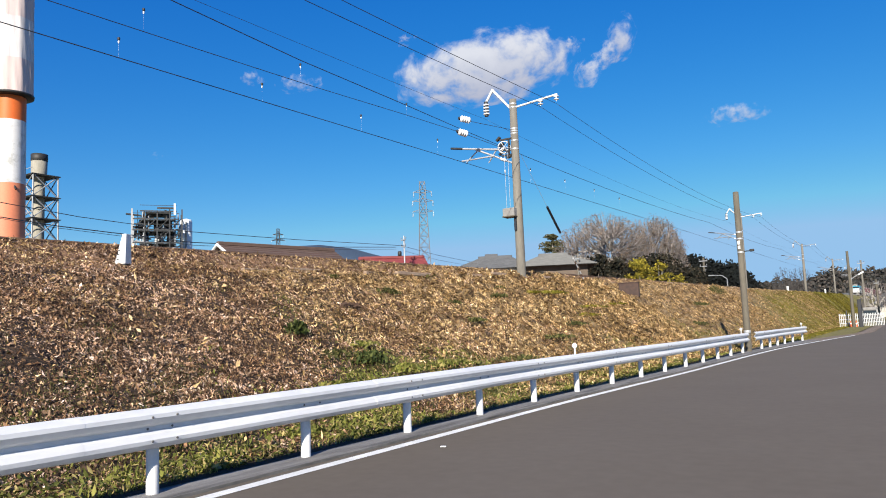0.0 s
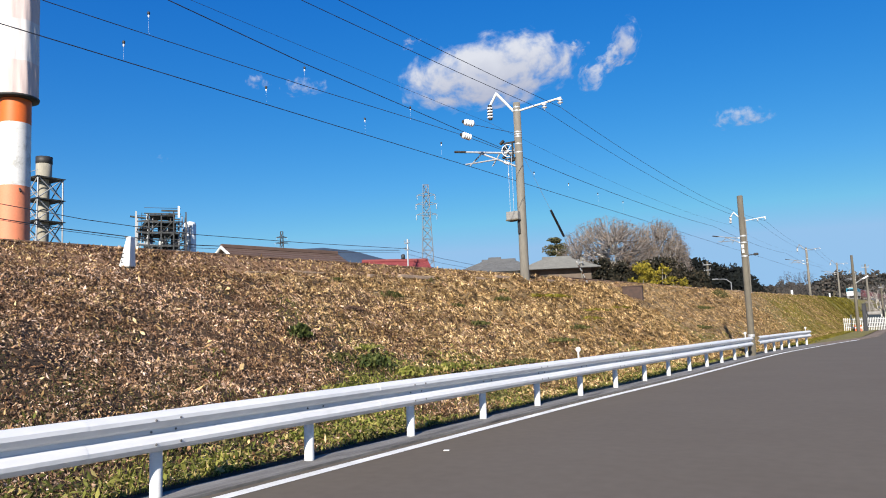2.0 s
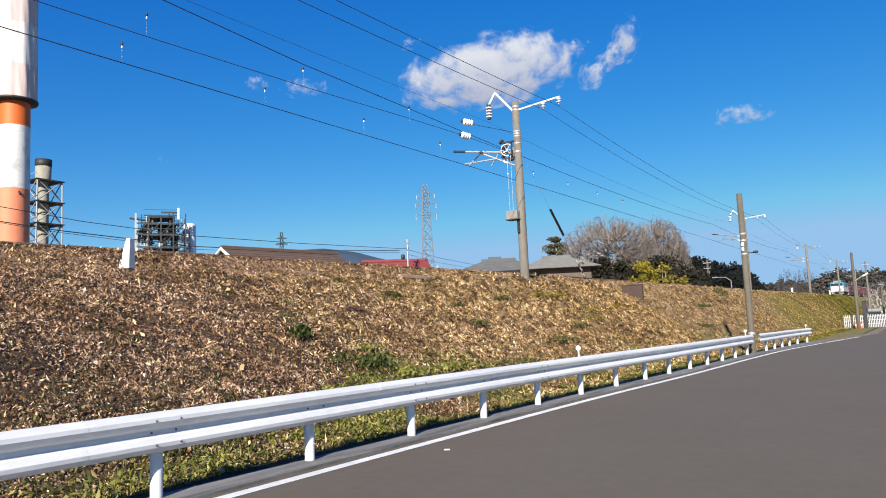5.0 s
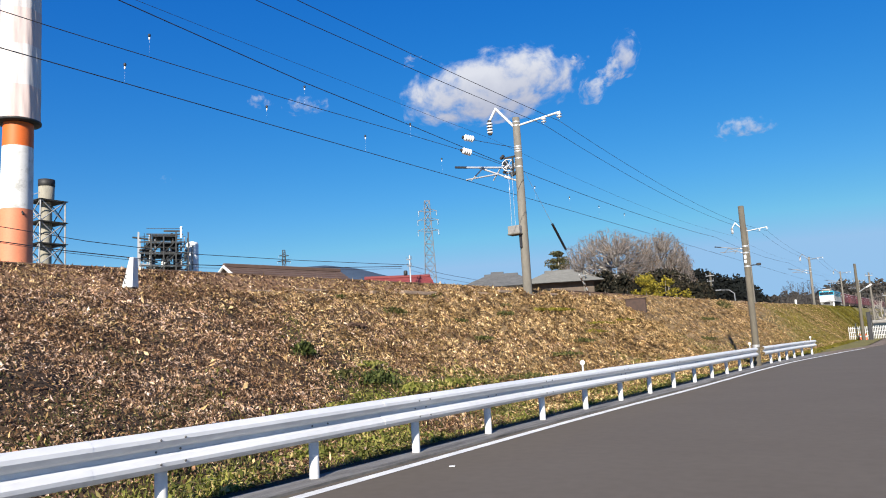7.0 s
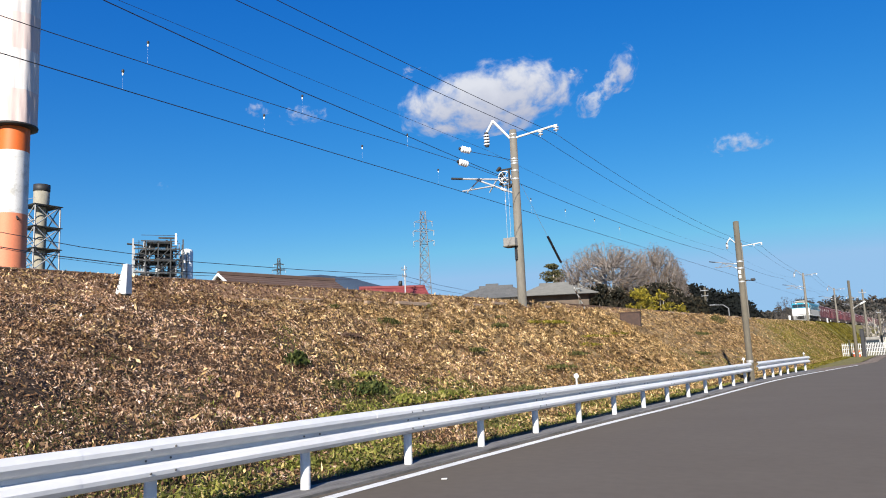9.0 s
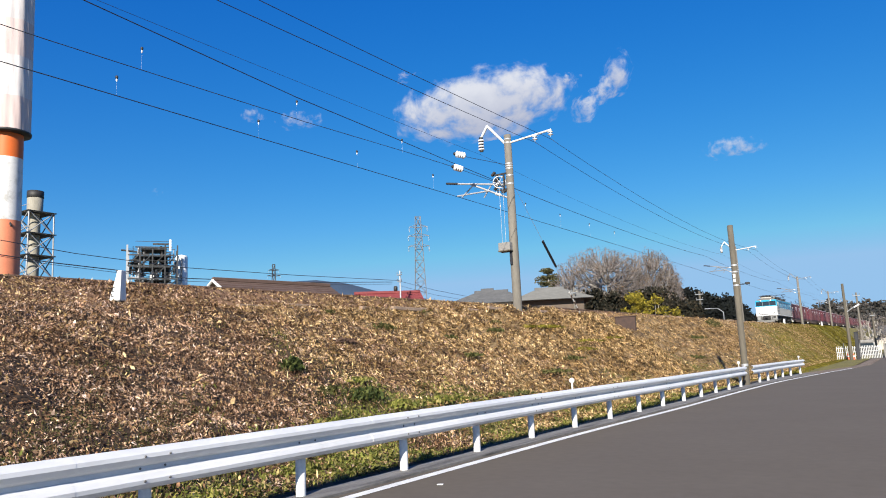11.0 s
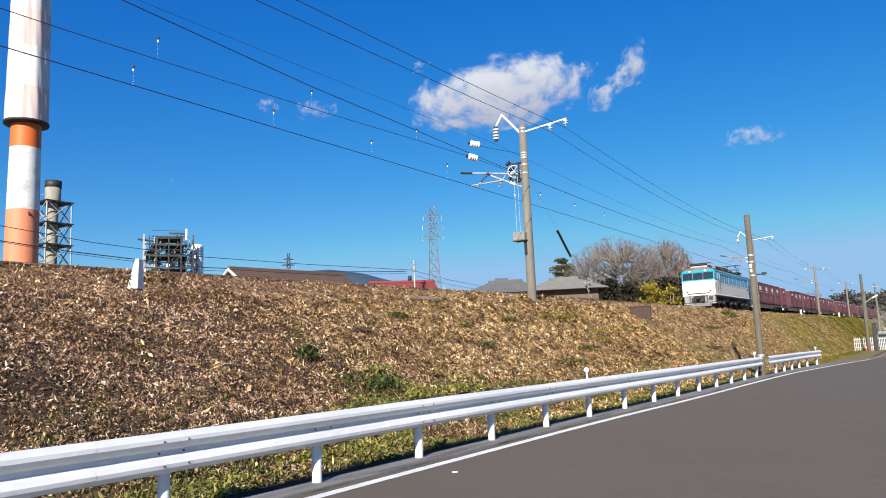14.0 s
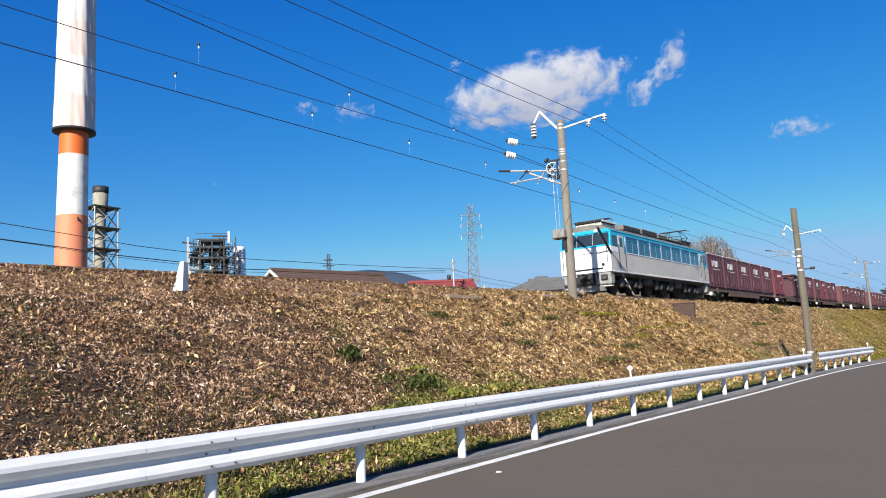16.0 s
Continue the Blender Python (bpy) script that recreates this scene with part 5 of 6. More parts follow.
PLASTER = mat("house_plaster", (0.5084, 0.4756, 0.4264), (0.4264, 0.3936, 0.3526), scale=0.8, rough=0.85, fine=0.06)
WOOD_DARK = mat("dark_boarding", (0.082, 0.0615, 0.0451), (0.123, 0.0902, 0.0697), scale=1.5, rough=0.8, fine=0.1)
BARK = mat("grey_bark", (0.306, 0.281, 0.241), (0.484, 0.445, 0.394), scale=2.5, rough=0.9, fine=0.15)
TWIG_DARK = island_mat("far_dark_twigs", [(0.0, (0.03, 0.028, 0.03)), (1.0, (0.10, 0.088, 0.08))], 0.9)
TWIG = island_mat("fine_twigs", [(0.0, (0.095, 0.082, 0.076)), (0.6, (0.185, 0.16, 0.145)), (1.0, (0.31, 0.275, 0.25))], 0.9)
RUSSET = island_mat("russet_leaves", [(0.0, (0.109, 0.0662, 0.0351)), (0.6, (0.203, 0.125, 0.0662)), (1.0, (0.296, 0.195, 0.109))], 0.9, 0.25)
PINE = island_mat("pine_needles", [(0.0, (0.041, 0.0451, 0.0164)), (0.6, (0.0902, 0.0861, 0.0369)), (1.0, (0.164, 0.1312, 0.0656))], 0.9, 0.15)
YELLOW = island_mat("yellow_leaves", [(0.0, (0.0918, 0.0853, 0.00984)), (0.5, (0.236, 0.19, 0.0197)), (1.0, (0.394, 0.315, 0.0394))], 0.8, 0.3)
UNDER = island_mat("dark_foliage", [(0.0, (0.0082, 0.00902, 0.00574)), (0.6, (0.01968, 0.01886, 0.01148)), (1.0, (0.0492, 0.0369, 0.02214))], 0.9, 0.1)
WOODS = island_mat("evergreen_woods", [(0.0, (0.00246, 0.0041, 0.0041)), (0.7, (0.00492, 0.00656, 0.00574)), (1.0, (0.00984, 0.01066, 0.0082))], 0.95)
WOODS_FAR = island_mat("winter_woods", [(0.0, (0.0246, 0.02706, 0.02624)), (0.6, (0.0492, 0.04592, 0.041)), (1.0, (0.0861, 0.0697, 0.0574))], 0.95)
MOUNTAIN = mat("hazy_mountain", (0.0277, 0.0523, 0.0922), (0.0369, 0.0646, 0.105), scale=0.02, rough=1.0, fine=0.15)
BLOSSOM = island_mat("pale_twigs", [(0.0, (0.1804, 0.1558, 0.1394)), (1.0, (0.3444, 0.3034, 0.2788))], 0.9)
TRAFFIC_ORANGE = mat("cone_orange", (0.615, 0.1066, 0.0246), (0.5576, 0.0984, 0.0246), scale=4, rough=0.5)
RED_SIGN = mat("signal_red", (0.41, 0.0246, 0.0246), (0.369, 0.0246, 0.0246), scale=4, rough=0.5)


def build_chimney():
    d = 150.0
    x, y, _ = polar(-62.85, d)
    ch = thing("factory_chimney", pose(x, y, 0), "tall orange and white banded chimney, upper part wrapped in sheeting", "chimney")

    def r(z):
        return 2.78 - 0.011 * (z - 20)
    for z0, z1, m in ((0, 30.2, SALMON), (30.2, 41.7, CHIM_WHITE), (41.7, 50, ORANGE)):
        b = lathe([(r(z0), z0), (r(z1), z1)], 48)
        part("band", b, m, ch)
    # wrapped scaffold: eight straight panels with folds between
    for z0, z1, m in ((46.6, 52.8, SHEET_PINK), (52.8, 60.5, SHEET), (60.5, 67.5, SHEET_PINK), (67.5, 76, SHEET)):
        b = bmesh.new()
        rings = []
        steps = 6
        for i in range(steps + 1):
            z = z0 + (z1 - z0) * i / steps
            row = []
            for k in range(64):
                a = 6.28319 * k / 64
                rr = 3.62 - 0.012 * (z - 46) + 0.10 * math.cos(8 * a + 0.7) + 0.05 * math.sin(21 * a + z * 0.3) + 0.04 * math.sin(13 * a + 0.9 * z)
                row.append(b.verts.new((rr * math.cos(a), rr * math.sin(a), z)))
            rings.append(row)
        for a, c in zip(rings, rings[1:]):
            for k in range(64):
                b.faces.new((a[k], a[(k + 1) % 64], c[(k + 1) % 64], c[k])).smooth = True
        part("sheeting", b, m, ch, "pale wind-blown scaffold sheeting")
    part("scaffold_ring", lathe([(2.55, 46.1), (3.72, 46.2), (3.78, 46.6), (3.4, 46.7)], 48), DARK, ch, "dark work platform ring")
    b = tube((2.55, -0.3, 29.6), (3.2, -0.4, 28.9), 0.16)
    part("lamp_bracket", b, DARK, ch)


def lattice_tower(name, pos, h, w0, w1, levels, material, label, category, arms=(), r=0.09, platforms=False, cross_r=None):
    t = thing(name, pose(*pos), label, category)
    cr = cross_r or r * 0.6

    def corner(z, i):
        w = (w0 + (w1 - w0) * z / h) / 2
        return Vector(((-w, w, w, -w)[i], (-w, -w, w, w)[i], z))
    for i in range(4):
        part("leg", tube(corner(0, i), corner(h, i), r, r, 6), material, t)
    for k in range(levels):
        za, zb = h * k / levels, h * (k + 1) / levels
        for i in range(4):
            j = (i + 1) % 4
            for p0, p1 in ((corner(za, i), corner(zb, j)), (corner(za, j), corner(zb, i)), (corner(zb, i), corner(zb, j))):
                part("brace", tube(p0, p1, cr, seg=5), material, t)
        if platforms:
            w = w0 + (w1 - w0) * zb / h + 0.8
            pl = part("platform", box(w, w, 0.14, 0, 0, zb), PLANT_STEEL, t)
            part("railing", box(w, 0.1, 0.1, 0, -w / 2, zb + 1.1), material, pl)
    for z, span in arms:
        b = bmesh.new()
        for s in (-1, 1):
            tube((0, 0, z + 0.9), (s * span, 0, z), r * 0.8, seg=5, bm=b)
            tube((0, 0, z - 0.3), (s * span, 0, z), r * 0.8, seg=5, bm=b)
        arm = part("cross_arm", b, material, t)
        for s in (-1, 1):
            part("insulator", insulator((s * span, 0, z), 6, 0.28, 0.3), PORCELAIN, arm)
    return t


def build_plant():
    # stack inside a lattice tower
    d = 165.0
    x, y, _ = polar(-61.05, d)
    st = thing("boiler_stack", pose(x, y, 0), "grey concrete boiler stack with a wide cap", "chimney")
    part("flue", lathe([(1.12, 0), (1.08, 33.8)], 24), STACK, st)
    part("collar", lathe([(0.9, 33.8), (0.95, 35.0), (1.3, 35.2)], 24), STACK, st)
    part("cap", lathe([(1.45, 35.1), (1.48, 38.1), (1.4, 38.15)], 24), STACK, st, "brown-grey wide stack cap")
    part("cap_rim", lathe([(1.44, 38.1), (1.55, 38.2), (1.55, 39.55), (1.3, 39.6)], 24), DARK, st)
    lattice_tower("stack_tower", (x, y, 0), 35.0, 5.6, 5.0, 8, LATTICE, "pale steel lattice tower with platforms round a stack", "lattice tower", r=0.16, platforms=True, cross_r=0.12)
    # process structure
    d = 150.0
    x, y, _ = polar(-53.35, d)
    rz = 53.0
    pl = thing("process_plant", pose(x, y, 0, 0, 0, rz), "dark steel process structure with pipes and vessels", "industrial plant")
    W, D, top = 8.8, 6.5, 26.2
    rr = random.Random(4)
    for ix in range(5):
        for iy in range(2):
            hgt = top - (0.0 if ix in (0, 3, 4) else rr.uniform(0.4, 1.4))
            part("column", box(0.24 if ix else 0.32, 0.24, hgt, -W / 2 + W * ix / 4, -D / 2 + D * iy, hgt / 2), PLANT_STEEL if ix else LATTICE, pl)
    for z in (17.5, 19.8, 22.2, 24.3, 25.8):
        x0, x1 = (-W / 2, W / 2) if z < 23 else (-W / 2 + rr.uniform(0, 1.5), W / 2 - rr.uniform(0, 1.2))
        for yy in (-D / 2, D / 2):
            part("beam", box(x1 - x0, 0.2, 0.22, (x0 + x1) / 2, yy, z), PLANT_STEEL, pl)
            part("railing", box(x1 - x0, 0.08, 0.08, (x0 + x1) / 2, yy, z + 1.1), PLANT_STEEL, pl)
        part("floor_grid", box((x1 - x0) * 0.7, D, 0.10, (x0 + x1) / 2, 0, z - 0.2), PLANT_STEEL, pl)
    for k in range(110):
        z = rr.uniform(16.5, 25)
        xa = rr.uniform(-W / 2 + 0.3, W / 2 - 0.3)
        if rr.random() < 0.5:
            part("pipe", tube((xa, rr.uniform(-D / 2, 0), z), (xa, rr.uniform(-D / 2, 0), min(26.0, z + rr.uniform(1.0, 3.5))), rr.uniform(0.05, 0.2), seg=8), rr.choice((LATTICE, PLANT_STEEL, DARK, DARK)), pl)
        else:
            part("pipe", tube((xa, -D / 2 + rr.uniform(0, 2), z), (xa + rr.uniform(-3, 3), -D / 2 + rr.uniform(0, 2), z + rr.uniform(-0.4, 0.4)), rr.uniform(0.05, 0.18), seg=8), rr.choice((LATTICE, PLANT_STEEL, DARK, DARK)), pl)
    for k in range(8):
        xx, zz = rr.uniform(-W / 2 + 1.8, W / 2 - 0.8), rr.uniform(16, 22)
        part("vessel", lathe([(0.2, 0), (0.75, 0.4), (0.75, 2.2), (0.2, 2.6)], 14, None, (xx, rr.uniform(-1.5, 2), zz)), rr.choice((TANK, LATTICE, PLANT_STEEL)), pl)
    for k in range(10):
        i, c = rr.randrange(4), rr.choice((17.5, 19.8, 22.2))
        a, e = -W / 2 + W * i / 4, -W / 2 + W * (i + 1) / 4
        part("brace", tube((a, -D / 2 - 0.05, c), (e, -D / 2 - 0.05, c + 2.3), 0.09, seg=5), PLANT_STEEL, pl)
    part("hoist_frame", box(3.2, 0.3, 0.3, 1.6, -D / 2, 26.4), PLANT_STEEL, pl)
    part("hoist_post", box(0.35, 0.35, 2.2, 3.1, -D / 2, 26.2), TANK, pl)
    x, y, _ = polar(-51.35, 152)
    tk = thing("storage_silo", pose(x, y, 0), "white cylindrical storage silo", "silo")
    part("shell", lathe([(1.15, 0), (1.15, 24.6), (1.0, 25.0), (0.3, 25.2)], 28), TANK, tk)
    part("ladder", box(0.4, 0.1, 24, 1.0, -0.8, 12.4), LATTICE, tk)


def house(pos, rz, L, W, eave, ridge, roof_mat, wall_mat, label, hip=0.0, over=0.6, windows=3, rows=10):
    h = thing("house", pose(*pos, 0, 0, rz), label, "house", "houses behind the railway")
    wall = part("wall", box(L, W, eave, 0, 0, eave / 2), wall_mat, h)
    for s in (-1, 1):
        x0 = L / 2 + over
        zed = eave - over * (ridge - eave) / (W / 2)
        lo = [Vector((-x0, s * (W / 2 + over), zed)), Vector((x0, s * (W / 2 + over), zed))]
        hi = [Vector((-x0 + hip, 0, ridge)), Vector((x0 - hip, 0, ridge))]
        up_ = Vector((0, 0, 0.09))
        deck = bmesh.new()
        deck.faces.new([deck.verts.new(p - up_ * 0.5) for p in (lo[0], lo[1], hi[1], hi[0])])
        roof = part("roof", deck, roof_mat, h)
        # courses of tiles, each a little proud of the one above
        for k in range(rows):
            b = bmesh.new()
            a0, a1 = k / rows, (k + 1) / rows
            p = [lo[0].lerp(hi[0], a0), lo[1].lerp(hi[1], a0), lo[1].lerp(hi[1], a1), lo[0].lerp(hi[0], a1)]
            vs = [b.verts.new(p[0] + up_), b.verts.new(p[1] + up_), b.verts.new(p[2] + up_ * 0.3), b.verts.new(p[3] + up_ * 0.3), b.verts.new(p[0]), b.verts.new(p[1])]
            b.faces.new(vs[:4] if s < 0 else vs[3::-1])
            b.faces.new((vs[4], vs[5], vs[1], vs[0]))
            part("tile_course", b, roof_mat, roof)
        if hip > 0:
            b = bmesh.new()
            x1 = s * x0
            v = [b.verts.new((x1, -W / 2 - over, zed + 0.05)), b.verts.new((x1, W / 2 + over, zed + 0.05)), b.verts.new((s * (x0 - hip), 0, ridge + 0.03))]
            b.faces.new(v)
            part("hip_roof", b, roof_mat, h)
        else:
            b = bmesh.new()
            v = [b.verts.new((s * L / 2, -W / 2, eave)), b.verts.new((s * L / 2, W / 2, eave)), b.verts.new((s * L / 2, 0, ridge - 0.1))]
            b.faces.new(v)
            part("gable", b, WHITE, h)
            for q in ((-1, 1) if s < 0 else ()):
                part("barge_board", tube((s * x0, q * (W / 2 + over), zed + 0.02), (s * x0, 0, ridge + 0.02), 0.14, seg=4), WHITE, h)
    part("ridge_tiles", box(2 * (L / 2 + over - hip), 0.35, 0.32, 0, 0, ridge + 0.12, 0.05), roof_mat, h)
    for s in (-1, 1):
        for k in range(windows):
            xx = -L / 2 + L * (k + 0.5) / windows
            wd = part("window", box(1.3, 0.08, 1.1, xx, s * (W / 2 + 0.02), eave - 1.1, 0.02), WHITE, h)
            part("pane", box(1.1, 0.09, 0.92, xx, s * (W / 2 + 0.025), eave - 1.1), GLASS_DARK, wd)
    return h


def tube_arrays(segs, sides=4):
    """Tapered tubes for (p0, p1, r0, r1) rows, as vertex and face arrays."""
    P0, P1 = np.array([s[0] for s in segs]), np.array([s[1] for s in segs])
    R0, R1 = np.array([s[2] for s in segs]), np.array([s[3] for s in segs])
    d = P1 - P0
    d /= np.linalg.norm(d, axis=1, keepdims=True) + 1e-9
    ref = np.where(np.abs(d[:, 2:3]) < 0.9, np.array([[0, 0, 1.0]]), np.array([[1.0, 0, 0]]))
    u = np.cross(d, ref)
    u /= np.linalg.norm(u, axis=1, keepdims=True)
    w = np.cross(d, u)
    rings = []
    for P, Rr in ((P0, R0), (P1, R1)):
        for k in range(sides):
            a = 6.28319 * k / sides
            rings.append(P + (u * math.cos(a) + w * math.sin(a)) * Rr[:, None])
    v = np.stack(rings, 1).reshape(-1, 3)
    base = np.arange(len(segs))[:, None] * (2 * sides)
    f = [np.concatenate([base + k, base + (k + 1) % sides, base + sides + (k + 1) % sides, base + sides + k], 1) for k in range(sides)]
    return v, np.concatenate(f, 0)


def grow(seed, rx, top, low, n=700, trunk_r=0.5):
    """Limbs that fill a dome from low to top with radius rx: rows of p0, p1, r0, r1, level, and the tips."""
    g = np.random.default_rng(seed)
    d = g.normal(0, 1, (n, 3))
    d[:, 2] = np.abs(d[:, 2]) * 0.9 - 0.25
    d /= np.linalg.norm(d, axis=1, keepdims=True)
    d *= (1.0 / ((np.hypot(d[:, 0], d[:, 1])) ** 2.7 + np.abs(d[:, 2]) ** 2.7) ** (1 / 2.7))[:, None]
    bump = 1 + 0.04 * np.sin(d[:, 0] * 6 + seed) * np.cos(d[:, 1] * 5 + 2 * seed) + 0.02 * np.sin(d[:, 2] * 9 + seed)
    target = d * (np.where(g.uniform(0, 1, n) < 0.72, g.uniform(0.86, 1.0, n), g.uniform(0.45, 0.88, n)) * bump)[:, None]
    mid_z = low + (top - low) * 0.32
    scale = np.array([rx, rx, top - mid_z])
    segs = []

    def bough(p, q, r0, r1, level, bow, steps):
        c = (p + q) / 2 + g.normal(0, bow, 3) + np.array([0, 0, -bow * 0.8])
        prev, pr = p, r0
        for i in range(1, steps + 1):
            t = i / steps
            x = (1 - t) ** 2 * p + 2 * t * (1 - t) * c + t * t * q
            r = r0 + (r1 - r0) * t
            segs.append((prev, x, pr, r, level))
            prev, pr = x, r

    fork = np.array([0, 0, mid_z - (top - low) * 0.28])
    bough(np.zeros(3), fork, trunk_r, trunk_r * 0.75, 0, 0.15, 4)
    mains = target[g.choice(n, 8, replace=False)] * 0.5
    owner = np.argmin(((target[:, None] - mains[None]) ** 2).sum(-1), 1)
    for i in range(8):
        own = target[owner == i]
        if not len(own):
            continue
        a = mains[i] * scale + np.array([0, 0, mid_z])
        bough(fork, a, trunk_r * 0.5, trunk_r * 0.24, 1, 0.5, 5)
        subs = own[g.choice(len(own), min(9, len(own)), replace=False)] * 0.78
        sub_owner = np.argmin(((own[:, None] - subs[None]) ** 2).sum(-1), 1)
        for j in range(len(subs)):
            b = subs[j] * scale + np.array([0, 0, mid_z])
            bough(a, b, trunk_r * 0.2, trunk_r * 0.09, 2, 0.35, 3)
            for k in own[sub_owner == j]:
                bough(b, k * scale + np.array([0, 0, mid_z]), trunk_r * 0.08, 0.02, 3, 0.25, 3)
    return segs, target * scale + np.array([0, 0, mid_z])


def tuft_arrays(centres, radius, per, size, seed=1, squash=0.8):
    g = np.random.default_rng(seed)
    c = np.repeat(np.asarray(centres, float), per, 0)
    n = len(c)
    off = g.normal(0, 1, (n, 3))
    off *= (radius * g.uniform(0.2, 1.0, n) ** 0.6 / (np.linalg.norm(off, axis=1) + 1e-9))[:, None]
    off[:, 2] *= squash
    p = c + off
    a = g.normal(0, 1, (n, 3))
    a /= np.linalg.norm(a, axis=1, keepdims=True)
    b = np.cross(a, g.normal(0, 1, (n, 3)))
    b /= np.linalg.norm(b, axis=1, keepdims=True) + 1e-9
    s = (size * g.uniform(0.5, 1.3, n))[:, None]
    v = np.stack([p - a * s, p + b * s * 0.6, p + a * s, p - b * s * 0.6], 1).reshape(-1, 3)
    k = np.arange(n)[:, None] * 4
    return v, np.concatenate([k, k + 1, k + 2, k + 3], 1)


def bare_tree(pos, seed, rx, top, low, label, crown_material=None, trunk_r=0.45, leaf_share=0.3, n=700, twig=None, bark=None):
    segs, tip = grow(seed, rx, top, low, n, trunk_r)
    t = thing("tree", pose(*pos), label, "tree", "trees behind the railway")
    thick = [s[:4] for s in segs if s[4] < 3]
    thin = [s[:4] for s in segs if s[4] >= 3]
    v, f = tube_arrays(thick, 7)
    ob = soup("trunk", v, f, bark or BARK, True)
    ob.parent = t
    v, f = tube_arrays([(a, b, max(r0, 0.024), max(r1, 0.018)) for a, b, r0, r1 in thin], 3)
    ob = soup("branch_mass", v, f, twig or TWIG)
    ob.parent = t
    ob["kind"] = "stuff"
    rr = random.Random(seed + 1)
    twigs = []
    for p in tip:
        for _ in range(7):
            d = np.array([rr.gauss(0, 1), rr.gauss(0, 1), rr.gauss(0.35, 0.7)])
            d = d / np.linalg.norm(d) * rr.uniform(0.15, 0.03 * rx + 0.35)
            twigs.append((p, p + d, 0.015, 0.008))
    v, f = tube_arrays(twigs, 3)
    ob = soup("twig_mass", v, f, twig or TWIG)
    ob.parent = t
    ob["kind"] = "stuff"
    if crown_material:
        sel = tip[np.array([rr.random() < leaf_share for _ in tip])]
        v, f = tuft_arrays(sel, 0.7, 22, 0.07, seed)
        ob = soup("crown", v, f, crown_material)
        ob.parent = t
    return t


def leafy(name, pos, rx, ry, h, material, label, clumps=60, per=60, leaf=0.16, seed=2, category="shrub", group="shrubs behind the railway", blob=0.6):
    """A shrub or crown of many small leaves in uneven clumps, on stems."""
    rr = random.Random(seed)
    t = thing(name, pose(*pos), label, category, group)
    cs, stems = [], []
    for _ in range(clumps):
        a, q, z = rr.uniform(0, 6.283), math.sqrt(rr.random()), rr.random() ** 0.7
        k = math.sqrt(max(0.05, 1 - z * z * 0.85))
        c = (rx * q * k * math.cos(a), ry * q * k * math.sin(a), h * (0.12 + 0.85 * z) + rr.gauss(0, 0.05 * h))
        cs.append(c)
        if rr.random() < 0.35:
            stems.append((np.array((c[0] * 0.25, c[1] * 0.25, 0.0)), np.array(c), 0.05, 0.02))
    v, f = tube_arrays(stems or [(np.array((0, 0, 0.0)), np.array((0, 0, h * 0.6)), 0.06, 0.03)], 4)
    ob = soup("stems", v, f, BARK)
    ob.parent = t
    v, f = tuft_arrays(cs, blob, per, leaf, seed)
    ob = soup("foliage", v, f, material)
    ob.parent = t
    return t


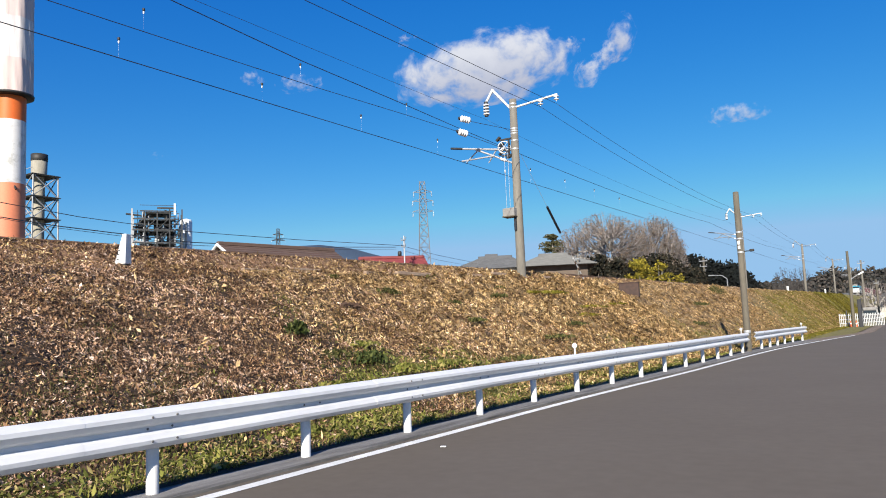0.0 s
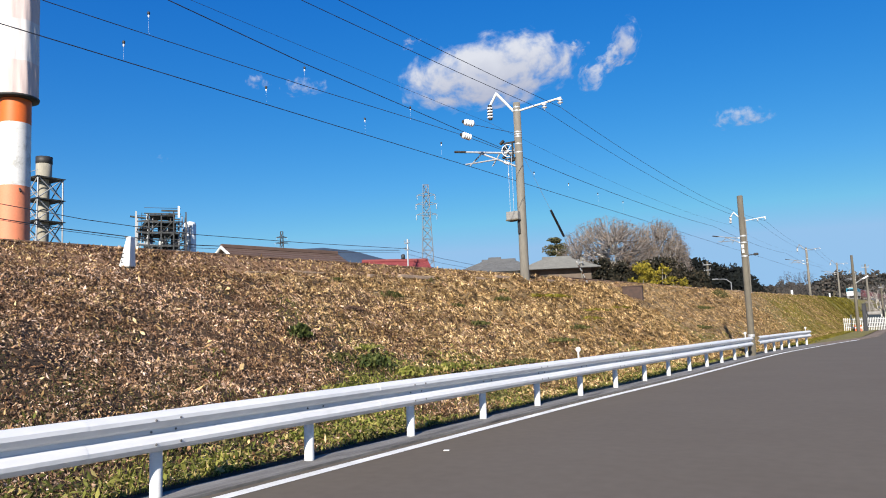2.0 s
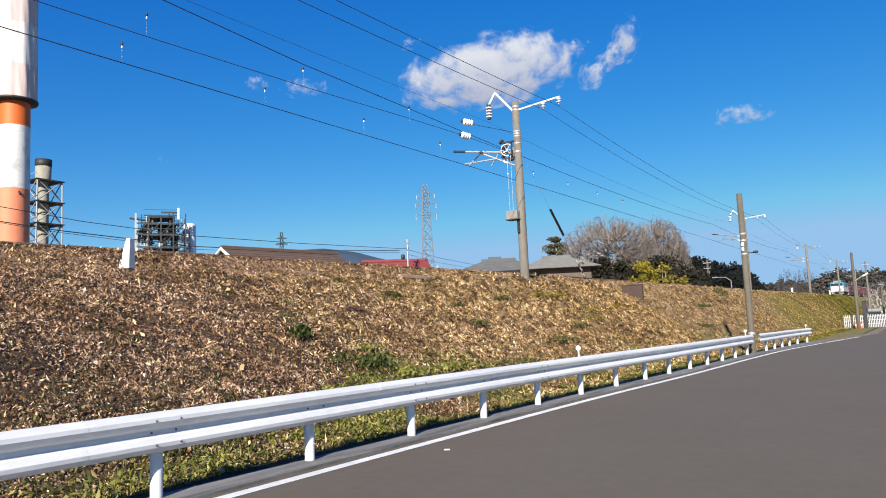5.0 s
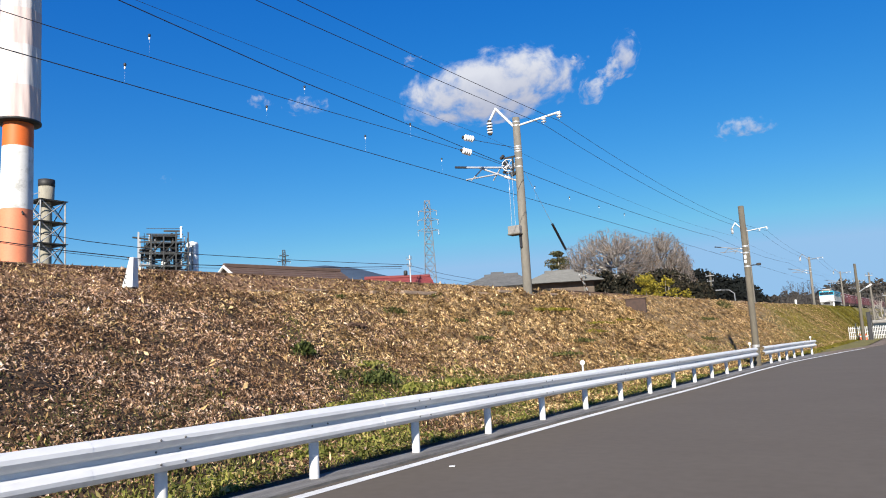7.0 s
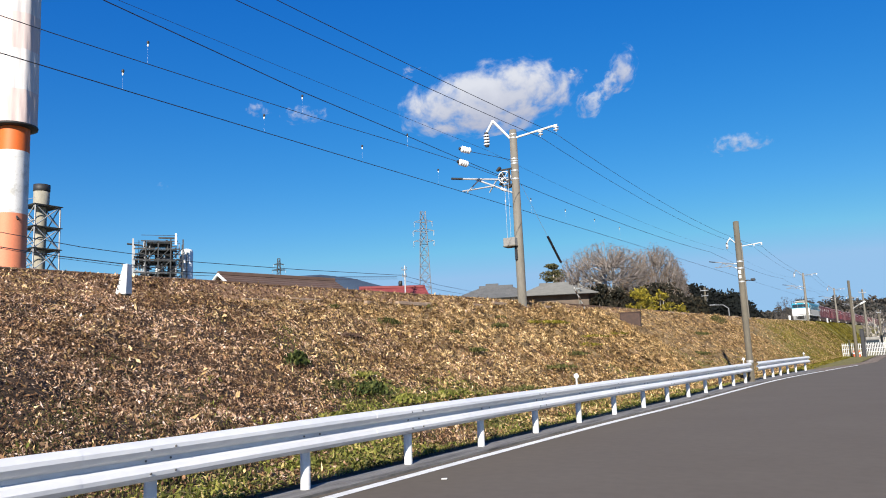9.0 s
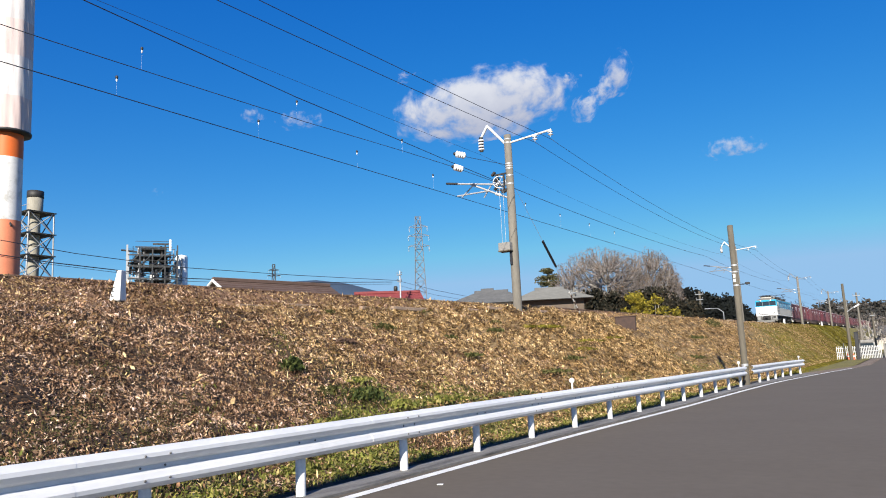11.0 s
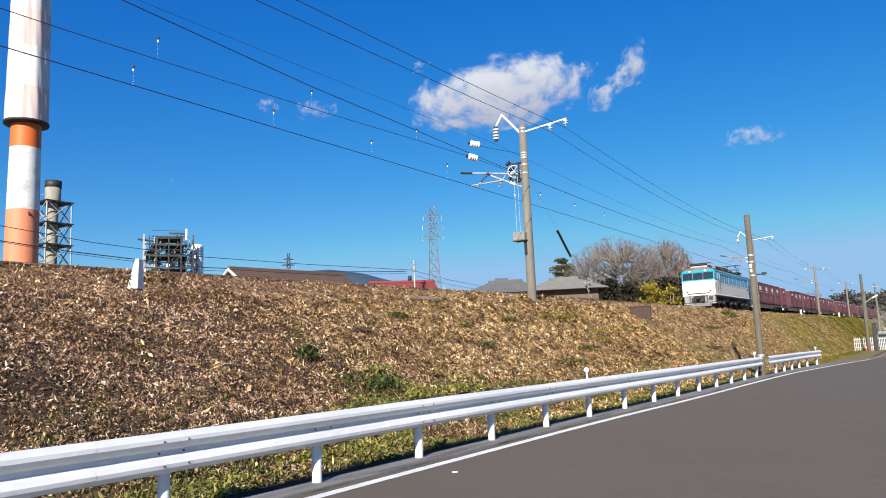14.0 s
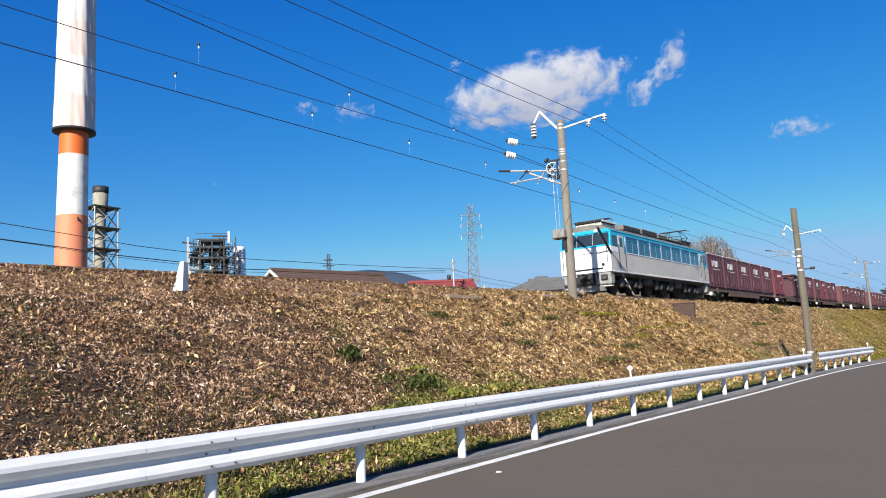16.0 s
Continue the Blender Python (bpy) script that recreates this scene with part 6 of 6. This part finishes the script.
def build_trees():
    d = 92.0
    bare_tree(polar(-19.55, d, 0), 11, 6.3, 14.5, 3.0, "broad bare tree with grey spreading limbs and some russet leaves", RUSSET, 0.82, 0.13, 2100)
    bare_tree(polar(-15.9, d + 4, 0), 23, 3.6, 14.5, 5.0, "bare tree with a few russet leaves", RUSSET, 0.58, 0.16, 1300)
    bare_tree(polar(-21.9, d + 3, 0), 31, 2.4, 12.0, 4.5, "bare grey tree beside a conifer", None, 0.35, 0, 500)
    bare_tree(polar(-14.7, d + 3, 0), 37, 2.2, 12.0, 4.0, "smaller bare tree with russet leaf clumps", RUSSET, 0.4, 0.18, 700)
    # conifer
    x, y, _ = polar(-23.4, 94)
    t = thing("conifer", pose(x, y, 0), "dark green conifer with layered branches", "tree", "trees behind the railway")
    part("trunk", tube((0, 0, 0), (0, 0, 12.6), 0.28, 0.05, 8), BARK, t)
    rr = random.Random(5)
    cs = []
    for tier in range(11):
        z0 = 4.6 + 0.80 * tier
        reach = 3.3 * (1 - (z0 - 4.6) / 9.6) ** 0.75
        for k in range(15 - tier):
            a = rr.uniform(0, 6.283)
            long_ = reach * rr.uniform(0.55, 1.12)
            for q in (0.35, 0.65, 0.95):
                cs.append((long_ * q * math.cos(a), long_ * q * math.sin(a), z0 + rr.uniform(-0.15, 0.15) + 0.12 * long_ * q * (1.4 - q)))
    v, f = tuft_arrays(cs, 0.62, 60, 0.13, 8, 0.5)
    ob = soup("needles", v, f, PINE)
    ob.parent = t
    # yellow and dark shrubs under the trees
    for az, dd, rx, h, n, sd in ((-17.3, 72, 2.0, 7.6, 34, 1), (-15.9, 71, 2.0, 6.7, 32, 2), (-14.5, 73, 1.7, 5.9, 24, 3)):
        leafy("yellow_shrub", polar(az, dd, 0), rx, 1.5, h, YELLOW, "loose yellow-leaved shrub in autumn colour", n, 80, 0.12, sd, blob=0.55)
    for i, (az, dd, rx, h) in enumerate(((-22.0, 84, 2.5, 7.0), (-20.0, 86, 2.8, 8.6), (-18.3, 86, 2.8, 9.0), (-16.4, 86, 2.8, 8.8), (-14.6, 87, 2.6, 8.2), (-13.4, 90, 2.4, 7.4), (-19.2, 80, 2.2, 6.2), (-14.0, 78, 1.8, 6.0))):
        leafy("dark_shrub", polar(az, dd, 0), rx, 2.0, h, UNDER, "dense dark evergreen undergrowth below bare trees", 60, 80, 0.20, 20 + i, blob=0.9)
    # far bare trees
    for az, dd, hh, w, sd in ((-7.15, 240, 16.0, 3.6, 41), (-6.1, 250, 16.2, 3.6, 43)):
        bare_tree(polar(az, dd, 0), sd, w, hh, 4, "distant dark bare tree against the sky", None, 0.4, 0, 260, TWIG_DARK, TWIG_DARK)
    for az, dd, hh, w, sd in ((-1.7, 150, 7.0, 3.6, 51), (0.4, 165, 7.5, 4.0, 52)):
        bare_tree(polar(az, dd, 0), sd, w * 0.8, hh, 1.0, "pale rounded bare tree beside the road", None, 0.3, 0, 300)


def ridge(name, az0, az1, d, profile, material, label, clump, n, depth=60, seed=3, lumps=None):
    """A wooded hill: a solid form under a skin of many clumps."""
    g = np.random.default_rng(seed)
    b = bmesh.new()
    rows = []
    m = 60
    for i in range(m + 1):
        az = az0 + (az1 - az0) * i / m
        el = np.interp(az, [p[0] for p in profile], [p[1] for p in profile])
        h = 1.4 + d * math.tan(radians(el)) - clump * 0.6
        row = [b.verts.new(polar(az, d - depth * 0.5, -1)), b.verts.new(polar(az, d - depth * 0.25, h * 0.6)), b.verts.new(polar(az, d, h)), b.verts.new(polar(az, d + depth, -1))]
        rows.append(row)
    for r, s in zip(rows, rows[1:]):
        for k in range(3):
            b.faces.new((r[k], r[k + 1], s[k + 1], s[k])).smooth = True
    hill = tagged(part(name, b, FIELD if material is not MOUNTAIN else MOUNTAIN), label, "hill", kind="structure")
    if n:
        az = g.uniform(az0, az1, n)
        u = g.uniform(0, 1, n)
        el = np.interp(az, [p[0] for p in profile], [p[1] for p in profile])
        h = 1.4 + d * np.tan(np.radians(el)) - clump * 0.6
        dd = d - depth * 0.5 * (1 - u)
        z = np.where(u < 0.5, h * 0.6 * u * 2, h * (0.6 + 0.4 * (u - 0.5) * 2))
        c = np.stack([dd * np.sin(np.radians(az)), dd * np.cos(np.radians(az)), z + g.uniform(-0.2, 0.5, n) * clump], -1)
        v, f = tuft_arrays(c, clump, 26, clump * 0.32, seed, 0.85)
        ob = soup("woodland", v, f, material)
        ob.parent = hill
        ob["kind"] = "stuff"


def utility_pole(pos, h, r, label, arms=(0.6,), box_on=False, material=None):
    p = thing("utility_pole", pose(*pos), label, "utility pole", "distant utility poles")
    part("shaft", lathe([(r, 0), (r * 0.7, h)], 10), material or POLE_CONCRETE, p)
    for k, a in enumerate(arms):
        part("cross_arm", box(a * 2, 0.12, 0.12, 0, -r, h - 0.5 - 0.8 * k), DULL_STEEL, p)
        for s in (-1, 1):
            part("insulator", insulator((s * a * 0.9, -r, h - 0.2 - 0.8 * k), 2, 0.08), DULL_STEEL, p)
    if box_on:
        part("transformer", lathe([(0.2, 0), (0.24, 0.08), (0.24, 0.5), (0.15, 0.6)], 12, None, (-0.7, 0, h - 2.4)), DARK, p)
    return p


def build_lines():
    """Low distribution wires behind the bank, seen over its crest."""
    for pts, rad in (
        ([(-23, 11.55, 5.79), (-23, 14.1, 5.62), (-23, 18.4, 5.53), (-23, 24.5, 5.72), (-23, 32.1, 6.05), (-23, 33.0, 6.1)], 0.012),
        ([(-23, 11.5, 5.34), (-23, 13.3, 5.24), (-23, 18.7, 5.13), (-23, 25, 5.42), (-23, 32.1, 5.95)], 0.016),
        ([(-23, 11.5, 5.30), (-23, 13.2, 5.18), (-23, 18.7, 5.02), (-23, 25, 5.30), (-23, 32.1, 5.84)], 0.008),
        ([(-23, 32.8, 6.05), (-23, 36.3, 5.78), (-23, 40, 5.62), (-23, 44, 5.6)], 0.010),
        ([(-23, 32.8, 5.80), (-23, 36.3, 5.50), (-23, 40, 5.36), (-23, 44, 5.3)], 0.008),
    ):
        a, c = Vector(pts[0]), Vector(pts[1])
        pts = [tuple(a + (a - c) * 5 + Vector((0, 0, -0.1)))] + pts if pts[0][1] < 12 else pts
        k = 2.2
        eye = Vector((0, 0, 1.4))
        wire([eye + (Vector(p) - eye) * k for p in pts], rad * k, "distant dark distribution wire behind the bank", group="distribution wires")
    utility_pole((-50.6, 72.3, 0), 12.9, 0.12, "slim utility pole with a transformer", (0.35, 0.3), True, GALV)
    utility_pole(polar(-21.55, 66, 0), 7.7, 0.12, "pale short utility pole beside a house", (0.2,), False, POLE_CONCRETE)
    utility_pole(polar(-13.47, 118, 0), 9.8, 0.22, "grey utility pole before dark woods", (0.5, 0.4), False, POLE_DARK)
    utility_pole(polar(-12.42, 116, 0), 10.6, 0.22, "grey utility pole with cross arms", (0.6, 0.5, 0.3), False, POLE_DARK)
    lamp = thing("street_lamp", pose(*polar(-10.9, 115, 0)), "curved grey street lamp before dark woods", "street lamp")
    part("mast", tube((0, 0, 0), (0, 0, 7.2), 0.09, 0.07), DULL_STEEL, lamp)
    b = tube((0, 0, 7.2), (-0.7, 0, 7.75), 0.06)
    tube((-0.7, 0, 7.75), (-2.0, 0, 7.85), 0.05, bm=b)
    part("arm", b, DULL_STEEL, lamp)
    part("lantern", box(0.8, 0.3, 0.16, -2.2, 0, 7.85, 0.04), DULL_STEEL, lamp)


def build_roadside_far():
    """Fence, cones, poles and vehicles where the road leads away."""
    fx0, fy0, fx1, fy1 = -5.9, 86.0, -2.2, 96.0
    n = 27
    f = thing("picket_fence", pose(fx0, fy0, 0), "white painted picket fence beside the road", "fence")
    dx, dy = fx1 - fx0, fy1 - fy0
    for i in range(n):
        u = i / (n - 1)
        tall = 1.75 if i % 9 == 4 else 1.42
        part("picket", box(0.065, 0.06, tall, dx * u, dy * u, tall / 2 + 0.02, 0.02), WHITE, f)
    ang = math.atan2(dy, dx)
    for z in (0.45, 0.85, 1.25):
        part("fence_rail", box(math.hypot(dx, dy), 0.05, 0.055, dx / 2, dy / 2 + 0.06, z, 0.0, Matrix.Rotation(ang, 4, "Z")), WHITE, f)
    for x, y in ((-5.05, 87.5), (-4.45, 86.0)):
        c = thing("traffic_cone", pose(x, y, 0), "small orange traffic cone by the fence", "traffic cone", "traffic cones")
        part("cone", lathe([(0.15, 0.03), (0.045, 0.68), (0.03, 0.7)], 12), TRAFFIC_ORANGE, c)
        part("base", box(0.45, 0.45, 0.05, 0, 0, 0.025, 0.01), TRAFFIC_ORANGE, c)
        part("band", lathe([(0.135, 0.34), (0.105, 0.48)], 12), WHITE, c)
    p = utility_pole((-4.62, 85.5, 0), 7.8, 0.17, "dark weathered utility pole with a street light", (), False, POLE_DARK)
    b = tube((0.1, 0, 4.9), (0.8, -0.2, 5.35), 0.05)
    part("lamp_arm", b, GALV, p)
    part("street_light", box(0.62, 0.25, 0.15, 1.05, -0.25, 5.44, 0.04, Matrix.Rotation(radians(-28), 4, "Y")), PORCELAIN, p)
    k = thing("dark_pillar", pose(-3.98, 85.6, 0), "short black roadside pillar", "post")
    part("pillar", box(0.36, 0.3, 2.75, 0, 0, 1.40, 0.03), BLACK, k)
    part("cap", box(0.40, 0.34, 0.08, 0, 0, 2.80, 0.01), BLACK, k)
    utility_pole((-5.3, 130, 0), 9.6, 0.18, "grey utility pole further along the road", (0.5,))
    utility_pole((-3.2, 118, 0), 6.0, 0.16, "brown-grey utility pole near a van", (0.3,), False, POLE_DARK)
    utility_pole((-1.4, 112, 0), 5.6, 0.22, "short pale roadside pole", (), False, POLE_CONCRETE)
    utility_pole((1.0, 125, 0), 7.0, 0.2, "slim grey concrete roadside pole", (0.4,), False, POLE_CONCRETE)
    v = thing("parked_van", pose(-3.9, 108, 0, 0, 0, 4), "dark parked van with a pale grey roof", "van")
    part("body", prism([(-0.85, 0.35), (0.85, 0.35), (0.85, 1.3), (0.75, 1.75), (-0.75, 1.75), (-0.85, 1.3)], 0, 3.6), BLACK, v)
    part("roof", box(1.6, 3.3, 0.4, 0, 1.8, 1.95, 0.08), CONCRETE, v)
    part("windscreen", box(1.4, 0.04, 0.5, 0, -0.02, 1.45, 0.02), GLASS_DARK, v)
    for x in (-0.75, 0.75):
        for y in (0.7, 2.9):
            part("wheel", lathe([(0.1, -0.09), (0.3, -0.08), (0.3, 0.08), (0.1, 0.09)], 16, None, (x, y, 0.3), Matrix.Rotation(radians(90), 3, "Y")), BLACK, v)
    house(polar(-2.85, 330, 0), 20, 12, 9, 7, 9.4, ROOF_TILE, WHITE, "distant white house with a grey roof", 2.0)
    house(polar(-0.4, 260, 0), -10, 11, 8, 4.5, 7, ROOF_TILE, PLASTER, "distant plastered house with a tiled roof", 2.0)
    house(polar(2.2, 240, 0), 5, 12, 8, 5.0, 7.6, ROOF_BROWN, PLASTER, "distant house with a brown roof", 0.0)
    x0, y0 = -2.0, 97
    w = thing("concrete_wall", pose(x0, y0, 0), "low grey concrete wall along the road", "wall")
    part("wall", box(0.2, 26, 1.5, 0.6, 13, 0.75, 0.02, Matrix.Rotation(radians(-2), 4, "Z")), CONCRETE, w)
    part("coping", box(0.28, 26, 0.08, 0.6, 13, 1.54, 0.01, Matrix.Rotation(radians(-2), 4, "Z")), POLE_CONCRETE, w)


def cloud(az, el, d, w, h, seed, density, label, lean=0.0, drift_az=0.0, full=0.96, soft=1.0):
    """A far, thin sheet of vapour with ragged edges; it glows in place of sunlight."""
    m = bpy.data.materials.new("cloud_vapour")
    m.use_nodes = True
    N, L = m.node_tree.nodes, m.node_tree.links
    N.remove(N["Principled BSDF"])
    tc = N.new("ShaderNodeTexCoord")
    mp = N.new("ShaderNodeMapping")
    mp.inputs["Location"].default_value = (seed * 3.7, seed * 1.9, seed)
    L.new(tc.outputs["Generated"], mp.inputs[0])
    mp.inputs["Scale"].default_value = (w / h, 1, 1)
    n1 = N.new("ShaderNodeTexNoise")
    n1.inputs["Scale"].default_value, n1.inputs["Detail"].default_value, n1.inputs["Roughness"].default_value = 3.4, 8, 0.55
    n1.inputs["Distortion"].default_value = 0.15
    L.new(mp.outputs[0], n1.inputs["Vector"])
    # fall off towards the rim, softer at the top
    off = N.new("ShaderNodeVectorMath")
    off.operation = "SUBTRACT"
    off.inputs[1].default_value = (0.5, 0.42, 0)
    L.new(tc.outputs["Generated"], off.inputs[0])
    sc = N.new("ShaderNodeVectorMath")
    sc.operation = "MULTIPLY"
    sc.inputs[1].default_value = (2.05, 2.25, 0)
    L.new(off.outputs[0], sc.inputs[0])
    ln = N.new("ShaderNodeVectorMath")
    ln.operation = "LENGTH"
    L.new(sc.outputs[0], ln.inputs[0])
    fall = N.new("ShaderNodeMath")
    fall.operation = "POWER"
    L.new(ln.outputs["Value"], fall.inputs[0])
    fall.inputs[1].default_value = 2.2
    a1 = N.new("ShaderNodeMath")
    a1.operation = "MULTIPLY_ADD"
    L.new(n1.outputs[0], a1.inputs[0])
    a1.inputs[1].default_value = 3.2
    a1.inputs[2].default_value = density
    a2 = N.new("ShaderNodeMath")
    a2.operation = "SUBTRACT"
    L.new(a1.outputs[0], a2.inputs[0])
    L.new(fall.outputs[0], a2.inputs[1])
    edge = N.new("ShaderNodeMapRange")
    edge.interpolation_type = "SMOOTHSTEP"
    edge.inputs[1].default_value, edge.inputs[2].default_value = 0.0, soft
    edge.inputs[3].default_value, edge.inputs[4].default_value = 0.0, full
    L.new(a2.outputs[0], edge.inputs[0])
    # shading painted in: greyer underside, whiter towards the top
    sep = N.new("ShaderNodeSeparateXYZ")
    L.new(tc.outputs["Generated"], sep.inputs[0])
    tone = N.new("ShaderNodeMath")
    tone.operation = "MULTIPLY_ADD"
    L.new(n1.outputs[0], tone.inputs[0])
    tone.inputs[1].default_value = 0.5
    L.new(sep.outputs[1], tone.inputs[2])
    ramp = N.new("ShaderNodeValToRGB")
    ramp.color_ramp.elements[0].position, ramp.color_ramp.elements[0].color = 0.42, (0.255, 0.27, 0.335, 1)
    ramp.color_ramp.elements[1].position, ramp.color_ramp.elements[1].color = 0.95, (0.42, 0.43, 0.462, 1)
    L.new(tone.outputs[0], ramp.inputs[0])
    # own glow stands in for sunlight on the vapour
    em = N.new("ShaderNodeEmission")
    L.new(ramp.outputs[0], em.inputs[0])
    tr = N.new("ShaderNodeBsdfTransparent")
    mx = N.new("ShaderNodeMixShader")
    L.new(edge.outputs[0], mx.inputs[0])
    L.new(tr.outputs[0], mx.inputs[1])
    L.new(em.outputs[0], mx.inputs[2])
    L.new(mx.outputs[0], N["Material Output"].inputs[0])
    b = bmesh.new()
    n = 12
    grid = [[b.verts.new((w * (i / n - 0.5), h * (j / n - 0.5), -0.04 * w * ((i / n - 0.5) ** 2 + (j / n - 0.5) ** 2))) for i in range(n + 1)] for j in range(n + 1)]
    for j in range(n):
        for i in range(n):
            b.faces.new((grid[j][i], grid[j][i + 1], grid[j + 1][i + 1], grid[j + 1][i])).smooth = True
    ob = tagged(part("cloud", b, m), label, "cloud", "clouds", "structure")

    def at(a):
        p = Vector((math.sin(radians(a)) * math.cos(radians(el)), math.cos(radians(a)) * math.cos(radians(el)), math.sin(radians(el)))) * d
        return look(p, p * 2 - Vector((0, 0, 0)), 0) @ pose(0, 0, 0, 0, 0, lean)
    ob.matrix_basis = at(az)
    CLOUDS.append((ob, at(az), at(az + drift_az)))


CLOUDS = []


def build_clouds():
    d = 3000.0
    k = d / 1305.0
    cloud(-27.9, 20.35, d, 325 * k, 146 * k, 1.3, -0.50, "broad white cumulus cloud with ragged edges", 7, 0.45, 0.95, 1.1)
    for az, el, w, h, sd, lean in ((-19.75, 19.1, 52, 72, 2.9, -42), (-18.35, 20.3, 96, 50, 3.3, 40), (-17.15, 21.55, 54, 92, 9.2, -14), (-21.2, 21.3, 60, 34, 9.9, 8)):
        cloud(az, el, d, w * k, h * k, sd, -0.78 if sd < 9.5 else -1.1, "thin ragged wisp of white cloud", lean, 0.45, 0.72, 1.3)
    cloud(-9.3, 14.9, d, 120 * k, 50 * k, 4.1, -0.9, "small faint white cloud", 0, 0.45, 0.6, 1.4)
    cloud(-42.9, 19.25, d, 100 * k, 48 * k, 5.6, -1.05, "small faint wisp of cloud", 0, 0.4, 0.6, 1.4)
    cloud(-46.5, 19.5, d, 60 * k, 36 * k, 6.6, -1.1, "very faint scrap of cloud", 0, 0.4, 0.45, 1.3)
    cloud(-34.2, 22.9, d, 90 * k, 60 * k, 7.7, -1.5, "very faint thin cloud wisp", 30, 0.45)
    cloud(-53.5, 13.6, d, 60 * k, 26 * k, 8.4, -1.5, "very faint low cloud scrap", 0, 0.4, 0.25, 1.3)


def build_backdrop():
    build_chimney()
    build_plant()
    build_lines()
    house(polar(-44.6, 64, 0), 44.9 + 32, 10.5, 7, 6.95, 8.9, ROOF_BROWN, PLASTER, "house with a long brown roof and white gable", 0.0, 0.5)
    house(polar(-36.0, 92, 0), 36.0 + 5, 8.9, 8, 7.6, 10.6, ROOF_RED, PLASTER, "house with a dark red roof", 0.8, 0.5)
    house(polar(-27.9, 78, 0), 27.9 - 4, 7.0, 8, 7.55, 8.75, ROOF_TILE, PLASTER, "house with a dark grey tiled hip roof", 2.4, 0.7, rows=14)
    house(polar(-28.2, 80, 0), 27, 2.0, 2.4, 8.6, 9.15, ROOF_TILE, PLASTER, "small upper storey with a grey tiled roof", 0.8, 0.5, windows=1)
    house(polar(-23.4, 70, 0), 22.9 + 3, 5.6, 7.5, 6.95, 7.95, ROOF_PALE, WOOD_DARK, "house with pale grey tiled roof and dark walls", 2.2, 0.8, windows=0, rows=14)
    build_trees()
    lattice_tower("pylon", (*polar(-33.4, 235)[:2], 0, 0, 0, 33), 49.5, 5.4, 1.7, 14, PYLON_STEEL, "grey steel lattice transmission pylon", "pylon", ((46.2, 2.9), (43.2, 3.3), (39.8, 3.3)), 0.12)
    lattice_tower("pylon", (*polar(-44.67, 520)[:2], 0, 0, 0, 45), 76, 7, 1.6, 10, PLANT_STEEL, "distant dark transmission pylon", "pylon", ((68, 4.5), (72, 3.5)), 0.28)
    ridge("far_mountain", -56, -28, 3000, [(-56, 5.0), (-50, 6.3), (-46, 6.75), (-44, 6.85), (-41.5, 6.95), (-39, 6.6), (-37, 6.0), (-34, 5.4), (-32.4, 5.1), (-28, 4.2)], MOUNTAIN, "hazy blue-grey mountain in the distance", 4, 0, 600)
    ridge("wooded_hill", -15.5, -8.6, 190, [(-15.5, 5.0), (-13.6, 4.75), (-12.4, 4.55), (-11.6, 4.15), (-11.2, 4.3), (-10.3, 3.9), (-9.7, 3.3), (-9.0, 2.4), (-8.6, 1.6)], WOODS, "steep hill with dark evergreen woods", 1.6, 900, 40, 12)
    ridge("wooded_hill", -10.5, 10, 520, [(-10.5, 2.0), (-8.5, 2.5), (-6.5, 2.55), (-5.0, 2.75), (-4.0, 3.2), (-3.0, 3.0), (-1.5, 2.95), (0, 3.1), (3, 3.0), (6, 2.6), (10, 2.2)], WOODS_FAR, "long low hill with bare winter woods", 3.6, 1500, 120, 14)
    ridge("wooded_hill", 8, 60, 560, [(8, 2.3), (20, 3.0), (35, 2.5), (60, 2.0)], WOODS_FAR, "low wooded hill across the road", 4.0, 500, 120, 15)
    build_roadside_far()
    build_clouds()


build_land()
build_ground()
build_tracks()
POSTS = [6.39 + 2.02 * k for k in range(-5, 8)] + [20.53 + 2.15 * k for k in range(1, 6)]
build_guard_rail(POSTS, -4.6, 31.95, (9, 17), "long white painted steel guard rail with round posts")
build_guard_rail([35.15, 37.1, 39.0, 41.0, 43.2, 45.6], 33.2, 46.1, (5,), "short white steel guard rail beyond the pole")
POLES = [-23.3, 26.75, 76.2, 127.0, 177.5, 228.0]
for y in POLES:
    build_catenary_pole(y, y == 26.75)
build_overhead(POLES)
build_guy()
build_road_pole()
build_marker()
TRAIN = build_train()
build_cover()
build_backdrop()
motions()
